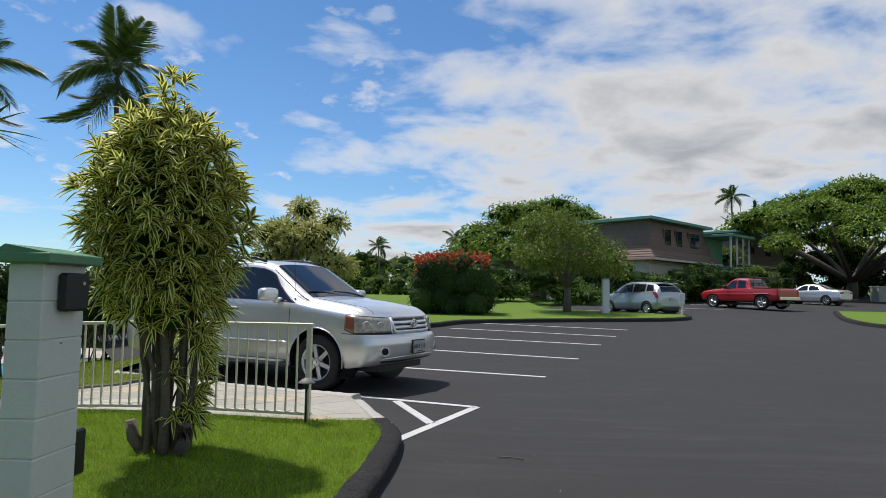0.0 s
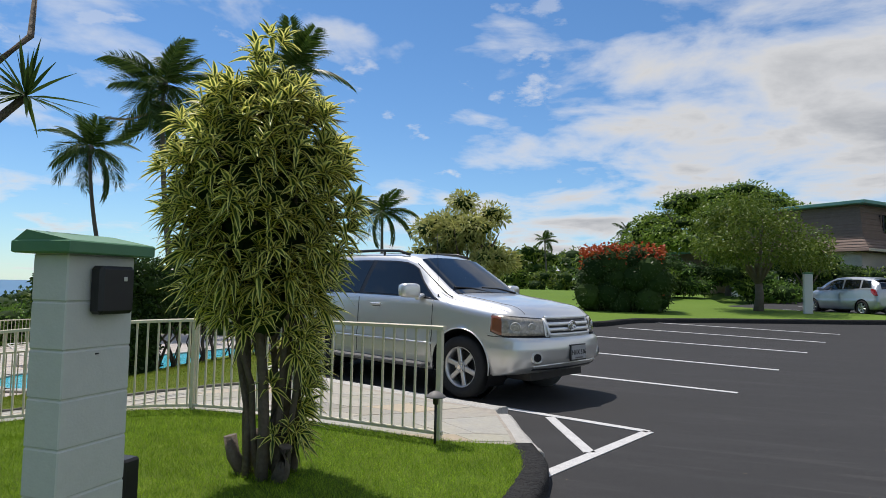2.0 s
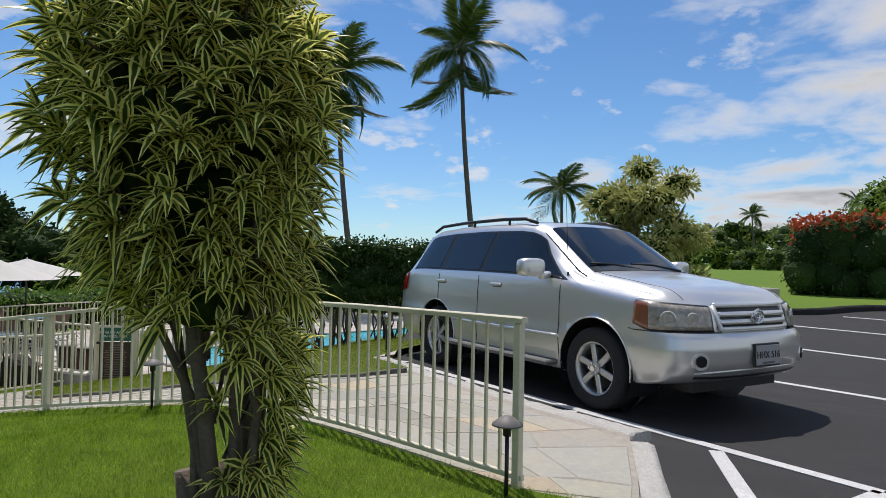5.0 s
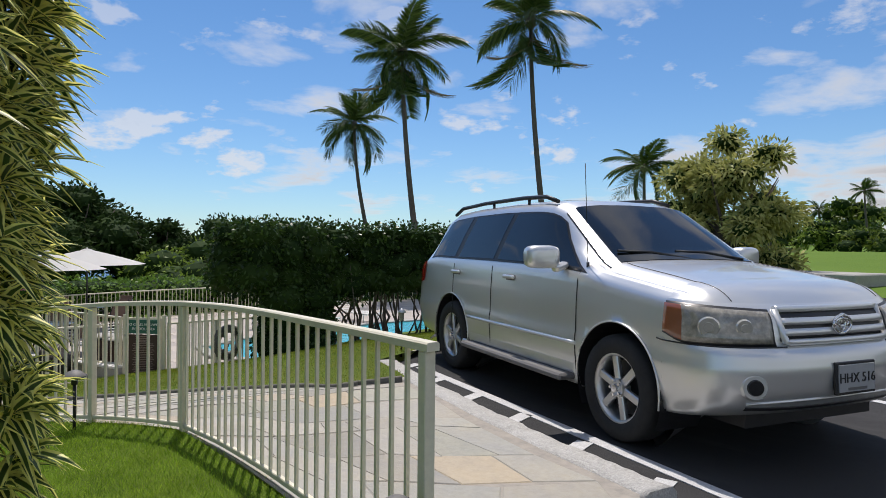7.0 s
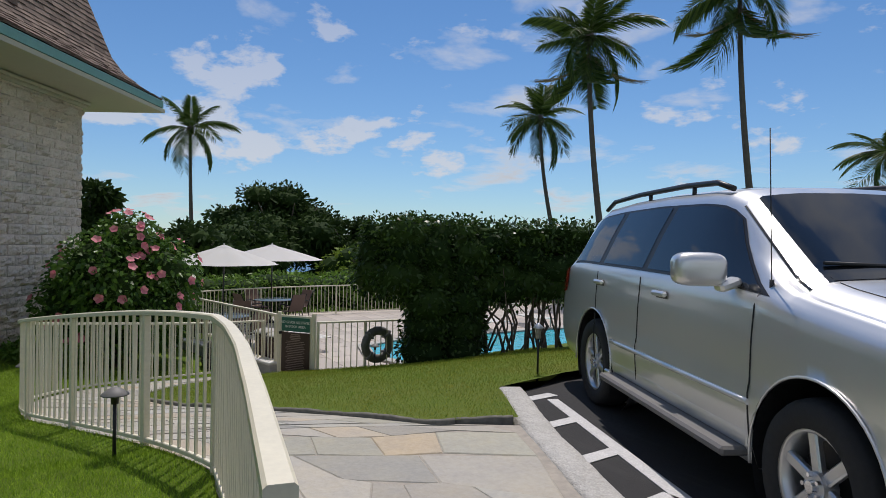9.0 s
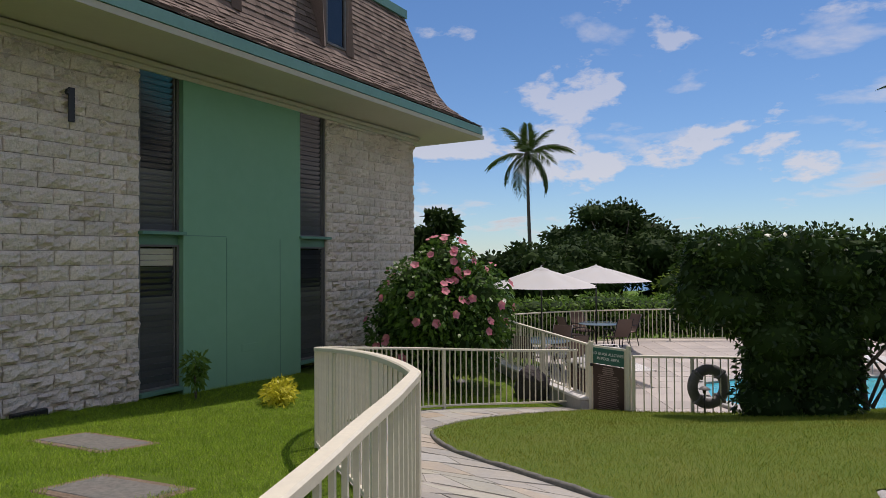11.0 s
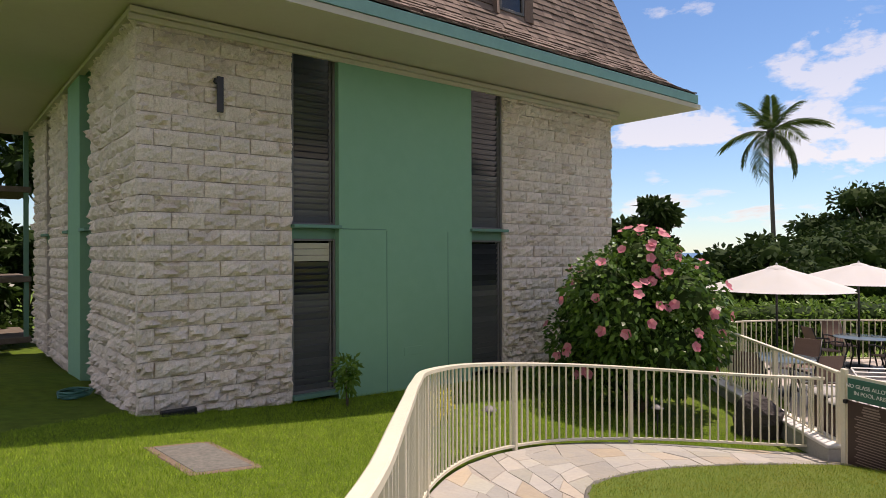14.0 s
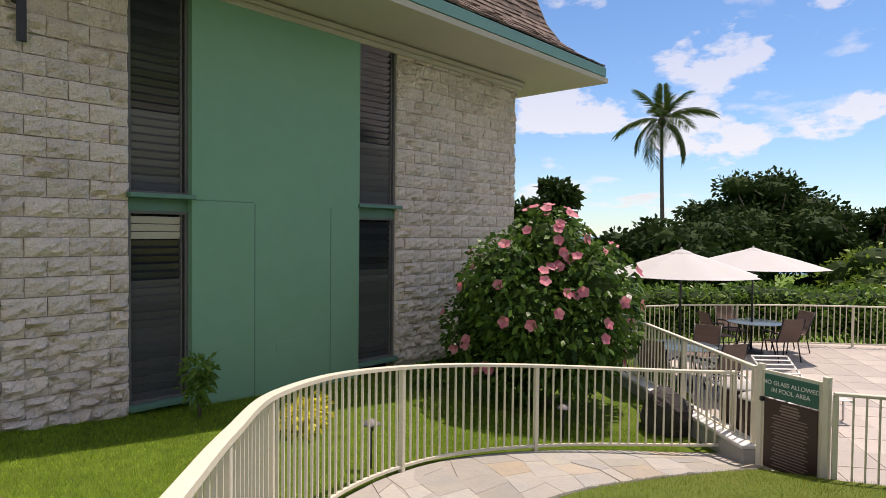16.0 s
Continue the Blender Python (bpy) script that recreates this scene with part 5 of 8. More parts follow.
for s in (-1, 1):
    for n, x0, x1, a, b in (("front_door_window", -0.42, 0.95, 0.10, -0.54), ("rear_door_window", -1.28, -0.50, 0.12, 0.10), ("quarter_window", -2.02, -1.38, 0.20, 0.12)):
        part(n, suv_shell.side_pane(x0, x1, 0.05, 0.93, s, 0.006, a, b), GLASS_DARK, suv, "dark tinted glass")
    part("side_trim", suv_shell.side_pane(-2.03, 0.99, 0.01, 0.965, s, 0.003, 0.22, -0.54, 20), BLACK, suv, "black window surround")
    # door seams, side moulding and sill board
    for x in (-1.33, -0.46, 0.90):
        sec = suv_shell.section(x)[2:12]
        pts = []
        for i in range(13):
            z = 0.40 + 0.72 * i / 12
            pts.append((x + (0.02 if x > 0.5 else 0.0) * (1 - z), s * (float(np.interp(z, [p[1] for p in sec], [p[0] for p in sec])) + 0.001), z))
        part("door_seam", tube(pts, 0.0045, 5), BLACK, suv)
    moulding = bmesh.new()
    pts = []
    for i in range(17):
        x = -0.93 + 1.85 * i / 16
        sec = suv_shell.section(x)[2:12]
        pts.append((x, s * (float(np.interp(0.60, [p[1] for p in sec], [p[0] for p in sec])) + 0.004), 0.60))
    add_tube(moulding, pts, 0.016, 6)
    part("side_moulding", moulding, SILVER, suv)
    board = box((1.75, 0.20, 0.05), 0.015, Matrix.Translation((0.0, s * 0.925, 0.345)))
    part("running_board", board, CLADDING, suv, "grey running board")
    part("sill", box((1.80, 0.05, 0.10), 0.015, Matrix.Translation((0.0, s * 0.88, 0.41))), SILVER, suv)
    for x in (-1.12, 0.02):
        h = part("door_handle", box((0.19, 0.035, 0.035), 0.012, Matrix.Translation((x - 0.12, s * 0.915, 1.035))), SILVER, suv)
        part("handle_recess", box((0.15, 0.006, 0.05), 0.003, Matrix.Translation((x - 0.12, s * 0.897, 1.03))), CLADDING, h)
    mirror = bmesh.new()
    bmesh.ops.create_uvsphere(mirror, u_segments=28, v_segments=18, radius=1.0)
    for v in mirror.verts:
        v.co = Vector([math.copysign(abs(k) ** 0.55, k) for k in v.co])
    mirror.transform(pose(0.66, s * 1.05, 1.225, 0, 0, s * 8) @ Matrix.Diagonal((0.085, 0.135, 0.088, 1)))
    for f in mirror.faces:
        f.smooth = True
    add_box(mirror, pose(0.70, s * 0.91, 1.15, s * -20), (0.09, 0.12, 0.05), 0.015)
    mir = part("door_mirror", mirror, SILVER, suv)
    part("mirror_glass", box((0.006, 0.20, 0.13), 0.002, Matrix.Translation((0.575, s * 1.05, 1.225))), CHROME, mir)
    # roof rail on its feet
    rr = bmesh.new()
    add_tube(rr, [(-1.92, s * 0.60, 1.655), (-1.74, s * 0.595, 1.722), (-1.2, s * 0.59, 1.748), (-0.4, s * 0.59, 1.755), (0.0, s * 0.59, 1.742), (0.20, s * 0.60, 1.69)], [0.018, 0.02, 0.02, 0.02, 0.02, 0.018], 8)
    for x in (-1.0, -0.3):
        add_tube(rr, [(x, s * 0.59, 1.66), (x, s * 0.59, 1.735)], 0.016, 6)
    part("roof_rail", rr, BLACK, suv, "black roof rail")
    # lamps: an amber corner and a clear face wrapped round the front end
    end = nose_angle(0.50, 0.84)
    start, split_a = 0.012, 0.20

    def turned(a):
        return a if s < 0 else pi - a

    lamp_low = lambda a: 0.762 + 0.045 * max(0.0, 1 - a / 0.25) ** 2
    lamp_top = lambda a: 0.972 - 0.055 * (a / (pi / 2)) ** 1.5
    span = pi - end
    for name, a0, a1, mat, label, out in (("indicator", start, split_a, AMBER, "amber corner indicator", 0.010), ("headlamp", split_a + 0.004, span, LAMP_CLEAR, "hazed clear headlamp", 0.012)):
        part(name, nose_patch(lambda f: lamp_low(a0 + (a1 - a0) * f), lambda f: lamp_top(a0 + (a1 - a0) * f), turned(a0), turned(a1), out), mat, suv, label)
    part("lamp_surround", nose_patch(lambda f: lamp_low(span * f) - 0.014, lambda f: lamp_top(span * f) + 0.012, turned(0.0), turned(span + 0.02), 0.005), BLACK, suv)
    for share, r in ((0.46, 0.062), (0.78, 0.052)):
        p = nose_at(turned(span * share), 0.850, 0.012)
        p2 = nose_at(turned(span * share), 0.850, 0.10)
        turn = (p2 - p).to_track_quat("Z", "Y").to_matrix().to_4x4()
        bowl = bmesh.new()
        for r0, r1, d in ((r, r * 0.86, 0.010), (r * 0.62, r * 0.45, 0.016)):
            bmesh.ops.create_cone(bowl, cap_ends=True, segments=24, radius1=r0, radius2=r1, depth=d, matrix=Matrix.Translation(p) @ turn)
        part("reflector", bowl, LAMP_GLASS, suv, "pale reflector bowl")
    fa = turned(pi - nose_angle(0.66, 0.53))
    p, p2 = nose_at(fa, 0.53, 0.0), nose_at(fa, 0.53, 0.1)
    turn = (p2 - p).to_track_quat("Z", "Y").to_matrix().to_4x4()
    fog = bmesh.new()
    bmesh.ops.create_cone(fog, cap_ends=True, segments=28, radius1=0.078, radius2=0.066, depth=0.016, matrix=Matrix.Translation(p) @ turn)
    part("fog_lamp", fog, SILVER, suv)
    fg = bmesh.new()
    bmesh.ops.create_cone(fg, cap_ends=True, segments=24, radius1=0.052, radius2=0.042, depth=0.03, matrix=Matrix.Translation(p + (p2 - p) * 0.06) @ turn)
    part("fog_lamp_glass", fg, GLASS_DARK, suv)
    part("tail_lamp", skin_patch(suv_shell, [(-2.34, 0.86), (-2.34, 1.0), (-2.2, 1.12), (-2.13, 1.12), (-2.16, 0.9)], 0.010, s), RED_LAMP, suv, "red tail lamp")
part("windscreen", suv_shell.top_pane(0.40, 1.10, 0.985, 0.995, 0.006, 14), GLASS_DARK, suv, "dark windscreen glass")
part("rear_window", suv_shell.top_pane(-2.17, -1.97, 0.9, 0.9), GLASS_DARK, suv, "dark rear glass")
part("sunroof", suv_shell.top_pane(-0.75, -0.05, 0.55, 0.55, 0.004), GLASS_DARK, suv, "dark sunroof glass")
for sgn in (-1, 1):
    pts = []
    for i in range(15):
        x = 1.13 + 0.67 * i / 14
        sec = suv_shell.section(x)[11:]
        y = sec[2][0]
        pts.append((x, sgn * y, float(np.interp(y, [p[0] for p in sec][::-1], [p[1] for p in sec][::-1])) + 0.001))
    way = nose_angle(-pts[-1][1] * sgn, 0.97)
    pts += [bonnet_at(way if sgn < 0 else pi - way, f) + Vector((0, 0, 0.001)) for f in np.linspace(0.1, 0.97, 9)]
    part("bonnet_seam", tube(pts, 0.0028, 5), BLACK, suv)
    pts = [nose_at(a if sgn < 0 else pi - a, 0.745, 0.001) for a in np.linspace(0.0, 1.2, 16)]
    part("bumper_seam", tube([(1.76, sgn * 0.914, 0.755)] + pts, 0.005, 5), BLACK, suv)
wip = bmesh.new()
for y0, y1 in ((0.55, -0.05), (0.02, -0.60)):
    add_tube(wip, [(1.09, y0, 1.215), (1.00, (y0 + y1) / 2, 1.268), (0.99, y1, 1.275)], 0.010, 6)
add_box(wip, pose(1.11, 0, 1.185, 0, 30, 0), (0.10, 1.25, 0.012))
part("wiper", wip, BLACK, suv)
ga = nose_angle(-0.445, 0.86)
part("grille", nose_patch(lambda f: 0.775, lambda f: 0.945 - 0.01 * abs(2 * f - 1), ga, pi - ga, 0.006, 30, 4), BLACK, suv, "black grille")
for z in (0.826, 0.886):
    part("grille_bar", nose_patch(lambda f: z - 0.019, lambda f: z + 0.019, ga + 0.02, pi - ga - 0.02, 0.026, 30, 2), SILVER, suv, "silver grille bar")
edge = [nose_at(a, 0.952, 0.012) for a in np.linspace(ga, pi - ga, 25)]
edge += [nose_at(a, 0.770, 0.014) for a in np.linspace(pi - ga - 0.03, ga + 0.03, 25)]
part("grille_surround", tube(edge + edge[:1], 0.021, 8), SILVER, suv, "silver grille surround")
badge = bmesh.new()
gx = nose_at(pi / 2, 0.86).x + 0.04
for ra, rb in ((0.075, 0.052), (0.026, 0.047), (0.055, 0.022)):
    add_tube(badge, [(gx, ra * cos(a), 0.862 + rb * sin(a) + (0.012 if ra < 0.06 else 0)) for a in np.linspace(0, 2 * pi, 25)], 0.009, 6, False)
part("badge", badge, CHROME, suv, "chrome oval badge")
low_a = nose_angle(-0.66, 0.36)
part("bumper_opening", nose_patch(lambda f: 0.385, lambda f: 0.410, low_a, pi - low_a, 0.004, 30, 2), BLACK, suv, "black lower air intake")
part("bumper_crease", tube([nose_at(a, 0.45 - 0.045 * abs(cos(a)) ** 2, 0.0) for a in np.linspace(low_a, pi - low_a, 30)], 0.010, 6), SILVER, suv)
px = nose_at(pi / 2, 0.545).x
plate = part("number_plate", box((0.012, 0.305, 0.155), 0.002, pose(px + 0.024, 0.0, 0.565, 0, -2, 0)), PLATE, suv, "white licence plate with black characters")
part("plate_frame", box((0.022, 0.335, 0.185), 0.004, pose(px + 0.012, 0.0, 0.565, 0, -2, 0)), BLACK, suv)
pt = part("plate_characters", text_mesh("HHX 516", 0.078), BLACK, suv)
pt.matrix_basis = Matrix.Translation((px + 0.0315, 0, 0.565)) @ Matrix.Rotation(radians(-2), 4, "Y") @ Matrix(((0, 0, 1, 0), (1, 0, 0, 0), (0, 1, 0, 0), (0, 0, 0, 1)))
part("plate_bar", box((0.004, 0.16, 0.016), 0, Matrix.Translation((px + 0.0325, 0, 0.505))), CLADDING, suv)
ant = bmesh.new()
add_tube(ant, [(0.93, -0.82, 1.10), (0.93, -0.82, 1.19)], 0.012, 6)
add_tube(ant, [(0.93, -0.82, 1.17), (0.90, -0.83, 1.92)], 0.003, 5)
part("aerial", ant, BLACK, suv)
part("tow_hook", box((0.10, 0.12, 0.05), 0.01, Matrix.Translation((-1.0, -0.86, 0.34))), SILVER, suv)


def far_car(name, label, m, shell, paint, axles, r, half, windows, screen, rear, extras=None):
    c = thing(name, label, "car", m)
    part("body", shell.body([(x, z, r * 1.15) for x, z in axles], 90), paint, c)
    for a in axles:
        for s in (-1, 1):
            part("wheel_well", well_lining([a], r * 1.15, half, s, 0.3), BLACK, c)
    part("underbody", box((axles[0][0] - axles[1][0] + 1.4, half * 1.1, 0.12), 0, Matrix.Translation(((axles[0][0] + axles[1][0]) / 2, 0, 0.28))), BLACK, c)
    for x, z in axles:
        for s in (-1, 1):
            wheel(c, x, s * (half - 0.11), r, r, s, 6, False, 0.2)
    for s in (-1, 1):
        for x0, x1, a, q in windows:
            part("side_window", shell.side_pane(x0, x1, 0.06, 0.92, s, 0.008, a, q), GLASS_DARK, c, "dark tinted glass")
    part("windscreen", shell.top_pane(*screen, 0.93, 0.97), GLASS_DARK, c)
    if rear:
        part("rear_window", shell.top_pane(*rear, 0.9, 0.9), GLASS_DARK, c)
    if extras:
        extras(c, shell)
    return c


def parked(px, py, turn=0.0):
    a = atan2(0.30, -0.954) + radians(turn)
    return Matrix.Translation((px, py, road_z(px, py))) @ Matrix.Rotation(a, 4, "Z")


hatch_shell = Shell([-2.02, -2.0, -1.94, -1.85, -1.55, -1.1, -0.3, 0.25, 0.65, 1.0, 1.2, 1.5, 1.8, 1.95, 2.02],
                    [0.42, 0.36, 0.30, 0.26, 0.22, 0.2, 0.19, 0.19, 0.19, 0.19, 0.19, 0.2, 0.22, 0.28, 0.38], [0.6, 0.62, 0.62, 0.62, 0.6, 0.6, 0.58, 0.57, 0.56, 0.55, 0.55, 0.54, 0.53, 0.52, 0.5],
                    [0.66, 0.85, 1.0, 1.05, 1.07, 1.04, 1.0, 0.97, 0.95, 0.93, 0.91, 0.86, 0.76, 0.66, 0.58], [0.72, 0.95, 1.12, 1.3, 1.44, 1.5, 1.52, 1.49, 1.36, 1.14, 1.02, 0.92, 0.82, 0.72, 0.62],
                    [0.7, 0.78, 0.83, 0.845, 0.847, 0.847, 0.847, 0.847, 0.847, 0.847, 0.845, 0.83, 0.78, 0.72, 0.62], [0.6, 0.66, 0.64, 0.6, 0.58, 0.57, 0.57, 0.57, 0.6, 0.66, 0.68, 0.68, 0.64, 0.58, 0.5])


def hatch_extras(c, sh):
    for s in (-1, 1):
        part("tail_lamp", skin_patch(sh, [(-1.99, 0.78), (-1.95, 1.0), (-1.72, 1.06), (-1.7, 0.96), (-1.85, 0.8)], 0.012, s), RED_LAMP, c, "red tail lamp")
        part("headlamp", skin_patch(sh, [(1.95, 0.60), (1.5, 0.70), (1.42, 0.80), (1.8, 0.74), (1.95, 0.66)], 0.012, s), LAMP_CLEAR, c)
        part("door_mirror", box((0.14, 0.2, 0.12), 0.03, Matrix.Translation((0.72, s * 0.95, 1.02))), GREY_PAINT, c)
    part("spoiler", box((0.25, 1.1, 0.04), 0.01, Matrix.Translation((-1.72, 0, 1.46))), GREY_PAINT, c)
    part("number_plate", box((0.02, 0.32, 0.15), 0, Matrix.Translation((-2.035, 0, 0.72))), PLATE, c)


far_car("hatchback_car", "silver blue hatchback parked beyond the grass verge", parked(9.1, 30.8, -44), hatch_shell, GREY_PAINT, [(1.25, 0.3), (-1.28, 0.3)], 0.30, 0.847, [(-0.28, 0.9, 0.08, -0.52), (-1.15, -0.36, 0.1, 0.06), (-1.72, -1.24, 0.2, 0.1)], (0.3, 1.08), (-1.97, -1.7), hatch_extras)
truck_shell = Shell([-2.62, -2.6, -2.5, -2.0, -0.96, -0.9, -0.78, -0.6, 0.0, 0.3, 0.55, 0.95, 1.1, 1.7, 2.2, 2.42, 2.52, 2.58],
                    [0.6, 0.55, 0.5, 0.45, 0.42, 0.42, 0.42, 0.42, 0.42, 0.42, 0.42, 0.42, 0.42, 0.44, 0.48, 0.5, 0.54, 0.6], [0.85] * 18,
                    [1.0, 1.08, 1.13, 1.14, 1.14, 1.14, 1.16, 1.16, 1.14, 1.13, 1.12, 1.10, 1.09, 1.05, 1.0, 0.95, 0.9, 0.84], [1.03, 1.12, 1.155, 1.16, 1.16, 1.18, 1.50, 1.72, 1.76, 1.74, 1.62, 1.28, 1.17, 1.12, 1.06, 1.0, 0.95, 0.88],
                    [0.85, 0.88, 0.9, 0.92, 0.925, 0.925, 0.925, 0.925, 0.925, 0.925, 0.925, 0.925, 0.925, 0.92, 0.9, 0.87, 0.82, 0.74], [0.8, 0.84, 0.85, 0.86, 0.86, 0.84, 0.7, 0.64, 0.64, 0.64, 0.66, 0.72, 0.76, 0.77, 0.76, 0.74, 0.7, 0.62])


def truck_extras(c, sh):
    part("bed", box((1.5, 1.5, 0.03), 0, Matrix.Translation((-1.75, 0, 1.182))), BLACK, c, "dark open cargo bed")
    rack = bmesh.new()
    for x in (-2.4, -1.05):
        for s in (-1, 1):
            add_tube(rack, [(x, s * 0.8, 1.16), (x, s * 0.8, 1.72)], 0.02, 6)
        add_tube(rack, [(x, -0.8, 1.72), (x, 0.8, 1.72)], 0.02, 6)
    for s in (-1, 1):
        add_tube(rack, [(-2.7, s * 0.8, 1.74), (0.3, s * 0.8, 1.84)], 0.02, 6)
    part("rack", rack, BLACK, c, "dark metal ladder rack")
    part("bumper", box((0.16, 1.7, 0.18), 0.03, Matrix.Translation((-2.68, 0, 0.62))), CHROME, c)
    for s in (-1, 1):
        part("tail_lamp", box((0.06, 0.14, 0.4), 0.01, Matrix.Translation((-2.62, s * 0.82, 0.92))), RED_LAMP, c)
        part("fender_flare", box((0.98, 0.05, 0.06), 0.02, Matrix.Translation((-1.62, s * 0.93, 0.86))), BLACK, c)
        part("door_mirror", box((0.14, 0.22, 0.2), 0.03, Matrix.Translation((0.62, s * 1.05, 1.25))), BLACK, c)


far_car("pickup_truck", "red double-cab pickup truck with a ladder rack", parked(16.9, 37.6, -42), truck_shell, RED_PAINT, [(1.62, 0.4), (-1.62, 0.4)], 0.40, 0.925, [(0.02, 0.9, 0.06, -0.5), (-0.62, -0.06, 0.14, 0.04)], (0.35, 1.0), (-0.86, -0.66), truck_extras)
sedan_shell = Shell([-2.28, -2.25, -2.1, -1.6, -1.35, -0.75, -0.3, 0.2, 0.55, 0.95, 1.15, 1.7, 2.1, 2.22, 2.3],
                    [0.4, 0.34, 0.28, 0.22, 0.2, 0.19, 0.19, 0.19, 0.19, 0.19, 0.19, 0.22, 0.26, 0.3, 0.4], [0.55] * 15,
                    [0.72, 0.85, 0.92, 0.95, 0.95, 0.94, 0.93, 0.92, 0.91, 0.90, 0.88, 0.82, 0.74, 0.66, 0.56], [0.78, 0.92, 0.99, 1.02, 1.08, 1.34, 1.39, 1.38, 1.27, 1.02, 0.96, 0.89, 0.8, 0.72, 0.6],
                    [0.72, 0.8, 0.85, 0.87, 0.87, 0.87, 0.87, 0.87, 0.87, 0.87, 0.87, 0.86, 0.8, 0.74, 0.62], [0.66, 0.72, 0.74, 0.7, 0.66, 0.58, 0.57, 0.57, 0.6, 0.68, 0.7, 0.7, 0.66, 0.6, 0.5])
far_car("sedan_car", "silver saloon car parked along the hedge", parked(24.6, 45.4, -38), sedan_shell, SILVER, [(1.35, 0.31), (-1.35, 0.31)], 0.31, 0.87, [(-0.12, 0.75, 0.06, -0.4), (-1.0, -0.2, 0.3, 0.04)], (0.25, 0.98), (-1.4, -0.85), lambda c, sh: [part("tail_lamp", box((0.05, 0.4, 0.12), 0.01, Matrix.Translation((-2.27, s * 0.6, 0.8))), RED_LAMP, c) for s in (-1, 1)])

# ---- plants ----
def rosette_bush(rng):
    """The tall variegated shrub: leaning stems, and rosettes of narrow yellow-edged leaves over its crown."""
    bx, by = -1.27, 4.52
    g = lawn_z(bx, by)
    bush = thing("variegated_shrub", "tall variegated shrub with yellow-edged strap leaves on bare stems", "shrub", Matrix.Translation((bx, by, g)))
    stems = []
    for k in range(10):
        a = 2 * pi * k / 10 + rng.uniform(-0.2, 0.2)
        r0, r1 = rng.uniform(0.06, 0.21), rng.uniform(0.14, 0.40)
        h = rng.uniform(1.5, 2.3)
        pts = [(r0 * cos(a), r0 * sin(a), -0.05)]
        for i in range(1, 6):
            f = i / 5
            pts.append(((r0 + (r1 - r0) * f) * cos(a + 0.25 * f) + rng.normal(0, 0.02), (r0 + (r1 - r0) * f) * sin(a + 0.25 * f) + rng.normal(0, 0.02) - 0.2 * f * f, h * f))
        w = rng.uniform(0.020, 0.036)
        part("stem", tube(pts, [w * 1.3, w * 1.1, w, w * 0.9, w * 0.75, w * 0.5], 8), BARK, bush)
    for a in (2.6, 3.4, 5.6):
        part("stem", tube([(0.16 * cos(a), 0.16 * sin(a), -0.03), (0.27 * cos(a), 0.27 * sin(a), 0.12), (0.30 * cos(a), 0.30 * sin(a), 0.26)], [0.06, 0.05, 0.045], 8), BARK, bush)
    # crown outline: radius by height
    zs, rs = [0.25, 0.55, 0.85, 1.15, 1.5, 1.82, 2.1, 2.35, 2.55, 2.7], [0.18, 0.22, 0.28, 0.36, 0.45, 0.52, 0.54, 0.48, 0.34, 0.12]
    at, up, size = [], [], []
    for z in np.linspace(0.25, 2.7, 36):
        r = float(np.interp(z, zs, rs))
        n = int(5 + 28 * r)
        for k in range(n):
            a = 2 * pi * (k + rng.random()) / n
            hanging = 0.5 + 0.5 * cos(a - 0.35)
            if z < 1.15 and rng.random() > (0.01 + 0.75 * hanging ** 8 if z < 0.85 else 0.16 + 0.6 * hanging ** 4):
                continue
            lean = -0.24 * smoothstep((z - 0.5) / 1.2)
            q = r * rng.uniform(0.72, 1.03) * (1 + 0.10 * sin(3 * a + 1.3) + 0.09 * sin(5 * a + z * 4) + 0.07 * sin(9 * a - z * 7))
            at.append((q * cos(a), q * sin(a) + lean, z + rng.normal(0, 0.05)))
            tilt = 0.45 + 0.9 * smoothstep((z - 1.2) / 1.6)
            up.append((cos(a) * 0.9, sin(a) * 0.9, tilt + rng.normal(0, 0.25)))
            size.append(1.0)
    for k in range(90):
        a, q, z = rng.uniform(0, 2 * pi), rng.uniform(0, 0.34), rng.uniform(2.35, 2.66)
        at.append((q * cos(a), q * sin(a) - 0.24, z - 0.5 * q))
        up.append((cos(a) * 0.5, sin(a) * 0.5, 1.2))
        size.append(1.0)
    for q, a, z in ((0.12, 1.0, 2.78), (0.16, 2.4, 2.84), (0.06, 4.0, 2.92), (0.1, 0.2, 3.0), (0.05, 2.0, 3.06)):
        at.append((q * cos(a), q * sin(a) - 0.22, z))
        up.append((cos(a) * 0.3, sin(a) * 0.3, 1.2))
        size.append(1.15)
    at, up = np.array(at), unit(np.array(up))
    per = 14
    n = len(at)
    P = np.repeat(at, per, 0)
    A = np.repeat(up, per, 0)
    side = unit(np.cross(A, np.array((0.3, 0.2, 1.0)) + rng.normal(0, 0.1, A.shape)))
    oth = np.cross(A, side)
    ang = np.tile(np.arange(per) * 2.4, n) + np.repeat(rng.uniform(0, 6, n), per)
    open_ = np.tile(np.linspace(0.35, 1.45, per), n) + rng.normal(0, 0.12, n * per)
    way = A * np.cos(open_)[:, None] + (side * np.cos(ang)[:, None] + oth * np.sin(ang)[:, None]) * np.sin(open_)[:, None]
    P = P + A * (0.05 * (1.4 - open_))[:, None]
    me = leaves("foliage", P, way, rng.uniform(0.12, 0.20, n * per), rng.uniform(0.036, 0.052, n * per), 0.36, 4, 0.35, rng, 0.06, 0.35)
    part("foliage", me, VARIEGATED, bush, "yellow-margined green leaves")
    # added dark blobs stand in for the shade deep inside the crown
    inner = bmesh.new()
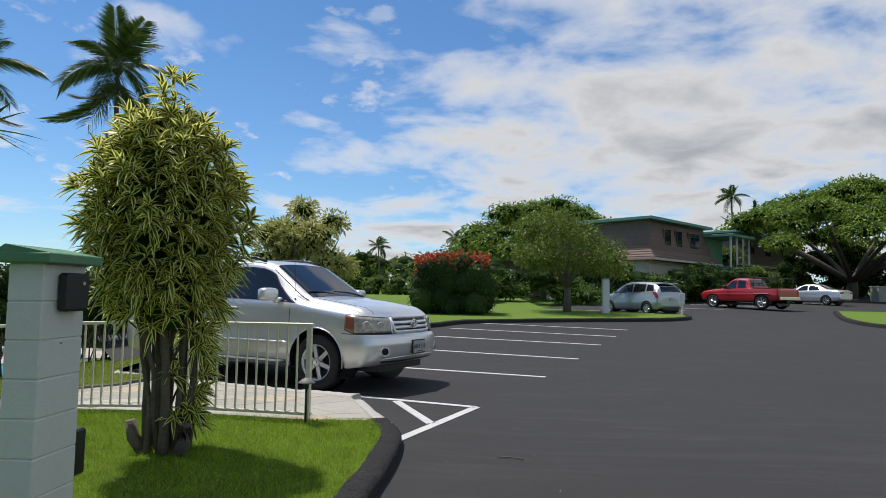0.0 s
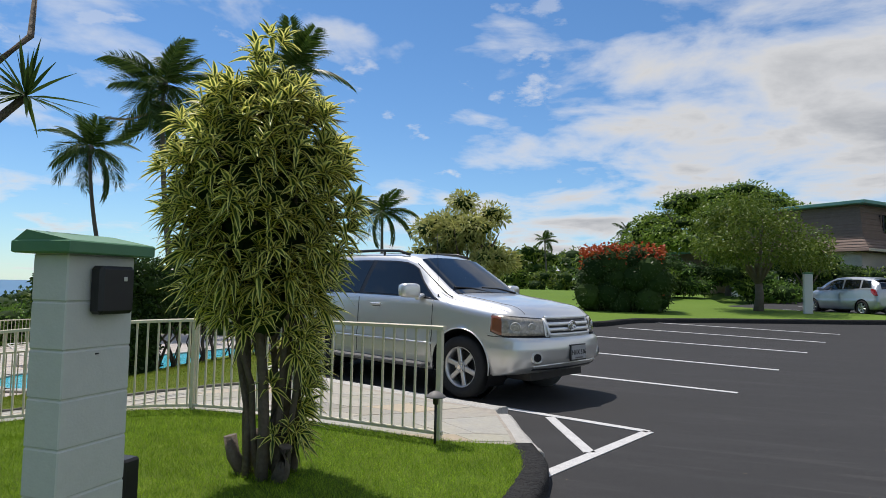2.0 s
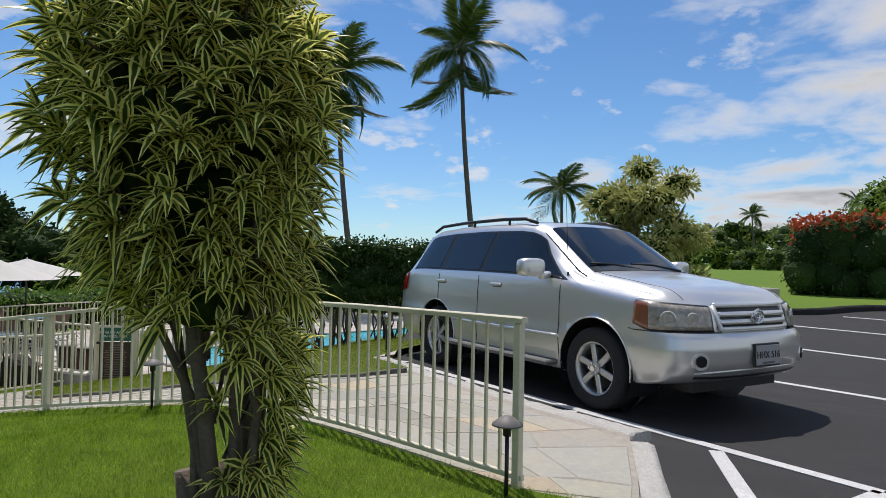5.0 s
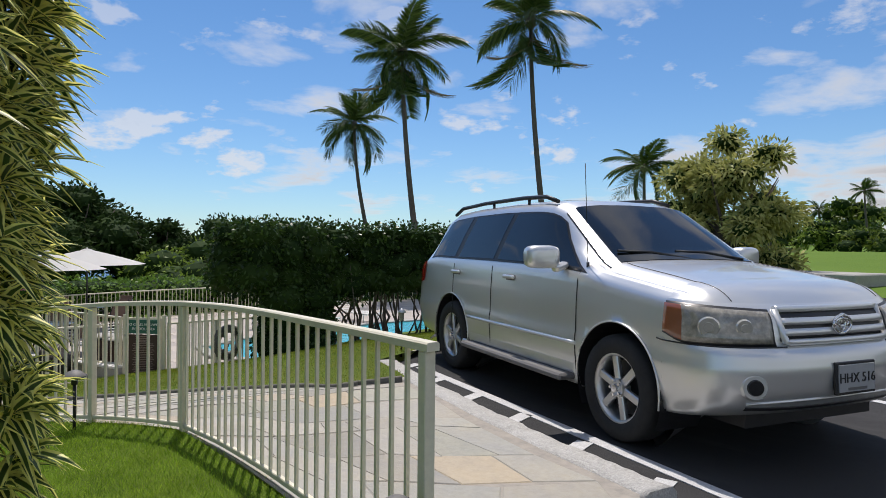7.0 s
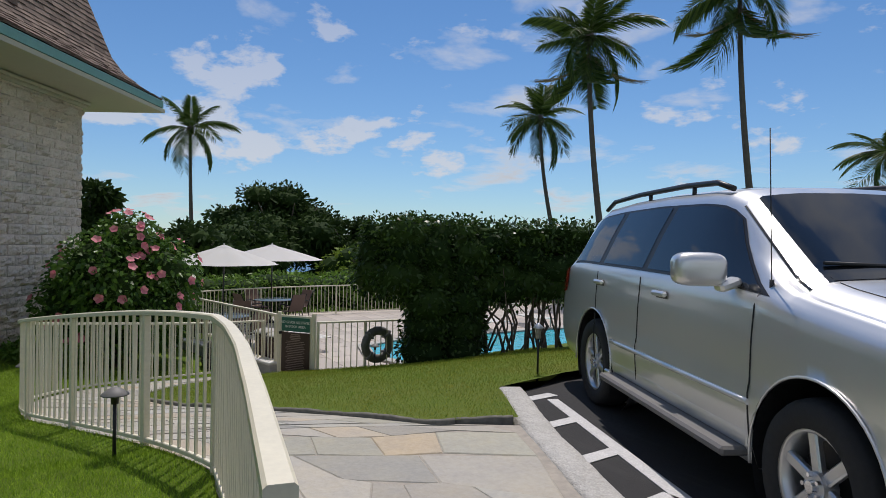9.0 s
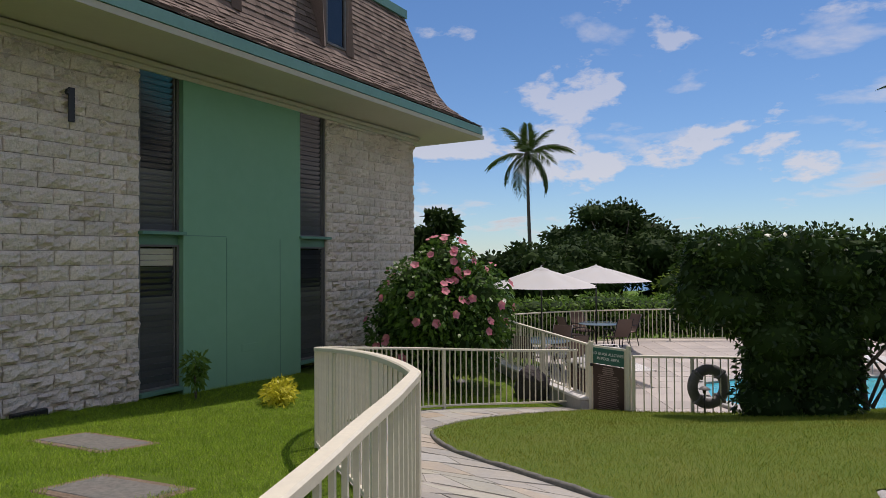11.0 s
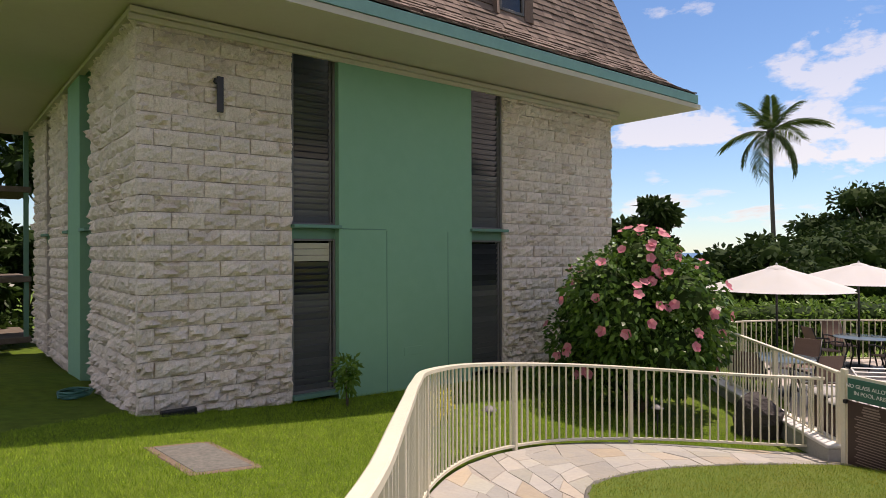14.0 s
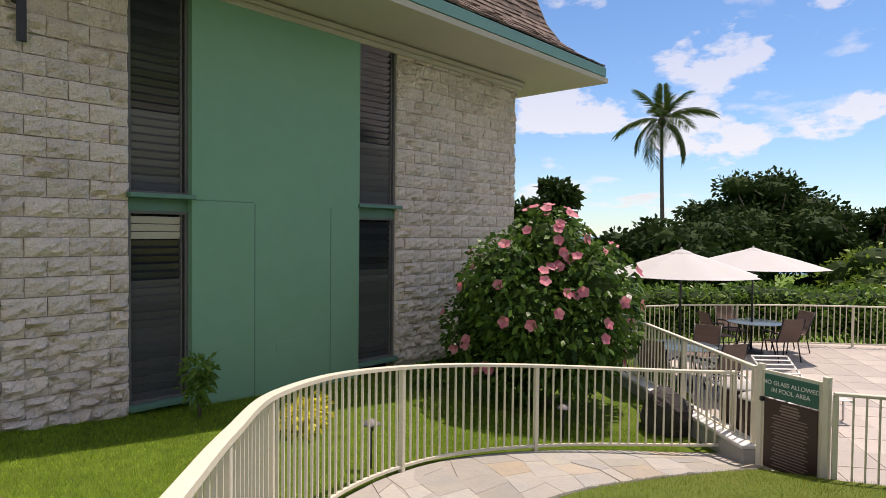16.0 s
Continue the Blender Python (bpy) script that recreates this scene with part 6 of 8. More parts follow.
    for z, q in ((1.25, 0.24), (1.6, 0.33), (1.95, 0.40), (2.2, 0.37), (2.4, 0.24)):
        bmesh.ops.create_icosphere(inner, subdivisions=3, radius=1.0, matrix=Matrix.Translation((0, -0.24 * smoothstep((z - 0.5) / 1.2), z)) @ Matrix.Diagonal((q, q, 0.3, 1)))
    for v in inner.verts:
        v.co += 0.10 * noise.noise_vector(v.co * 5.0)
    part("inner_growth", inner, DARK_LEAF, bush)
    # inner twigs
    tw = bmesh.new()
    for k in range(0, n, 9):
        q = Vector(at[k])
        add_tube(tw, [Vector((q.x * 0.25, q.y * 0.25 - 0.1, max(0.2, q.z - 0.45))), q * 0.75 + Vector((0, 0, q.z * 0.25 - 0.08)), q], [0.012, 0.009, 0.006], 5, False)
    tagged(part("twig", tw, BARK, bush), kind="stuff")
    return bush


def frond_mesh(rng, length, leaflets, droop, leaflet, mat_name="frond"):
    """A palm frond along +x: a bent midrib with leaflets to both sides, as one mesh."""
    f = np.linspace(0, 1, 26)
    x = length * np.sin(f * (0.5 + droop) * 1.2) / (0.5 + droop) / 1.2
    z = -length * (1 - np.cos(f * (0.5 + droop) * 1.5)) * 0.62
    rib = np.stack([x, np.zeros_like(x), z], 1)
    t = np.linspace(0.10, 0.99, leaflets)
    base = np.stack([np.interp(t, f, rib[:, k]) for k in range(3)], 1)
    ahead = unit(np.stack([np.gradient(np.interp(t, f, rib[:, k])) for k in range(3)], 1))
    at, way, ln = [], [], []
    for s in (-1, 1):
        for i in range(leaflets):
            sweep = 0.45 + 0.55 * t[i]
            d = ahead[i] * sweep + np.array((0, s, 0.12 - 0.32 * rng.random()))
            at.append(base[i])
            way.append(d)
            ln.append(leaflet * (0.45 + 0.9 * math.sin(pi * min(0.97, 0.18 + 0.75 * t[i]))) * rng.uniform(0.85, 1.1))
    me = leaves(mat_name, at, way, np.array(ln), np.array(ln) * 0.072, 0.42, 3, 0.0, rng, 0.05, 0.25)
    bm = bmesh.new()
    bm.from_mesh(me)
    add_tube(bm, [tuple(p) for p in rib[::3]], list(np.linspace(0.035, 0.008, len(rib[::3])) * length / 3.0), 5, False)
    bm.to_mesh(me)
    bm.free()
    return me


PALM_RNG = np.random.default_rng(5)
FRONDS = [frond_mesh(PALM_RNG, 3.2, 72, d, 0.74) for d in (0.26, 0.55, 0.85)]
for q in FRONDS:
    q.materials.append(PALM_LEAF)
DRY_FROND = frond_mesh(PALM_RNG, 2.6, 30, 1.0, 0.5)
DRY_FROND.materials.append(DRY_PALM)


def palm(rng, x, y, base, crown, lean, size=1.0, count=24, skirt=0, label="tall coconut palm with a slender leaning grey trunk"):
    p = thing("palm_tree", label, "palm tree", Matrix.Translation((x, y, base)), "coconut palms")
    h = crown - base
    pts, rad = [], []
    for i in range(13):
        f = i / 12
        pts.append((-lean[0] * (1 - f) ** 1.7, -lean[1] * (1 - f) ** 1.7, h * f))
        rad.append((0.17 - 0.075 * f + (0.10 * (1 - f) ** 8)) * (0.7 + 0.3 * size))
    part("trunk", tube(pts, rad, 10), PALM_BARK, p)
    heart = bmesh.new()
    bmesh.ops.create_uvsphere(heart, u_segments=12, v_segments=8, radius=0.26 * size, matrix=Matrix.Translation((0, 0, h + 0.02)) @ Matrix.Diagonal((1, 1, 1.5, 1)))
    part("crown_heart", heart, PALM_BARK, p)
    count = round(count * 0.8)
    for k in range(count):
        f = (k + 0.5) / count
        pitch = 88 - 104 * f ** 1.0 + rng.normal(0, 7)
        yaw = k * 137.5 + rng.normal(0, 10)
        me = FRONDS[0 if f < 0.35 else (1 if f < 0.7 else 2)]
        ob = part("frond", me, None, p)
        s = size * 0.92 * rng.uniform(0.8, 1.1) * (0.8 if f < 0.15 else 1.0)
        ob.matrix_basis = Matrix.Translation((0, 0, h + 0.1)) @ Matrix.Rotation(radians(yaw), 4, "Z") @ Matrix.Rotation(radians(-pitch), 4, "Y") @ Matrix.Rotation(radians(rng.normal(0, 18)), 4, "X") @ Matrix.Diagonal((s, s, s, 1))
    for k in range(skirt):
        ob = part("dry_frond", DRY_FROND if k % 2 else FRONDS[2], None, p, "hanging dead frond")
        s = size * 1.0
        ob.matrix_basis = Matrix.Translation((0, 0, h - 0.4)) @ Matrix.Rotation(radians(k * 75 + rng.normal(0, 20)), 4, "Z") @ Matrix.Rotation(radians(84), 4, "Y") @ Matrix.Diagonal((s, s, s, 1))
    return p


def leafy(rng, name, label, category, m, centres, radii, n, size, mat, wide=0.5, trunk=None, shell=0.55, bark=BARK, droop=0.2, segs=2, part_name="foliage", group="", flutter=0.9, fold=0.0, core=None, core_mat=None, flat=None):
    """A shrub, hedge or tree crown of many leaves on lobes, with an optional trunk of (points, radii) limbs."""
    t = thing(name, label, category, m, group)
    at, out = clump_points(rng, n, centres, radii, shell)
    if flat is not None:
        at[:, 2] = np.minimum(at[:, 2], flat + rng.normal(0, 0.05, n) - rng.exponential(0.06, n))
    way = out * 0.7 + rng.normal(0, flutter * 0.6, out.shape)
    ln = rng.uniform(0.7, 1.25, n) * size
    part(part_name, leaves(part_name, at, way, ln, ln * wide, droop, segs, fold, rng, 0.08, 0.45, up=out + rng.normal(0, 0.5, out.shape)), mat, t)
    # core: added solid lobes, coloured dark as the shade between the leaves
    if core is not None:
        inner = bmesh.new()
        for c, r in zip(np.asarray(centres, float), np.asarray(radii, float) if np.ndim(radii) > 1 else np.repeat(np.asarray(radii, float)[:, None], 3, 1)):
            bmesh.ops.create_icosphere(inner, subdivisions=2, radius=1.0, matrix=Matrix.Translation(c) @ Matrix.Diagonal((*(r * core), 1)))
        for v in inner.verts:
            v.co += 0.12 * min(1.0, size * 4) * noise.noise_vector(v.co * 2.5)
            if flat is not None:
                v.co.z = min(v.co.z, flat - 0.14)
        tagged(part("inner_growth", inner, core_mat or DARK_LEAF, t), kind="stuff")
    for pts, rad in (trunk or ()):
        part("limb", tube(pts, rad, 8), bark, t)
    return t


def hedge_lobes(rng, line, wide, z0, z1, step=0.5):
    c, r = [], []
    pts = spline(line, max(2, int(sum(hypot(b[0] - a[0], b[1] - a[1]) for a, b in zip(line, line[1:])) / step)))
    for x, y in pts:
        for z in np.arange(z0 + 0.35, z1 - 0.25, 0.55):
            c.append((x + rng.normal(0, 0.08), y + rng.normal(0, 0.08), z + rng.normal(0, 0.06)))
            r.append((wide * rng.uniform(0.85, 1.1), wide * rng.uniform(0.85, 1.1), 0.48))
    return c, r


rng = np.random.default_rng(11)
rosette_bush(rng)

# coconut palms
palm(rng, -17.9, 31.0, -0.6, 13.0, (-0.9, -0.8), 1.15, 20, 4)
palm(rng, -22.9, 26.7, -1.0, 11.4, (-0.9, -0.8), 1.05, 24, 5)
palm(rng, -33.4, 32.0, -1.5, 9.7, (-1.5, -1.3), 0.98, 22, 0)
palm(rng, -47.8, 12.0, -2.5, 9.0, (-0.6, -0.3), 1.02, 17, 0)
palm(rng, -19.2, 46.7, -0.5, 7.0, (-0.4, 0.2), 0.95, 22, 0, "short coconut palm behind the car park")
palm(rng, -13.3, 90.0, 0.5, 8.0, (-0.8, 0.2), 0.7, 18, 0, "distant coconut palm over the golf course")
palm(rng, -19.0, 95.0, 0.5, 6.2, (-0.5, 0.2), 0.65, 16, 0, "distant coconut palm over the golf course")
palm(rng, -2.3, 92.0, 0.5, 9.5, (-0.3, 0.2), 0.7, 18, 0, "distant coconut palm over the golf course")
palm(rng, 3.2, 96.0, 0.5, 8.8, (-0.3, 0.2), 0.65, 18, 0, "distant coconut palm over the golf course")
palm(rng, 33.4, 82.0, 1.5, 14.4, (-0.6, 0.2), 0.66, 18, 0, "slender coconut palm behind the houses")
palm(rng, -12.5, 52.0, 0.0, 4.6, (-0.2, 0.1), 0.5, 18, 0, "short coconut palm behind the car park")

# big dark hedge between the lawn and the pool
c, r = [], []
for x, y in ((-9.9, 10.25), (-9.35, 10.45), (-9.85, 10.75), (-9.25, 10.95), (-9.75, 11.3), (-9.2, 11.45), (-9.6, 11.75)):
    for z in (-0.45, 0.0, 0.45, 0.9, 1.3, 1.62):
        if z > 0.5 or y > 10.9:
            c.append((x + rng.normal(0, 0.05), y + rng.normal(0, 0.05), z))
            r.append((0.50 * rng.uniform(0.9, 1.12), 0.50 * rng.uniform(0.9, 1.12), 0.42))
leafy(rng, "hedge", "large dense dark green hedge beside the pool", "hedge", None, c, r, 19000, 0.09, HEDGE_LEAF, 0.55, shell=0.78, core=0.86, flat=1.93)
c, r = [], []
for i, (x, y) in enumerate(spline([(-9.2, 11.9), (-8.0, 14.6), (-7.0, 17.6)], 15)):
    for z in (0.75, 1.1, 1.5, 1.7):
        c.append((x + rng.normal(0, 0.06), y, z + rng.normal(0, 0.08)))
        r.append((0.62, 0.62, 0.42))
stems = []
for i, (x, y) in enumerate(spline([(-9.2, 11.9), (-8.0, 14.6), (-7.0, 17.6)], 30)):
    for k in range(3):
        dx, dy = rng.normal(0, 0.17, 2)
        j = rng.normal(0, 0.12, (3, 2))
        w = rng.uniform(0.016, 0.034)
        stems.append(([(x + dx * 0.5, y + dy * 0.5, -0.5), (x + dx * 0.6 + j[0, 0], y + dy * 0.6 + j[0, 1], 0.0), (x + dx * 0.8 + j[1, 0], y + dy * 0.8 + j[1, 1], 0.4), (x + dx + j[2, 0], y + dy, 1.05)], [w, w * 0.85, w * 0.7, w * 0.4]))
leafy(rng, "hedge", "leggy dark hedge with bare stems showing the pool behind", "hedge", None, c, r, 17000, 0.09, HEDGE_LEAF, 0.55, shell=0.66, trunk=stems, core=0.7, flat=1.90)

# pink hibiscus by the building
c = [(-13.1, 6.2, 0.35), (-12.7, 5.8, 0.9), (-13.5, 6.5, 0.9), (-12.9, 6.9, 0.75), (-13.6, 5.6, 0.6), (-13.0, 6.3, 1.35), (-12.6, 6.6, 0.1), (-13.2, 5.4, 0.1), (-13.6, 7.0, 0.2), (-12.9, 5.9, -0.3), (-13.3, 6.8, -0.2), (-12.5, 6.1, 0.5)]
r = [1.0, 0.72, 0.75, 0.72, 0.7, 0.62, 0.72, 0.7, 0.7, 0.62, 0.62, 0.7]
hib = leafy(rng, "hibiscus_bush", "round hibiscus bush with dark leaves and pink blossoms", "bush", None, c, r, 15000, 0.108, HIBISCUS_LEAF, 0.72, shell=0.66, core=0.66, droop=0.35,
            trunk=[([(-13.1 + dx * 0.4, 6.2 + dy * 0.4, -1.1), (-13.1 + dx, 6.2 + dy, 0.0)], [0.05, 0.03]) for dx, dy in ((0.3, 0.2), (-0.2, 0.3), (0.1, -0.3), (-0.4, -0.1), (0.45, -0.2))])
for k in range(62):
    q = None
    while q is None:
        i = rng.integers(len(c))
        d = ball(rng, 1)[0]
        if d[0] > -0.1 or d[2] > 0.5:
            if d[2] > -0.3:
                q = np.array(c[i]) + d * (r[i] * 1.02)
                if min(np.linalg.norm(q - np.array(cc)) / rr for cc, rr in zip(c, r)) < 0.97:
                    q = None
    n = 5
    face = unit(d + np.array((0.35, 0.1, 0.25)))
    s1 = unit(np.cross(face, np.array((0.1, 0.2, 1.0))))
    s2 = np.cross(face, s1)
    ang = np.arange(n) * 2 * pi / n + rng.random() * 6
    way = face * 0.42 + s1 * np.cos(ang)[:, None] + s2 * np.sin(ang)[:, None]
    part("blossom", leaves("blossom", np.tile(q, (n, 1)), way, rng.uniform(0.075, 0.10), 0.085, 0.1, 3, 0.0, rng, 0.35, 0.65, up=np.tile(face, (n, 1))), PETAL, hib, "pink five-petalled blossom")

# small plants against the green wall
def at_wall(s, o):
    p = CORNER + ALONG * s + OUT * o
    return p.x, p.y


x, y = at_wall(2.55, 0.55)
z = lawn_z(x, y)
leafy(rng, "sapling", "young leafy sapling against the green wall", "plant", Matrix.Translation((x, y, z)), [(0, 0, 0.55), (0.08, 0.03, 0.35), (-0.07, 0, 0.42)], [0.17, 0.14, 0.13], 330, 0.11, BRIGHT_LEAF, 0.42, shell=0.3, trunk=[([(0, 0, -0.03), (0.02, 0, 0.3), (0.01, 0, 0.55)], [0.012, 0.01, 0.006]), ([(0.02, 0.02, -0.03), (0.08, 0.03, 0.4)], [0.01, 0.006]), ([(-0.02, 0, -0.03), (-0.08, 0, 0.42)], [0.01, 0.006])])
x, y = -10.03, 3.82
z = lawn_z(x, y)
leafy(rng, "croton_plant", "low yellow-leaved plant at the wall's foot", "plant", Matrix.Translation((x, y, z)), [(0, 0, 0.15), (0.22, 0.05, 0.15), (-0.22, -0.02, 0.15)], [(0.22, 0.22, 0.20)] * 3, 520, 0.11, leaf_material("croton_leaf", (0.42, 0.40, 0.03), (0.72, 0.66, 0.06), through=0.3), 0.4, shell=0.3)
x, y = at_wall(6.3, 0.6)
leafy(rng, "croton_plant", "low yellow-green plant behind the railing", "plant", Matrix.Translation((x, y, lawn_z(x, y))), [(0, 0, 0.2), (0.25, 0.05, 0.15)], [(0.25, 0.25, 0.2)] * 2, 350, 0.12, BRIGHT_LEAF, 0.4, shell=0.3)

# clipped ixora hedge, verge tree and the pale tree behind the car
IX = (0.1, 26.6, road_z(0, 26.6) + 0.1)
c, r = [], []
for i in range(5):
    for j in range(3):
        for k in range(3):
            c.append(((-1.15 + i * 0.58) * (0.86 if k == 2 else 1.0) + rng.normal(0, 0.12), -0.55 + j * 0.55 + rng.normal(0, 0.08), 0.5 + k * 0.66 - (0.16 if i in (0, 4) and k == 2 else 0) + rng.normal(0, 0.12)))
            r.append((0.62, 0.62, 0.66))
ix = leafy(rng, "ixora_hedge", "clipped rounded hedge block topped with red flowers", "hedge", Matrix.Translation(IX), c, r, 12000, 0.11, IXORA_LEAF, 0.5, shell=0.75, core=0.88)
n = 1300
q = np.stack([rng.uniform(-1.6, 1.6, n), rng.uniform(-1.0, 1.0, n), rng.uniform(2.35, 2.68, n)], 1)
q[:, 2] -= 0.10 * (np.abs(q[:, 0]) / 1.6) ** 3 + rng.exponential(0.38, n)
part("blossoms", leaves("blossoms", q, ball(rng, n) + np.array((0, -0.5, 0.8)), 0.13, 0.12, 0.1, 2, 0.0, rng, 0.4, 0.6), RED_PETAL, ix, "clusters of small red flowers")

def limbs(rng, h, spread, n, r0, fork=0.35):
    out = [([(0, 0, -0.1), (0.05, 0, h * 0.15), (0.0, 0.03, h * fork)], [r0 * 1.3, r0, r0 * 0.85])]
    for k in range(n):
        a = 2 * pi * k / n + rng.uniform(-0.3, 0.3)
        q = spread * rng.uniform(0.6, 1.0)
        out.append(([(0, 0, h * fork * 0.85), (q * 0.35 * cos(a), q * 0.35 * sin(a), h * (fork + 0.18)), (q * 0.8 * cos(a), q * 0.8 * sin(a), h * (fork + 0.38)), (q * cos(a), q * sin(a), h * (fork + 0.5))], [r0 * 0.6, r0 * 0.42, r0 * 0.22, r0 * 0.08]))
    return out


def crown(rng, n, rx, ry, z0, z1, lobe):
    c, r = [], []
    while len(c) < n:
        d = ball(rng, 1)[0] * rng.uniform(0.55, 1.0)
        if d[2] < -0.35:
            continue
        c.append((d[0] * rx, d[1] * ry, z0 + (z1 - z0) * (0.35 + 0.65 * d[2])))
        q = lobe * rng.uniform(0.7, 1.2)
        r.append((q, q, q * 0.7))
    return c, r


tz = road_z(5.2, 28.9)
c, r = crown(rng, 40, 2.3, 2.3, 1.9, 4.9, 0.75)
leafy(rng, "verge_tree", "small round tree with twisted multiple trunks on the verge", "tree", Matrix.Translation((5.3, 29.0, tz + 0.1)), c, r, 13000, 0.14, TREE_LEAF, 0.5, trunk=limbs(rng, 4.6, 2.0, 7, 0.16, 0.28), shell=0.35)
c, r = crown(rng, 16, 1.0, 1.0, 1.6, 3.0, 0.55)
leafy(rng, "verge_tree", "thin reddish shrub beside the round tree", "tree", Matrix.Translation((7.4, 30.6, tz + 0.1)), c, r, 2600, 0.13, TREE_LEAF, 0.5, trunk=limbs(rng, 2.8, 1.0, 5, 0.07, 0.3), shell=0.2)
c, r = crown(rng, 60, 2.0, 2.0, -0.3, 4.7, 0.6)
leafy(rng, "pale_tree", "dense pale yellow-green leaved tree behind the parked car", "tree", Matrix.Translation((-5.8, 24.6, 0.3)), c, r, 20000, 0.22, YELLOW_LEAF, 0.36, trunk=limbs(rng, 4.4, 1.7, 7, 0.14, 0.25), shell=0.45, core=0.62)

# dark trees beyond the pool and the building
for x, y, z, w, h, n, lab in ((-43.0, 17.5, -1.5, 5.6, 6.6, 12000, "broad dark tree beyond the pool"), (-41.0, 22.0, -1.5, 3.8, 4.6, 7000, "broad dark tree beyond the pool"), (-46.0, 28.0, -2.0, 5.5, 5.4, 6000, "dark tree in the distance"), (-29.0, 9.4, -1.3, 3.0, 3.3, 4500, "dark conifer-like tree behind the building"), (-26.5, 5.7, -1.3, 1.6, 5.0, 4500, "dark conifer-like tree behind the building"), (-37.0, 12.2, -1.5, 4.6, 4.0, 7000, "dark tree in the distance")):
    c, r = crown(rng, 34, w * 0.85, w * 0.85, h * 0.15, h * 0.97, w * 0.26)
    leafy(rng, "dark_tree", lab, "tree", Matrix.Translation((x, y, z)), c, r, n, 0.34, DARK_LEAF, 0.55, trunk=limbs(rng, h, w * 0.6, 6, 0.22, 0.3), shell=0.45, group="dark trees", core=0.7)

for x, y, w, h in ((-13.5, -15.5, 3.6, 9.0), (-18.5, -13.0, 4.2, 10.0), (-23.0, -9.0, 4.2, 9.5), (-27.0, -4.0, 4.0, 8.0), (-9.5, -19.0, 3.6, 9.0)):
    c, r = crown(rng, 34, w * 0.85, w * 0.85, h * 0.05, h * 0.97, w * 0.26)
    leafy(rng, "dark_tree", "tall dark leafy tree beyond the side of the building", "tree", Matrix.Translation((x, y, -1.0)), c, r, 5000, 0.36, HEDGE_LEAF, 0.55, trunk=limbs(rng, h, w * 0.6, 6, 0.22, 0.3), shell=0.45, group="trees beside the building", core=0.7)

for x, y, w, h in ((-13.6, -11.2, 1.5, 3.4), (-15.6, -11.6, 1.7, 3.8), (-11.6, -10.6, 1.3, 2.8)):
    c, r = crown(rng, 16, w * 0.85, w * 0.85, 0.0, h, w * 0.36)
    leafy(rng, "shrub", "dark leafy shrub beside the building's side", "shrub", Matrix.Translation((x, y, -1.0)), c, r, 2600, 0.22, HEDGE_LEAF, 0.5, trunk=limbs(rng, h, w * 0.6, 5, 0.08, 0.2), shell=0.5, group="side shrubs", core=0.75)

# bright hedge behind the far fence and shrubs towards the sea
c, r = hedge_lobes(rng, [(-22.2, 7.0), (-22.6, 10.0), (-22.9, 14.0), (-22.8, 19.0), (-22.4, 24.0), (-21.0, 29.0)], 0.95, -1.2, 0.3, 0.7)
leafy(rng, "clipped_hedge", "bright green clipped hedge behind the pool fence", "hedge", None, c, r, 26000, 0.17, BRIGHT_LEAF, 0.42, shell=0.7, core=0.72)
for i in range(30):
    x = rng.uniform(-46, -26)
    y = rng.uniform(16, 62)
    w, h = rng.uniform(1.8, 3.6), rng.uniform(1.8, 3.4)
    c, r = crown(rng, 14, w * 0.8, w * 0.8, 0.2, h, w * 0.38)
    leafy(rng, "shrub", "dense green shrub on the slope towards the sea", "shrub", Matrix.Translation((x, y, land_z(x, y) - 0.2)), c, r, 1500, 0.27, (CANOPY_LEAF, HEDGE_LEAF, TREE_LEAF)[i % 3], 0.5, shell=0.6, group="slope shrubs", core=0.75)
for i in range(26):
    a = radians(-14 + i * 1.6) + rng.normal(0, 0.02)
    d = rng.uniform(95, 125)
    x, y = -d * sin(a) * 0.9 - 4, d * cos(a)
    w, h = rng.uniform(3, 6), rng.uniform(3.0, 6.0)
    c, r = crown(rng, 12, w * 0.8, w * 0.8, 0.2, h, w * 0.36)
    leafy(rng, "distant_tree", "distant green tree line beyond the golf course", "tree", Matrix.Translation((x, y, land_z(x, y) - 0.2)), c, r, 900, 0.6, (CANOPY_LEAF, TREE_LEAF, HEDGE_LEAF)[i % 3], 0.5, shell=0.6, group="distant trees", core=0.75)
for i in range(9):
    a = radians(4 + i * 3.4)
    x, y = -58 * sin(a), 58 * cos(a)
    w, h = rng.uniform(1.6, 2.6), rng.uniform(2.0, 3.6)
    c, r = crown(rng, 12, w * 0.7, w * 0.7, 0.2, h, w * 0.4)
    leafy(rng, "shrub", "green shrub at the edge of the golf course", "shrub", Matrix.Translation((x, y, land_z(x, y) - 0.1)), c, r, 1200, 0.3, (CANOPY_LEAF, TREE_LEAF)[i % 2], 0.45, shell=0.5, group="golf shrubs", core=0.7)

# planting behind the verge and round the far houses
for i in range(26):
    f = i / 25
    x, y = -2.0 + 26 * f + rng.normal(0, 0.8), 35.5 + 15 * f + rng.normal(0, 0.8)
    w, h = rng.uniform(1.2, 2.0), rng.uniform(1.6, 3.2)
    c, r = crown(rng, 12, w * 0.8, w * 0.7, 0.2, h, w * 0.42)
    leafy(rng, "shrub", "dense mixed green shrub behind the parked cars", "shrub", Matrix.Translation((x, y, road_z(x, y) + 0.05)), c, r, 1900, 0.2, (HEDGE_LEAF, CANOPY_LEAF, DARK_LEAF, BRIGHT_LEAF)[(i * 7) % 4], 0.4, shell=0.55, group="car park shrubs", core=0.7)


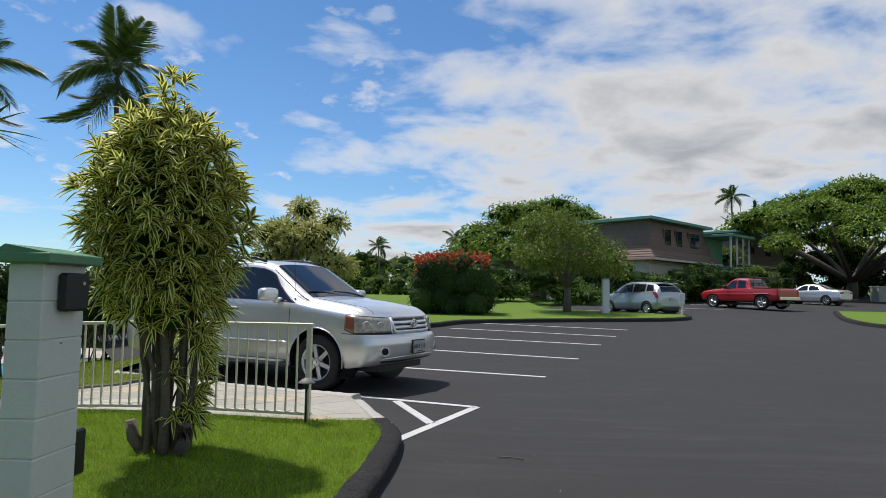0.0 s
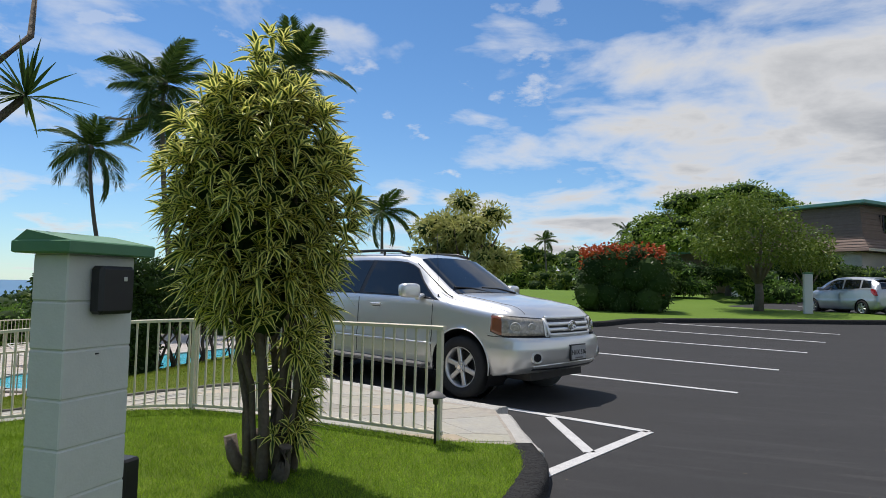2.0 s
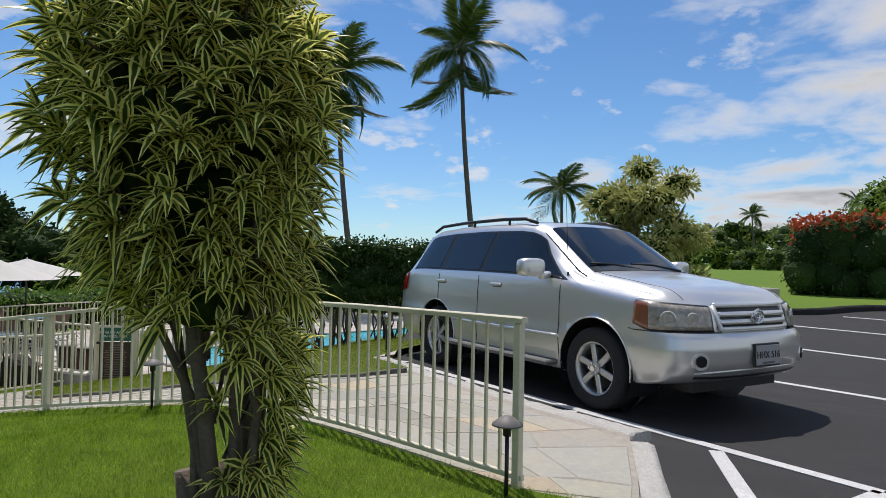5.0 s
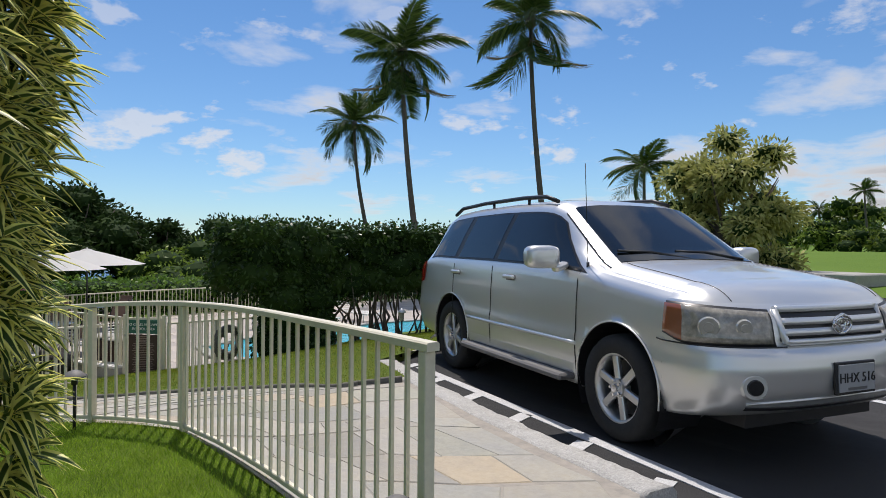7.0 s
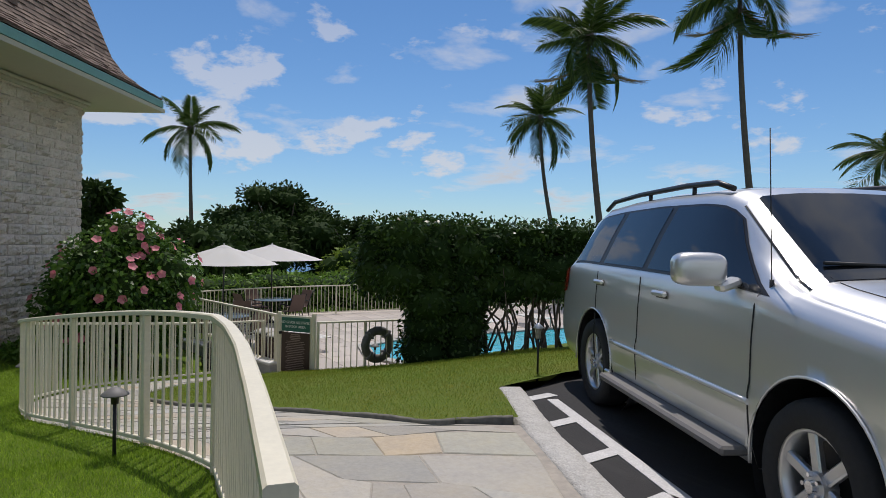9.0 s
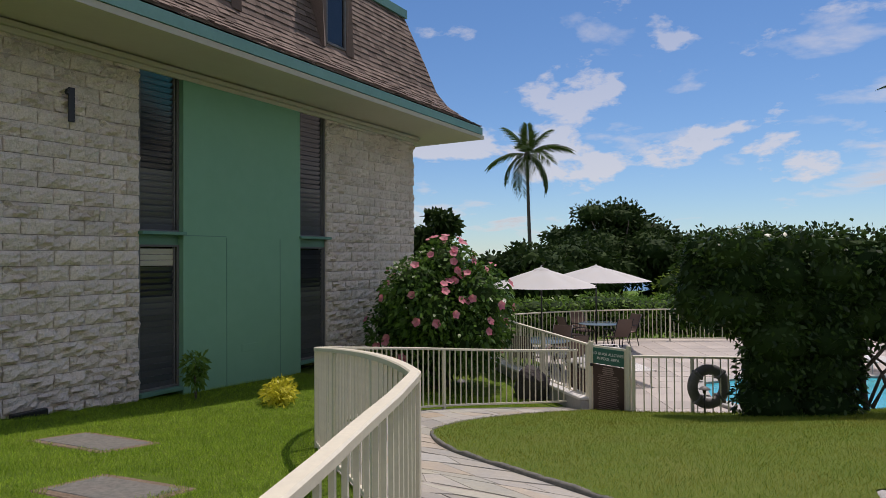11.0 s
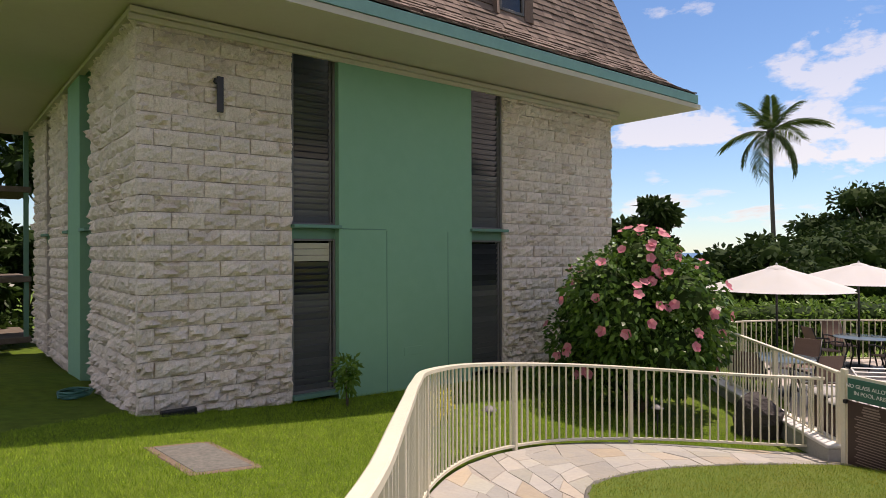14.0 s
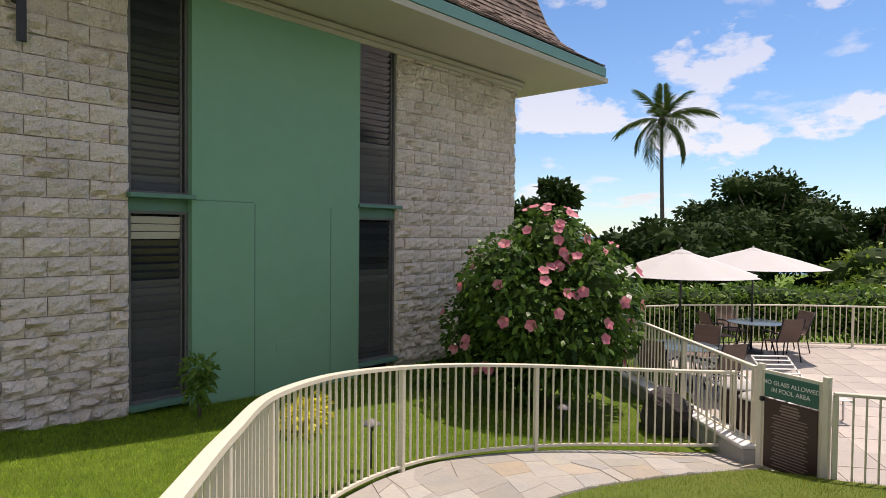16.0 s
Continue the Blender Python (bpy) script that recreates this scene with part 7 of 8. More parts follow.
def canopy_tree(x, y, z, w, h, n, label):
    """A rain tree: a wide umbrella of flat leaf layers on spreading limbs."""
    c, r = [], []
    for k in range(150):
        a, q = rng.uniform(0, 2 * pi), w * math.sqrt(rng.random())
        c.append((q * cos(a), q * sin(a), h * (0.93 - 0.56 * (q / w) ** 2.4) - rng.uniform(0, 0.14) * h))
        s = rng.uniform(1.1, 2.0)
        r.append((s, s, s * 0.42))
    return leafy(rng, "rain_tree", label, "tree", Matrix.Translation((x, y, z)), c, r, n, 0.30, CANOPY_LEAF, 0.5, trunk=limbs(rng, h, w * 0.95, 13, 0.42, 0.16), shell=0.5, core=0.6)


canopy_tree(35.0, 59.0, 1.6, 13.0, 11.2, 62000, "huge spreading rain tree with a wide flat crown")
canopy_tree(7.8, 62.0, 1.2, 9.8, 10.0, 34000, "spreading rain tree with a domed crown")
c, r = crown(rng, 26, 3.2, 3.2, 1.5, 5.2, 1.1)
leafy(rng, "roadside_tree", "leafy roadside tree with a few pink flowers", "tree", Matrix.Translation((34.5, 43.0, road_z(30, 43))), c, r, 7000, 0.26, CANOPY_LEAF, 0.45, trunk=limbs(rng, 4.8, 2.4, 6, 0.16, 0.3), shell=0.45, core=0.5)
for i in range(7):
    x, y = 21.0 + i * 1.2, 26.5 + i * 1.4
    leafy(rng, "flowering_plant", "pot plant with pale pink flowers on the bank", "plant", Matrix.Translation((x, y, road_z(x, y) + 0.13)), [(0, 0, 0.3), (0.2, 0.1, 0.25)], [0.3, 0.28], 260, 0.14, (PETAL, BRIGHT_LEAF)[i % 2], 0.45, shell=0.3, group="bank plants")
for k, (x, y) in enumerate(((52, 112), (49, 112), (56, 114), (64, 114), (88, 118), (93, 120), (15, 108))):
    c = [(0, 0, 2 + i * 1.1) for i in range(8)]
    r = [(1.5 - 0.16 * i, 1.5 - 0.16 * i, 1.0) for i in range(8)]
    leafy(rng, "conifer_tree", "distant dark pointed conifer", "tree", Matrix.Translation((x, y, land_z(x, y) + (5 if x > 40 else -1.5))), c, r, 900, 0.5, DARK_LEAF, 0.3, shell=0.5, group="distant conifers", core=0.8, trunk=[([(0, 0, -6), (0, 0, 9)], [0.3, 0.1])])

# dense planting and a dark tree line under and behind the great rain tree
for i in range(16):
    f = i / 15
    x, y = 27.0 + 34 * f + rng.normal(0, 1.0), 72.0 - 13 * f + rng.normal(0, 1.0)
    w, h = rng.uniform(2.2, 3.2), rng.uniform(4.5, 7.5)
    c, r = crown(rng, 12, w * 0.85, w * 0.8, 0.2, h, w * 0.42)
    leafy(rng, "shrub", "dense dark green planting under the spreading tree", "shrub", Matrix.Translation((x, y, road_z(x, y) - 0.3)), c, r, 1600, 0.34, (HEDGE_LEAF, CANOPY_LEAF, DARK_LEAF)[i % 3], 0.5, shell=0.55, group="planting under the tree", core=0.75)

# strap-leaved dracaena leaning in from beside the pillar
dr = thing("dracaena_tree", "strap-leaved dracaena with thin bent grey branches", "tree", Matrix.Translation((-2.9, 1.9, lawn_z(-2.9, 1.9))))
gz = lawn_z(-2.9, 1.9)
HEADS = [((1.19, 0.99, 2.36 - gz), 0.34), ((0.75, 0.75, 2.62 - gz), 0.40), ((0.45, 0.30, 2.0 - gz), 0.36)]
part("trunk", tube([(0, 0, -0.05), (0.1, 0.05, 0.7), (0.0, 0.1, 1.4)], [0.07, 0.06, 0.05], 8), BARK, dr)
for (hx, hy, hz_), ln in HEADS:
    part("limb", tube([(0.0, 0.1, 1.35), (hx * 0.35, hy * 0.4, hz_ * 0.72), (hx * 0.8, hy * 0.85, hz_ - 0.30), (hx, hy, hz_)], [0.04, 0.03, 0.024, 0.02], 8), BARK, dr)
    n = 46
    d = ball(rng, n)
    d[:, 2] = np.abs(d[:, 2]) * 1.1 - 0.35
    part("leaf_head", leaves("leaf_head", np.tile((hx, hy, hz_), (n, 1)), d, rng.uniform(0.8, 1.1, n) * ln, 0.024, 0.15, 4, 0.2, rng, 0.05, 0.3), PALM_LEAF, dr, "radiating narrow green leaves")
part("limb", tube([(0.75, 0.75, 2.5 - gz), (1.0, 0.95, 2.52 - gz), (1.12, 1.05, 2.7 - gz), (1.10, 1.08, 3.0 - gz)], [0.022, 0.02, 0.017, 0.010], 8), BARK, dr)
# ---- small structures and furniture ----
def pillar():
    """The painted block pillar at the lawn's edge, with a sloped green cap."""
    x, y = -1.18, 2.82
    g = lawn_z(x, y)
    p = thing("block_pillar", "pale painted block pillar with a green cap and black box", "pillar", Matrix.Translation((x, y, g)))
    top = 1.56 - g
    w, d, rows = 0.20, 0.365, 7
    h = top / rows
    for i in range(rows):
        part("block", box((w, d, h - 0.005), 0.006, Matrix.Translation((0, 0, h * (i + 0.5)))), PILLAR, p)
    part("core", box((w - 0.012, d - 0.012, top), 0, Matrix.Translation((0, 0, top / 2))), PILLAR, p)
    cap = bmesh.new()
    a, b, z = w / 2 + 0.065, d / 2 + 0.055, top
    ring = [(-a, -b), (a, -b), (a, b), (-a, b)]
    v = [[cap.verts.new((q[0] * k, q[1] * k, zz)) for q in ring] for k, zz in ((0.96, z), (1.0, z + 0.006), (1.0, z + 0.05), (0.97, z + 0.056))]
    for r, s in zip(v, v[1:]):
        for i in range(4):
            cap.faces.new((r[i], r[(i + 1) % 4], s[(i + 1) % 4], s[i]))
    t = v[-1]
    r0, r1 = cap.verts.new((-a * 0.55, -b * 0.97, z + 0.10)), cap.verts.new((-a * 0.55, b * 0.97, z + 0.10))
    cap.faces.new((t[0], t[1], r0))
    cap.faces.new((t[1], t[2], r1, r0))
    cap.faces.new((t[2], t[3], r1))
    cap.faces.new((t[3], t[0], r0, r1))
    cap.faces.new(v[0][::-1])
    bmesh.ops.recalc_face_normals(cap, faces=cap.faces[:])
    part("cap", cap, CAP_GREEN, p, "sloped dark green cap")
    bx = part("wall_box", box((0.075, 0.195, 0.215), 0.016, Matrix.Translation((w / 2 + 0.035, 0.025, top - 0.155))), BLACK, p, "black plastic box with a small sensor")
    part("sensor", box((0.004, 0.02, 0.02), 0.002, Matrix.Translation((w / 2 + 0.0735, 0.06, top - 0.105))), ALLOY, bx)
    part("rust_mark", box((0.003, 0.02, 0.006), 0, Matrix.Translation((w / 2 + 0.0012, -0.01, top - 0.44))), BLACK, p)
    lb = part("low_box", box((0.13, 0.10, 0.27), 0.012, Matrix.Translation((0.03, d / 2 + 0.055, 0.36))), BLACK, p, "black metal light box near the foot")
    part("lens", box((0.09, 0.004, 0.06), 0.001, Matrix.Translation((0.03, d / 2 + 0.107, 0.28))), CLADDING, lb)
    return p


pillar()


def path_light(x, y, z, high, label, lantern=False):
    t = thing("path_light", label, "path light", Matrix.Translation((x, y, z)), "path lights")
    part("stake", tube([(0, 0, -0.06), (0, 0, high - 0.06)], 0.012, 8), BLACK_METAL, t)
    if lantern:
        part("lantern_glass", lathe([(0.028, high - 0.1), (0.035, high), (0.033, high + 0.02)], 6), LAMP_CLEAR, t)
        part("lantern_cap", lathe([(0.0, high + 0.075), (0.02, high + 0.06), (0.06, high + 0.02), (0.058, high + 0.014)], 16), ALLOY, t)
    else:
        part("lamp_neck", lathe([(0.0, high - 0.06), (0.022, high - 0.06), (0.028, high)], 16), BLACK_METAL, t)
        part("shade", lathe([(0.03, high + 0.045), (0.024, high + 0.05), (0.0, high + 0.05)][::-1] + [(0.045, high + 0.04), (0.085, high + 0.008), (0.088, high), (0.08, high)], 20), CLADDING, t)
    return t


path_light(-0.46, 5.72, lawn_z(-0.46, 5.72), 0.40, "black mushroom path light beside the railing end")
path_light(-4.15, 5.78, lawn_z(-4.15, 5.78), 0.42, "black mushroom path light on the lawn edge")
path_light(-9.05, 4.92, lawn_z(-9.05, 4.92), 0.42, "black mushroom path light on the lawn edge")
path_light(-11.6, 6.6, lawn_z(-11.6, 6.6), 0.40, "black mushroom path light on the lawn edge")
path_light(-4.95, 9.95, lawn_z(-4.95, 9.95), 0.52, "small lantern on a black stake by the car", True)
path_light(-10.25, 10.3, lawn_z(-10.25, 10.3), 0.40, "black mushroom path light by the hedge")

# utility covers in the lawn
def lawn_pose(x, y, turn):
    e = 0.3
    up = Vector((lawn_z(x - e, y) - lawn_z(x + e, y), lawn_z(x, y - e) - lawn_z(x, y + e), 2 * e)).normalized()
    return Matrix.Translation((x, y, lawn_z(x, y))) @ Vector((0, 0, 1)).rotation_difference(up).to_matrix().to_4x4() @ Matrix.Rotation(radians(turn), 4, "Z")


for x, y, w, d, turn in ((-6.86, 2.82, 0.52, 1.06, -27), (-4.95, 4.05, 0.45, 0.9, -27)):
    u = thing("utility_cover", "weathered concrete utility cover set flush in the lawn", "utility cover", lawn_pose(x, y, turn), "utility covers")
    part("surround", box((w + 0.16, d + 0.16, 0.06), 0.02, Matrix.Translation((0, 0, -0.022))), EARTH, u)
    part("lid", box((w, d, 0.05), 0.012, Matrix.Translation((0, 0, -0.012))), COVER, u)

# garden hose and vent at the side of the building
hz = CORNER + OUT * -1.9 + ALONG * -0.35
hose = thing("garden_hose", "coiled teal garden hose on the grass by the wall", "hose", Matrix.Translation((hz.x, hz.y, lawn_z(hz.x, hz.y) + 0.02)))
hb = bmesh.new()
pts = [((0.20 + 0.03 * sin(i * 0.7)) * cos(i * 0.5), (0.20 + 0.03 * cos(i * 0.9)) * sin(i * 0.5), 0.015 + 0.0011 * i) for i in range(80)]
add_tube(hb, pts, 0.011, 6)
part("coil", hb, HOSE, hose)
vx = CORNER + ALONG * 0.45 + OUT * 0.10
vent = thing("foundation_vent", "dark vent opening at the foot of the wall", "vent", Matrix.Translation((vx.x, vx.y, lawn_z(vx.x, vx.y))) @ Matrix.Rotation(atan2(ALONG.y, ALONG.x), 4, "Z"))
part("frame", box((0.42, 0.10, 0.09), 0.01, Matrix.Translation((0, 0, 0.03))), BLACK, vent)

# pool gate with its signs
ga, gb = Vector((*GATE_A, 0)), Vector((*GATE_B, 0))
way = (gb - ga).normalized()
gate = thing("pool_gate", "cream metal pool gate carrying a green sign and a brown board", "gate", Matrix.Translation((ga.x, ga.y, DECK_Z)) @ Matrix.Rotation(atan2(way.y, way.x), 4, "Z"))
gl = (gb - ga).length
for x in (-0.02, gl + 0.02):
    part("post", box((0.065, 0.065, 1.30), 0.005, Matrix.Translation((x, 0, 0.62))), RAIL, gate)
fr = bmesh.new()
for x in (0.045, gl - 0.045):
    add_box(fr, Matrix.Translation((x, 0, 0.66)), (0.04, 0.035, 1.10), 0.003)
for z in (0.12, 1.19):
    add_box(fr, Matrix.Translation((gl / 2, 0, z)), (gl - 0.13, 0.035, 0.04), 0.003)
part("gate_frame", fr, RAIL, gate)
for i in range(4):
    part("bar", box((0.018, 0.018, 1.05), 0, Matrix.Translation((gl * (i + 1) / 5, 0.012, 0.66))), RAIL, gate)
part("latch", box((0.05, 0.06, 0.05), 0.01, Matrix.Translation((0.03, -0.04, 0.88))), BLACK_METAL, gate)
FACE = Matrix.Rotation(radians(90), 4, "X")
flip = Matrix.Rotation(pi, 4, "Z")
sg = part("green_sign", box((gl * 0.86, 0.012, 0.26), 0.003, Matrix.Translation((gl * 0.5, -0.032, 1.045))), SIGN_GREEN, gate, "green sign with white capitals")
for body, z in (("NO GLASS ALLOWED", 1.085), ("IN POOL AREA", 1.005)):
    me = text_mesh(body, 0.068)
    ob = part("lettering", me, SIGN_TEXT, sg)
    ob.matrix_basis = Matrix.Translation((gl * 0.5, -0.0395, z)) @ FACE
bd = part("brown_board", box((gl * 0.86, 0.014, 0.78), 0.003, Matrix.Translation((gl * 0.5, -0.032, 0.51))), SIGN_BROWN, gate, "dark brown board of small worn lettering")
tx = bmesh.new()
for i in range(22):
    w = gl * (0.62 if i > 3 else 0.36) * (0.75 + 0.25 * ((i * 37) % 11) / 11)
    add_box(tx, Matrix.Translation((gl * 0.5, -0.041, 0.86 - i * 0.033)), (w, 0.002, 0.011 if i > 3 else 0.018))
part("lettering", tx, FAINT_TEXT, bd)

# low wall under the deck railing, steps of stone and the rock beside it
lw = setting(part("wall_deck", box((5.2, 0.24, 0.62), 0.012, Matrix.Translation((0, 0, 0))), CONCRETE), "low grey concrete wall along the pool deck", "wall")
la, lb = Vector((-11.42, 8.76, 0)), Vector((-16.4, 7.2, 0))
lw.matrix_basis = Matrix.Translation(((la.x + lb.x) / 2, (la.y + lb.y) / 2, DECK_Z - 0.06)) @ Matrix.Rotation(atan2(lb.y - la.y, lb.x - la.x), 4, "Z")
cp = setting(part("trim", box((5.24, 0.30, 0.05), 0.01, Matrix.Translation((0, 0, 0))), WHITE_WALL), "white coping on the low deck wall", "coping")
cp.matrix_basis = lw.matrix_basis @ Matrix.Translation((0, 0, 0.34))
rk = bmesh.new()
bmesh.ops.create_icosphere(rk, subdivisions=3, radius=0.42, matrix=Matrix.Diagonal((1, 0.8, 0.95, 1)))
for v in rk.verts:
    v.co += 0.12 * noise.noise_vector(v.co * 2.2) + 0.04 * noise.noise_vector(v.co * 7)
rock = tagged(part("boulder", rk, DARK_ROCK), "dark lava boulder on the grass behind the railing", "boulder")
rock.matrix_basis = Matrix.Translation((-12.7, 7.95, lawn_z(-12.7, 7.95) + 0.2))

# life buoy on the pool fence
buoy = thing("life_buoy", "worn dark grey ring buoy hung on the pool fence", "life buoy", Matrix.Translation((-10.62, 10.5, -0.50)) @ Matrix.Rotation(radians(8), 4, "Z"))
rg = bmesh.new()
R0, R1 = 0.27, 0.085
rings = []
for i in range(36):
    a = 2 * pi * i / 36
    rings.append([rg.verts.new((0.02 + R1 * 0.75 * sin(b), (R0 + R1 * cos(b)) * cos(a), (R0 + R1 * cos(b)) * sin(a))) for b in np.linspace(0, 2 * pi, 12, endpoint=False)])
for i in range(36):
    r, s = rings[i], rings[(i + 1) % 36]
    for k in range(12):
        rg.faces.new((r[k], r[(k + 1) % 12], s[(k + 1) % 12], s[k])).smooth = True
bmesh.ops.recalc_face_normals(rg, faces=rg.faces[:])
part("ring", rg, BUOY, buoy)
for k in range(4):
    a = pi / 4 + k * pi / 2
    part("band", box((0.15, 0.06, 0.19), 0.02, pose(0.02, R0 * cos(a), R0 * sin(a), math.degrees(a) + 90)), CLADDING, buoy)


def umbrella(x, y, top, spread, turn):
    u = thing("patio_umbrella", "open white canvas patio umbrella on a dark pole", "umbrella", Matrix.Translation((x, y, DECK_Z)) @ Matrix.Rotation(turn, 4, "Z"), "patio umbrellas")
    h = top - DECK_Z
    part("pole", tube([(0, 0, 0.0), (0, 0, h - 0.04)], 0.022, 10), BLACK_METAL, u)
    part("base", lathe([(0.0, 0.09), (0.05, 0.09), (0.26, 0.05), (0.28, 0.0), (0.0, 0.0)], 24), BLACK_METAL, u)
    cn = bmesh.new()
    n = 8
    drop = 0.44
    tip = cn.verts.new((0, 0, h))
    prev = None
    rows = []
    for j, f in enumerate((0.12, 0.35, 0.6, 0.85, 1.0)):
        row = []
        for k in range(n * 3):
            a = 2 * pi * k / (n * 3)
            sag = 1.0 if k % 3 == 0 else 0.965
            r = spread * f * (cos(pi / n) / cos((a % (2 * pi / n)) - pi / n))
            z = h - drop * f ** 1.15 - (0.0 if k % 3 == 0 else 0.035 * f * (1 if f < 1 else 0.4))
            row.append(cn.verts.new((r * cos(a) * sag, r * sin(a) * sag, z)))
        rows.append(row)
    for k in range(n * 3):
        cn.faces.new((tip, rows[0][k], rows[0][(k + 1) % (n * 3)]))
    for r, s in zip(rows, rows[1:]):
        for k in range(n * 3):
            cn.faces.new((r[k], s[k], s[(k + 1) % (n * 3)], r[(k + 1) % (n * 3)])).smooth = True
    part("canopy", cn, CANVAS, u, "white canvas canopy")
    part("finial", lathe([(0.0, h + 0.07), (0.02, h + 0.05), (0.02, h), (0.0, h)], 10), CANVAS, u)
    vt = lathe([(0.0, h + 0.03), (0.16, h - 0.02), (0.20, h - 0.05)], 16)
    part("vent", vt, CANVAS, u)
    for k in range(n):
        a = 2 * pi * k / n
        part("rib", tube([(0, 0, h - 0.06), (spread * 0.97 * cos(a), spread * 0.97 * sin(a), h - drop - 0.02)], 0.008, 5), BLACK_METAL, u)


umbrella(-15.75, 8.58, 1.285, 1.40, 0.2)
umbrella(-19.4, 10.7, 1.27, 1.6, 0.35)


def round_table(x, y):
    t = thing("patio_table", "round glass-topped patio table with dark metal legs", "table", Matrix.Translation((x, y, DECK_Z)), "patio tables")
    part("tabletop", lathe([(0.0, 0.72), (0.60, 0.72), (0.615, 0.71), (0.60, 0.70), (0.0, 0.70)], 32), TABLE_GLASS, t, "frosted glass top")
    for k in range(4):
        a = pi / 4 + k * pi / 2
        part("leg", tube([(0.5 * cos(a), 0.5 * sin(a), 0.0), (0.36 * cos(a), 0.36 * sin(a), 0.4), (0.46 * cos(a), 0.46 * sin(a), 0.70)], 0.018, 8), BLACK_METAL, t)


round_table(-15.7, 8.62)
round_table(-19.45, 10.8)


def patio_chair(m):
    c = thing("patio_chair", "brown sling patio chair with a dark metal frame", "chair", m, "patio chairs")
    seat = bmesh.new()
    add_box(seat, pose(0, 0.02, 0.42, -4), (0.48, 0.48, 0.025), 0.01)
    part("seat", seat, SLING, c)
    back = bmesh.new()
    rows = []
    for i in range(6):
        f = i / 5
        rows.append([back.verts.new((x, -0.22 - 0.20 * f - 0.03 * sin(f * 3), 0.43 + 0.52 * f)) for x in (-0.24, 0.24)] + [back.verts.new((x, -0.24 - 0.20 * f - 0.03 * sin(f * 3), 0.43 + 0.52 * f)) for x in (0.24, -0.24)])
    for a, b in zip(rows, rows[1:]):
        for k in range(4):
            back.faces.new((a[k], a[(k + 1) % 4], b[(k + 1) % 4], b[k]))
    back.faces.new(rows[0])
    back.faces.new(rows[-1][::-1])
    bmesh.ops.recalc_face_normals(back, faces=back.faces[:])
    part("backrest", back, SLING, c)
    for s in (-1, 1):
        part("armrest", tube([(s * 0.26, -0.26, 0.62), (s * 0.29, 0.0, 0.65), (s * 0.28, 0.24, 0.63)], 0.018, 8), BLACK_METAL, c)
        part("leg", tube([(s * 0.28, 0.24, 0.63), (s * 0.26, 0.20, 0.42), (s * 0.27, 0.26, 0.0)], 0.014, 8), BLACK_METAL, c)
        part("leg", tube([(s * 0.25, -0.46, 0.96), (s * 0.25, -0.24, 0.42), (s * 0.26, -0.34, 0.0)], 0.014, 8), BLACK_METAL, c)
    return c


first = patio_chair(Matrix.Translation((-15.0, 8.15, DECK_Z)) @ Matrix.Rotation(radians(60), 4, "Z"))
for cx, cy, angles in ((-15.7, 8.62, (30, 150, 240)), (-19.45, 10.8, (20, 110, 200, 290))):
    for a in angles:
        q = radians(a)
        copy_thing(first, Matrix.Translation((cx + 0.86 * cos(q), cy + 0.86 * sin(q), DECK_Z)) @ Matrix.Rotation(q + pi / 2, 4, "Z"))


def lounger(x, y, turn):
    l = thing("sun_lounger", "white slatted sun lounger on the pool deck", "sun lounger", Matrix.Translation((x, y, DECK_Z)) @ Matrix.Rotation(radians(turn), 4, "Z"), "sun loungers")
    fr = bmesh.new()
    for s in (-1, 1):
        add_tube(fr, [(s * 0.3, -0.95, 0.33), (s * 0.3, 0.35, 0.33), (s * 0.3, 0.95, 0.62)], 0.018, 6)
    part("frame", fr, WHITE_WALL, l)
    for i in range(18):
        f = i / 17
        y0 = -0.93 + 1.86 * f
        z0 = 0.345 if y0 < 0.35 else 0.345 + (y0 - 0.35) * 0.483
        part("slat", box((0.60, 0.075, 0.012), 0.003, Matrix.Translation((0, y0, z0))), WHITE_WALL, l)
    for sx in (-1, 1):
        for yy in (-0.75, 0.5):
            part("leg", tube([(sx * 0.29, yy, 0.33), (sx * 0.29, yy, 0.0)], 0.016, 6), WHITE_WALL, l)


for x, y, turn in ((-14.2, 9.3, 105), (-14.6, 10.2, 100), (-15.6, 14.5, 85), (-15.6, 16.2, 85), (-15.7, 18.0, 85)):
    lounger(x, y, turn)
def lidded_bin(x, y):
    """A round dark bin under a wide pale metal lid."""
    b = thing("litter_bin", "round dark litter bin with a pale metal lid", "bin", Matrix.Translation((x, y, DECK_Z)), "bins by the gate")
    part("bin_body", lathe([(0.0, 0.0), (0.20, 0.0), (0.235, 0.70), (0.22, 0.70), (0.0, 0.66)], 28), SIGN_BROWN, b)
    lid = part("lid", lathe([(0.0, 0.80), (0.12, 0.79), (0.24, 0.75), (0.262, 0.725), (0.255, 0.70), (0.0, 0.70)], 28), CONCRETE, b, "pale metal lid")
    part("lid_rim", lathe([(0.258, 0.695), (0.268, 0.71), (0.258, 0.725), (0.25, 0.71)], 28), BLACK_METAL, lid)


lidded_bin(-11.95, 8.98)
lidded_bin(-12.55, 8.86)
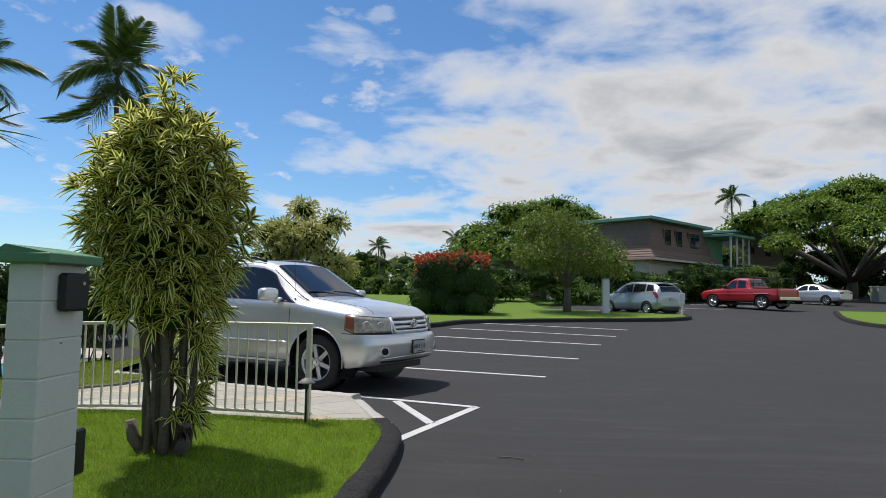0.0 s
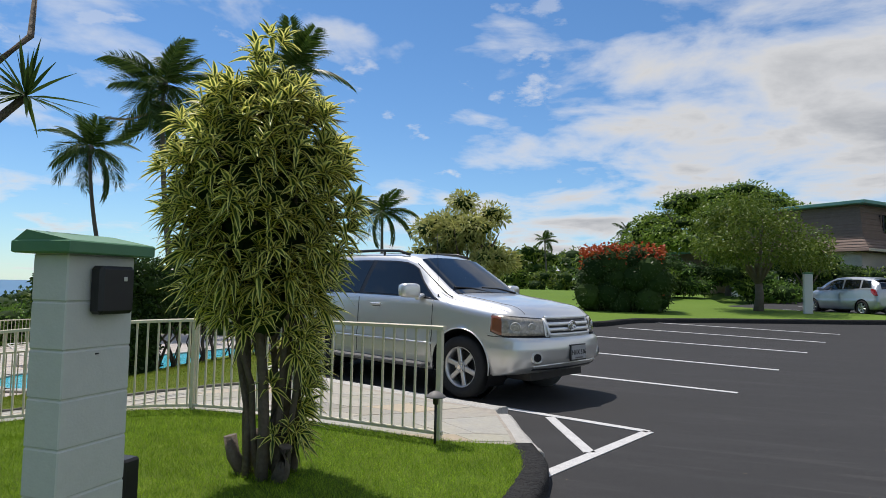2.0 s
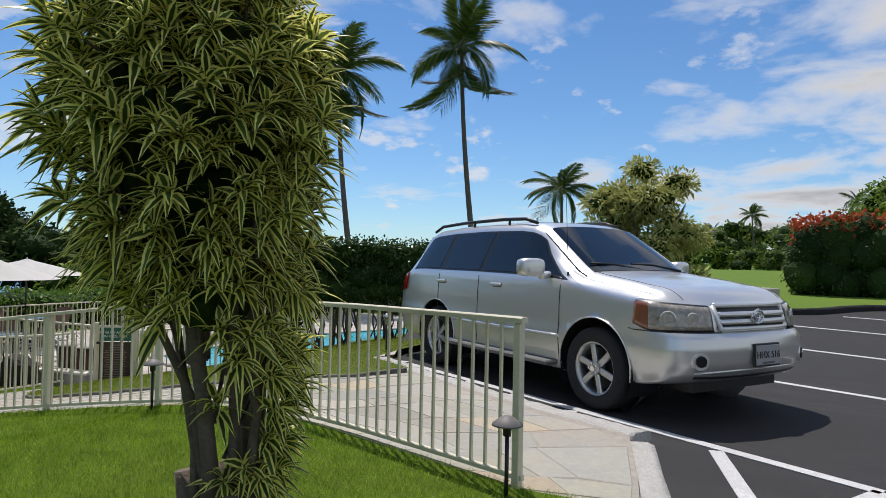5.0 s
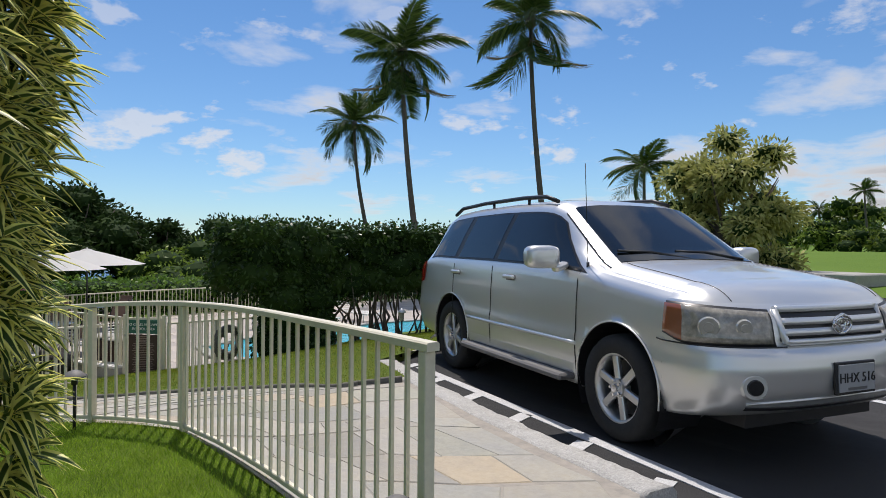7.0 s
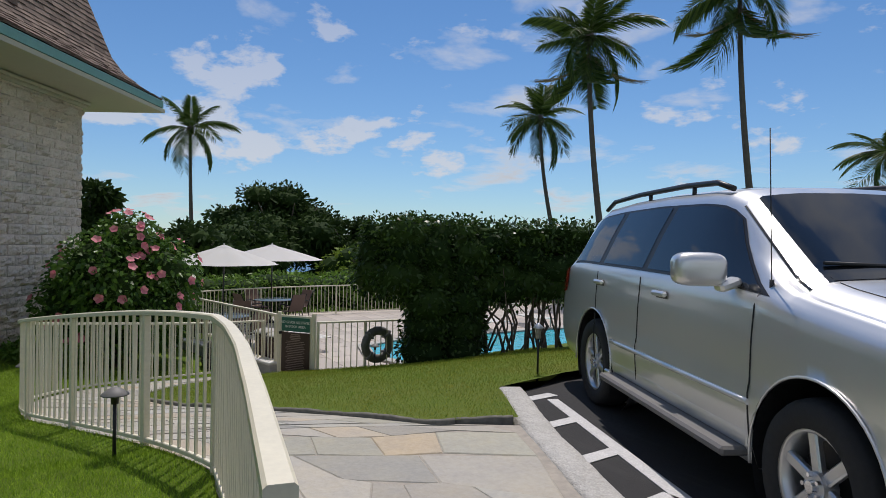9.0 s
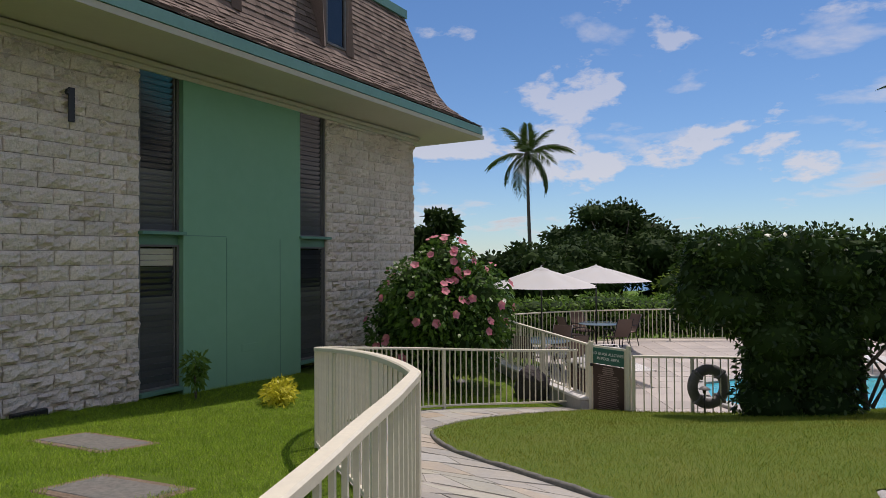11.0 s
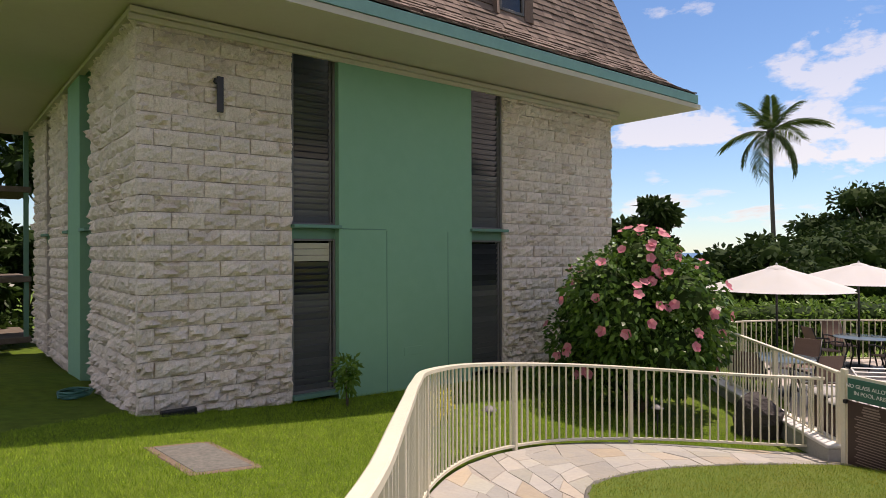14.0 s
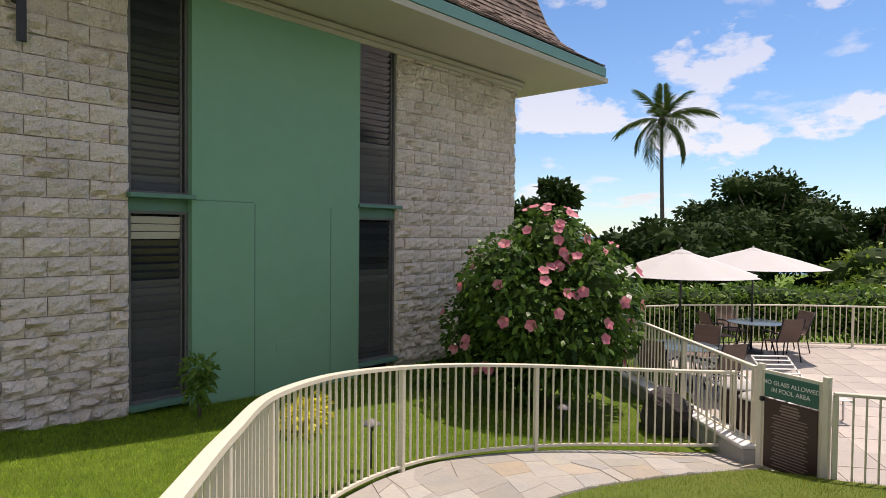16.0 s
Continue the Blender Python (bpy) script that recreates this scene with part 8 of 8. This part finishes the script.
# marker post on the verge, utility box and kerb wall across the car park
mp = thing("marker_post", "white square marker post on the grass verge", "post", Matrix.Translation((6.95, 28.4, road_z(7, 28.4) + 0.1)))
part("post", box((0.30, 0.30, 1.55), 0.02, Matrix.Translation((0, 0, 0.77))), WHITE_WALL, mp)
part("cap", box((0.33, 0.33, 0.06), 0.01, Matrix.Translation((0, 0, 1.58))), CAP_GREEN, mp)
mp2 = thing("marker_post", "short white sign post by the parked hatchback", "post", Matrix.Translation((10.2, 28.0, road_z(10, 28))))
part("post", box((0.09, 0.09, 0.95), 0.01, Matrix.Translation((0, 0, 0.47))), WHITE_WALL, mp2)
part("panel", box((0.26, 0.04, 0.5), 0.01, Matrix.Translation((0, 0, 0.85))), WHITE_WALL, mp2)
ub = thing("utility_cabinet", "pale green utility cabinet beside the drive", "utility cabinet", Matrix.Translation((33.5, 52.0, road_z(33, 52))))
part("cabinet", box((1.5, 1.2, 1.2), 0.03, Matrix.Translation((0, 0, 0.6))), CREAM_PANEL, ub)
part("lid", box((1.6, 1.3, 0.08), 0.02, Matrix.Translation((0, 0, 1.24))), CREAM_PANEL, ub)


def far_house(label, corner, along, out, length, depth, storeys, base, windows):
    """A two-storey house with block walls below and a shingled mansard above."""
    h = thing("apartment_house", label, "house", Matrix(((along.x, out.x, 0, corner[0]), (along.y, out.y, 0, corner[1]), (0, 0, 1, base), (0, 0, 0, 1))))
    part("wall", box((length, depth, 3.0), 0, Matrix.Translation((length / 2, -depth / 2, 1.5))), BLOCK, h)
    bm = bmesh.new()
    prof = [(0.9, 2.95), (0.85, 3.1), (0.25, 3.75), (-0.25, 5.9)]
    rings = [[bm.verts.new((x, y, z)) for x, y in ((-o, o), (length + o, o), (length + o, -depth - o), (-o, -depth - o))] for o, z in prof]
    for a, b in zip(rings, rings[1:]):
        for k in range(4):
            bm.faces.new((a[k], a[(k + 1) % 4], b[(k + 1) % 4], b[k]))
    bm.faces.new(rings[-1])
    bm.faces.new(rings[0][::-1])
    bmesh.ops.recalc_face_normals(bm, faces=bm.faces[:])
    roof = part("roof", bm, SHINGLE, h, "brown shingled mansard roof")
    (o0, z0), (o1, z1) = prof[1], prof[3]
    for k in range(15):
        z = z0 + 0.08 + k * 0.185
        o = float(np.interp(z, [p[1] for p in prof], [p[0] for p in prof]))
        for name, m in (("shingle_course", Matrix.Translation((length / 2, o + 0.012, z))), ("shingle_course", Matrix.Translation((-o - 0.012, -depth / 2, z)) @ Matrix.Rotation(pi / 2, 4, "Z"))):
            run = (length if m[0][0] > 0.5 else depth) + 2 * o
            part(name, box((run, 0.045, 0.035), 0, m), SHINGLE, roof)
    part("roof_cap", box((length + 0.7, depth + 0.7, 0.22), 0.02, Matrix.Translation((length / 2, -depth / 2, 6.0))), TEAL_EDGE, h, "teal roof edge")
    part("fascia", box((length + 1.84, 0.06, 0.16), 0.01, Matrix.Translation((length / 2, 0.93, 3.0))), SOFFIT, h)
    for x, w in windows:
        win = part("window", box((w, 0.35, 1.15), 0.02, Matrix.Translation((x, 0.0, 4.75))), GLASS_HOUSE, h, "dark recessed window")
        part("window_frame", box((w + 0.14, 0.10, 1.30), 0.02, Matrix.Translation((x, 0.03, 4.75))), SHINGLE, win)
        part("door", box((w, 0.12, 2.2), 0.01, Matrix.Translation((x + 0.6, 0.0, 1.2))), GLASS_HOUSE, h)
    return h


ha = Vector((0.68, 0.735, 0)).normalized()
far_house("two-storey apartment house with a brown shingled mansard roof", (13.3, 45.2), ha, Vector((ha.y, -ha.x, 0)), 9.6, 9.0, 2, 1.15, ((2.6, 0.8), (4.4, 0.8), (7.0, 1.5)))
far_house("second apartment house with a brown mansard roof", (24.0, 57.5), ha, Vector((ha.y, -ha.x, 0)), 12.0, 9.0, 2, 1.5, ((2.0, 0.8), (4.0, 0.8), (8.0, 1.4)))
far_house("apartment house half hidden by the trees", (5.5, 64.0), ha, Vector((ha.y, -ha.x, 0)), 10.0, 9.0, 2, -0.9, ((2.0, 0.8), (5.0, 0.8)))
bal = thing("balcony_block", "green railed balcony block beside the apartment house", "balcony", Matrix.Translation((21.6, 53.0, 1.2)) @ Matrix.Rotation(atan2(ha.y, ha.x), 4, "Z"))
part("slab", box((4.0, 2.4, 0.2), 0.01, Matrix.Translation((0, 0, 2.7))), GREEN_TRIM, bal)
part("roof", box((4.6, 3.0, 0.2), 0.01, Matrix.Translation((0, 0, 5.3))), GREEN_TRIM, bal)
for i in range(4):
    part("post", box((0.12, 0.12, 5.2), 0, Matrix.Translation((-1.9 + i * 1.26, -1.15, 2.6))), WHITE_WALL, bal)
part("back_wall", box((4.0, 0.2, 5.2), 0, Matrix.Translation((0, 1.2, 2.6))), GREEN_PANEL, bal)

# porch and balconies at the far end of the side wall
pc = thing("side_balcony", "green posted balcony at the end of the side wall", "balcony", FRAME @ Matrix.Translation((-0.9, -11.2, 0)))
for z in (-0.5, 0.95, 3.1):
    part("slab", box((1.8, 2.6, 0.14), 0.01, Matrix.Translation((0, 0, z))), BARK, pc)
for x, y in ((-0.8, 1.2), (-0.8, -1.2), (0.8, 1.2)):
    part("post", box((0.10, 0.10, 5.0), 0, Matrix.Translation((x, y, 2.0))), GREEN_TRIM, pc)
for z in (1.5, 3.65):
    part("panel", box((0.05, 2.3, 0.8), 0.01, Matrix.Translation((-0.8, 0, z))), COVER, pc)

sl = thing("concrete_pad", "low pale concrete pad on the verge behind the car", "concrete pad", Matrix.Translation((-3.0, 23.6, road_z(-3, 23.6) + 0.1)) @ Matrix.Rotation(radians(-18), 4, "Z"))
part("pad", box((2.6, 1.7, 0.34), 0.03, Matrix.Translation((0, 0, 0.17))), CONCRETE, sl)

tw = thing("fallen_twig", "curved pale twig lying on the asphalt", "twig", Matrix.Translation((1.55, 5.05, 0.008)))
part("twig", tube([(-0.12, 0.0, 0), (-0.04, 0.02, 0.004), (0.05, 0.005, 0.004), (0.12, -0.03, 0)], [0.004, 0.006, 0.006, 0.004], 6), BARK, tw)
dq = np.random.default_rng(3)
n = 170
q = np.column_stack([dq.uniform(0.6, 7, n), dq.uniform(1.0, 16, n), np.full(n, 0.006)])
tagged(part("leaf_litter", leaves("leaf_litter", q, np.column_stack([dq.normal(0, 1, n), dq.normal(0, 1, n), np.zeros(n)]), dq.uniform(0.012, 0.045, n), 0.014, 0.0, 1, 0.0, dq, 0.3, 0.4, up=np.tile((0.0, 0.0, 1.0), (n, 1))), DRY_PALM), "scattered dry leaf bits on the asphalt", "leaf litter", kind="stuff")
# ---- pieces: blocks, shingles, flagstones, grass ----
prng = np.random.default_rng(23)


def split_block(w, h, d, rough, seed):
    """A split-face block: flat back, a broken front face along +y."""
    bm = bmesh.new()
    nx, nz = 7, 4
    front = []
    for j in range(nz + 1):
        row = []
        for i in range(nx + 1):
            edge = min(i, nx - i, 1) * min(j, nz - j, 1)
            q = Vector((i * 0.9 + seed * 3.1, j * 1.1, seed * 1.7))
            n = noise.noise(Vector((q.x * 0.45, q.y * 0.9, q.z))) * 0.85 + noise.noise(q * 2.1) * 0.4
            row.append(bm.verts.new(((i / nx - 0.5) * w, (rough * n * 1.7 if edge else -0.026 + rough * 0.6 * n - 0.04 * max(0.0, noise.noise(q * 0.6 + Vector((4, 9, 2))) - 0.1)), (j / nz - 0.5) * h)))
        front.append(row)
    for a, b in zip(front, front[1:]):
        for i in range(nx):
            bm.faces.new((a[i], a[i + 1], b[i + 1], b[i]))
    rim = front[0] + [r[-1] for r in front[1:]] + front[-1][-2::-1] + [r[0] for r in front[-2:0:-1]]
    back = [bm.verts.new((v.co.x, -d, v.co.z)) for v in rim]
    for i in range(len(rim)):
        j = (i + 1) % len(rim)
        bm.faces.new((rim[i], rim[j], back[j], back[i]))
    bmesh.ops.recalc_face_normals(bm, faces=bm.faces[:])
    me = bpy.data.meshes.new("block")
    bm.to_mesh(me)
    bm.free()
    me.materials.append(BLOCK)
    return me


COURSE = 0.2032
BLOCKS = {}
for kind, w in (("full", 0.402), ("half", 0.199)):
    BLOCKS[kind] = [split_block(w - 0.004, COURSE - 0.010, 0.09, 0.036 + 0.046 * (k % 3 == 2), k + (50 if kind == "half" else 0)) for k in range(12)]


def lay_blocks(wall, m, length, name="block", keep=None):
    """Courses of blocks in running bond along x, at y = 0, as parts of a wall; returns how many."""
    count = 0
    rows = int((TOP - LOW) / COURSE)
    z0 = TOP - rows * COURSE
    for j in range(rows):
        z = z0 + (j + 0.5) * COURSE
        x = 0.0
        half = j % 2 == 1
        while x < length - 0.06:
            kind = "half" if half or length - x < 0.3 else "full"
            half = False
            w = 0.203 if kind == "half" else 0.406
            w2 = min(w, length - x)
            low = j < 7 or j > rows - 4
            pick = BLOCKS[kind][int(prng.integers(4)) * 3 + (2 if prng.random() < (0.6 if low else 0.14) else int(prng.integers(2)))]
            ob = part(name, pick, None, wall)
            push = 0.026 * prng.random() - 0.008 - (0.012 if prng.random() < 0.03 else 0)
            ob.matrix_basis = m @ Matrix.Translation((x + w2 / 2, push, z)) @ Matrix.Diagonal((w2 / w * (-1 if prng.random() < 0.0 else 1), 1, 1, 1))
            x += w
            count += 1
    return count


lay_blocks(front_a, Matrix.Translation((0, 0.0, 0)), W1)
lay_blocks(front_b, Matrix.Translation((W2, 0.0, 0)), END - W2)
# the side wall faces along -x: its blocks turn to face out
SIDE_TURN = Matrix.Rotation(pi / 2, 4, "Z")
for wall, (a, b) in zip(side_walls, SIDE):
    lay_blocks(wall, Matrix.Translation((0, -b, 0)) @ SIDE_TURN, b - a)

# shingles on the roof faces that the path looks up at
def lay_shingles(x0, x1, prof, frame_m, gaps=()):
    """Courses of shingles up the roof's profile as one joined sheet."""
    verts, quads = [], []
    for (o0, z0), (o1, z1) in zip(prof, prof[1:]):
        run = hypot(o1 - o0, z1 - z0)
        n = max(1, round(run / 0.135))
        for j in range(n):
            f0, f1 = j / n, min(1.25, (j + 1.25) / n)
            a0, b0 = o0 + (o1 - o0) * f0, z0 + (z1 - z0) * f0
            a1, b1 = o0 + (o1 - o0) * f1, z0 + (z1 - z0) * f1
            nx, nz = (z1 - z0) / run, -(o1 - o0) / run
            x = x0 - a0 - prng.random() * 0.2
            while x < x1 + a0 * 0.85:
                w = prng.uniform(0.11, 0.24)
                lo, hi = max(x, x0 - a0), min(x + w - 0.006, x1 + a0 * 0.85)
                mid = (lo + hi) / 2
                if hi - lo > 0.02 and not any(g0 < mid < g1 and b0 > zz for g0, g1, zz in gaps):
                    t0 = 0.018 + prng.random() * 0.010
                    dz = prng.normal(0, 0.006)
                    k = len(verts)
                    for (aa, bb, t) in ((a0, b0 + dz, t0), (a1, b1, 0.004)):
                        for xx in (lo, hi):
                            verts.append((xx, aa + nx * t, bb + nz * t))
                    for xx in (lo, hi):
                        verts.append((xx, a0 + nx * 0.001, b0 + dz + nz * 0.001))
                    quads += [(k, k + 1, k + 3, k + 2), (k + 4, k + 5, k + 1, k), (k + 4, k, k + 2, k + 4), (k + 1, k + 5, k + 3, k + 1)][:2]
                x += w
    return verts, quads


SHINGLE_PIECE = leaf_material("shingle_piece", (0.105, 0.078, 0.064), (0.215, 0.162, 0.133), rough=0.92, through=0.0)
gaps = [(s - 0.45, s + 0.45, TOP + 1.05) for s in (3.05, 5.95)]
v, q = lay_shingles(0.0, END, PROFILE, FRAME, gaps)
me = sheet_mesh("shingle", v, [tuple(reversed(f)) for f in q], smooth=False)
sh = tagged(part("shingle", me, SHINGLE_PIECE, roof_ob), "brown weathered shingles", kind="stuff")

# flagstones of the path, laid in rows from the rail to the lawn
left = spline([tuple(p) for p in RAIL_LINE], 400)
right_pts = [(0.12, 6.1), (-0.1, 6.75), (-0.45, 7.36), (-1.2, 7.58), (-2.08, 7.89), (-3.2, 8.36), (-3.75, 7.9)] + [tuple(p) for p in LAWN_LINE[6:]] + [(-11.2, 8.9)]
right = spline(right_pts, 400)
joint = 0.0035


def stone(c, top, name="flagstone"):
    """One slab over four corners, its edges rounded a little."""
    bm = bmesh.new()
    mid = sum(c, Vector()) / 4
    k = [p + (mid - p).normalized() * joint for p in c]
    low = [bm.verts.new((p.x, p.y, p.z - 0.03)) for p in k]
    up = [bm.verts.new((p.x, p.y, p.z + top - 0.006)) for p in k]
    inn = [bm.verts.new((p.x + (mid.x - p.x) * 0.03, p.y + (mid.y - p.y) * 0.03, p.z + top)) for p in k]
    for i in range(4):
        j = (i + 1) % 4
        bm.faces.new((low[i], low[j], up[j], up[i]))
        bm.faces.new((up[i], up[j], inn[j], inn[i]))
    bm.faces.new(inn)
    bmesh.ops.recalc_face_normals(bm, faces=bm.faces[:])
    return part(name, bm, STONE, path_ob)


path_ob = [o for o in scene.objects if o.name == "path"][0]


def on_path(u, t):
    i = u * 399
    a = Vector((np.interp(i, np.arange(400), left[:, 0]), np.interp(i, np.arange(400), left[:, 1]), 0))
    b = Vector((np.interp(i, np.arange(400), right[:, 0]), np.interp(i, np.arange(400), right[:, 1]), 0))
    p = a.lerp(b, t)
    p.z = lawn_z(p.x, p.y)
    return p


u = 0.0
while u < 0.999:
    du = prng.uniform(0.022, 0.046)
    u1 = min(1.0, u + du)
    edge0, edge1 = (edge1 if u > 0 else [0.0] * 9), (list(prng.uniform(-0.010, 0.010, 9)) if u1 < 0.97 else [0.0] * 9)
    wide = (on_path(u, 1) - on_path(u, 0)).length
    n = max(2, round(wide / prng.uniform(0.30, 0.62)))
    cuts = np.sort(np.r_[0, np.clip((np.arange(1, n) + prng.uniform(-0.28, 0.28, n - 1)) / n, 0.05, 0.95), 1])
    skew = np.r_[0, prng.uniform(-0.07, 0.07, n - 1), 0]

    def bent(v, edge, t):
        return on_path(min(1.0, max(0.0, v + float(np.interp(t * 8, range(9), edge)))), min(1.0, max(0.0, t)))

    for a, b, sa, sb in zip(cuts, cuts[1:], skew, skew[1:]):
        if b - a < 0.03:
            continue
        if min(b - a, b + sb - a - sa) < 0.04:
            sa = sb = 0.0
        stone([bent(u, edge0, a), bent(u1, edge1, a + sa), bent(u1, edge1, b + sb), bent(u, edge0, b)], 0.001 + 0.003 * prng.random())
    u = u1

# deck paving joints: large square stones near the gate
deck_ob = [o for o in scene.objects if o.name == "pavement"][0]
sq = bmesh.new()
add_box(sq, Matrix(), (0.595, 0.595, 0.02), 0.004)
tile_me = bpy.data.meshes.new("paver")
sq.to_mesh(tile_me)
sq.free()
tile_me.materials.append(DECK)
inner_pool = [(x, y) for x, y in POOL]
count = 0
for i in range(22):
    for j in range(28):
        x, y = -10.9 - i * 0.605 + 0.10 * j * 0.0, 7.6 + j * 0.605
        if count < 300 and inside(x, y, deck_outline) and all(inside(x + dx, y + dy, deck_outline) for dx in (-0.31, 0.31) for dy in (-0.31, 0.31)) and not any(inside(x + dx, y + dy, inner_pool) for dx in (-0.45, 0, 0.45) for dy in (-0.45, 0, 0.45)):
            ob = part("paver", tile_me, None, deck_ob)
            ob.matrix_basis = Matrix.Translation((x, y, DECK_Z - 0.004 + 0.002 * ((i * 7 + j * 3) % 3)))
            count += 1


def grass(name, outline, n, height, mat, label, box_, lift=0.0, avoid=()):
    """Short blades scattered over a stretch of lawn."""
    x0, x1, y0, y1 = box_
    poly = np.array(outline)
    found, have = [], 0
    while have < n:
        q = np.stack([prng.uniform(x0, x1, 30000), prng.uniform(y0, y1, 30000)], 1)
        ok = np.zeros(len(q), bool)
        for (ax, ay), (bx, by) in zip(poly, np.roll(poly, -1, 0)):
            ok ^= ((ay > q[:, 1]) != (by > q[:, 1])) & (q[:, 0] < (bx - ax) * (q[:, 1] - ay) / (by - ay + 1e-12) + ax)
        for ax, ay, ar in avoid:
            ok &= np.hypot(q[:, 0] - ax, q[:, 1] - ay) > ar
        found.append(q[ok])
        have += int(ok.sum())
    q = np.vstack(found)[:n]
    w = np.exp(-((LV[:, 0] - q[:, :1]) ** 2 + (LV[:, 1] - q[:, 1:]) ** 2) / 4.5) + 1e-5
    z = np.interp(q[:, 0], _fine, _soft) + (w * REST).sum(1) / w.sum(1) + lift
    pts = np.column_stack([q, z])
    way = np.stack([prng.normal(0, 0.45, n), prng.normal(0, 0.45, n), np.ones(n)], 1)
    ln = prng.uniform(0.6, 1.3, n) * height
    me = leaves(name, pts - np.array((0, 0, 0.006)), way, ln, 0.0095 * (height / 0.04), 0.15, 1, 0.0, prng, 0.15, 0.1, up=ball(prng, n))
    return tagged(part(name, me, mat), label, "grass", kind="stuff")


outline = front_lawn
grass("grass", outline, 130000, 0.045, GRASS, "short mown green lawn grass", (-4.2, 0.5, 2.2, 6.4))
grass("grass", outline, 170000, 0.05, GRASS, "short mown green lawn grass", (-12.5, -4.0, 0.5, 8.0), avoid=[(-6.86, 2.82, 0.36), (-6.7, 3.15, 0.3), (-7.0, 2.5, 0.3), (-4.95, 4.05, 0.42)])
grass("grass", inner_lawn, 110000, 0.042, GRASS_DRY, "patchy half-dry lawn grass", (-11.0, -3.4, 6.0, 13.0), 0.03)
grass("grass", front_lawn, 9000, 0.06, GRASS, "longer grass behind the railing", (-16.0, -10.0, 4.5, 9.0))
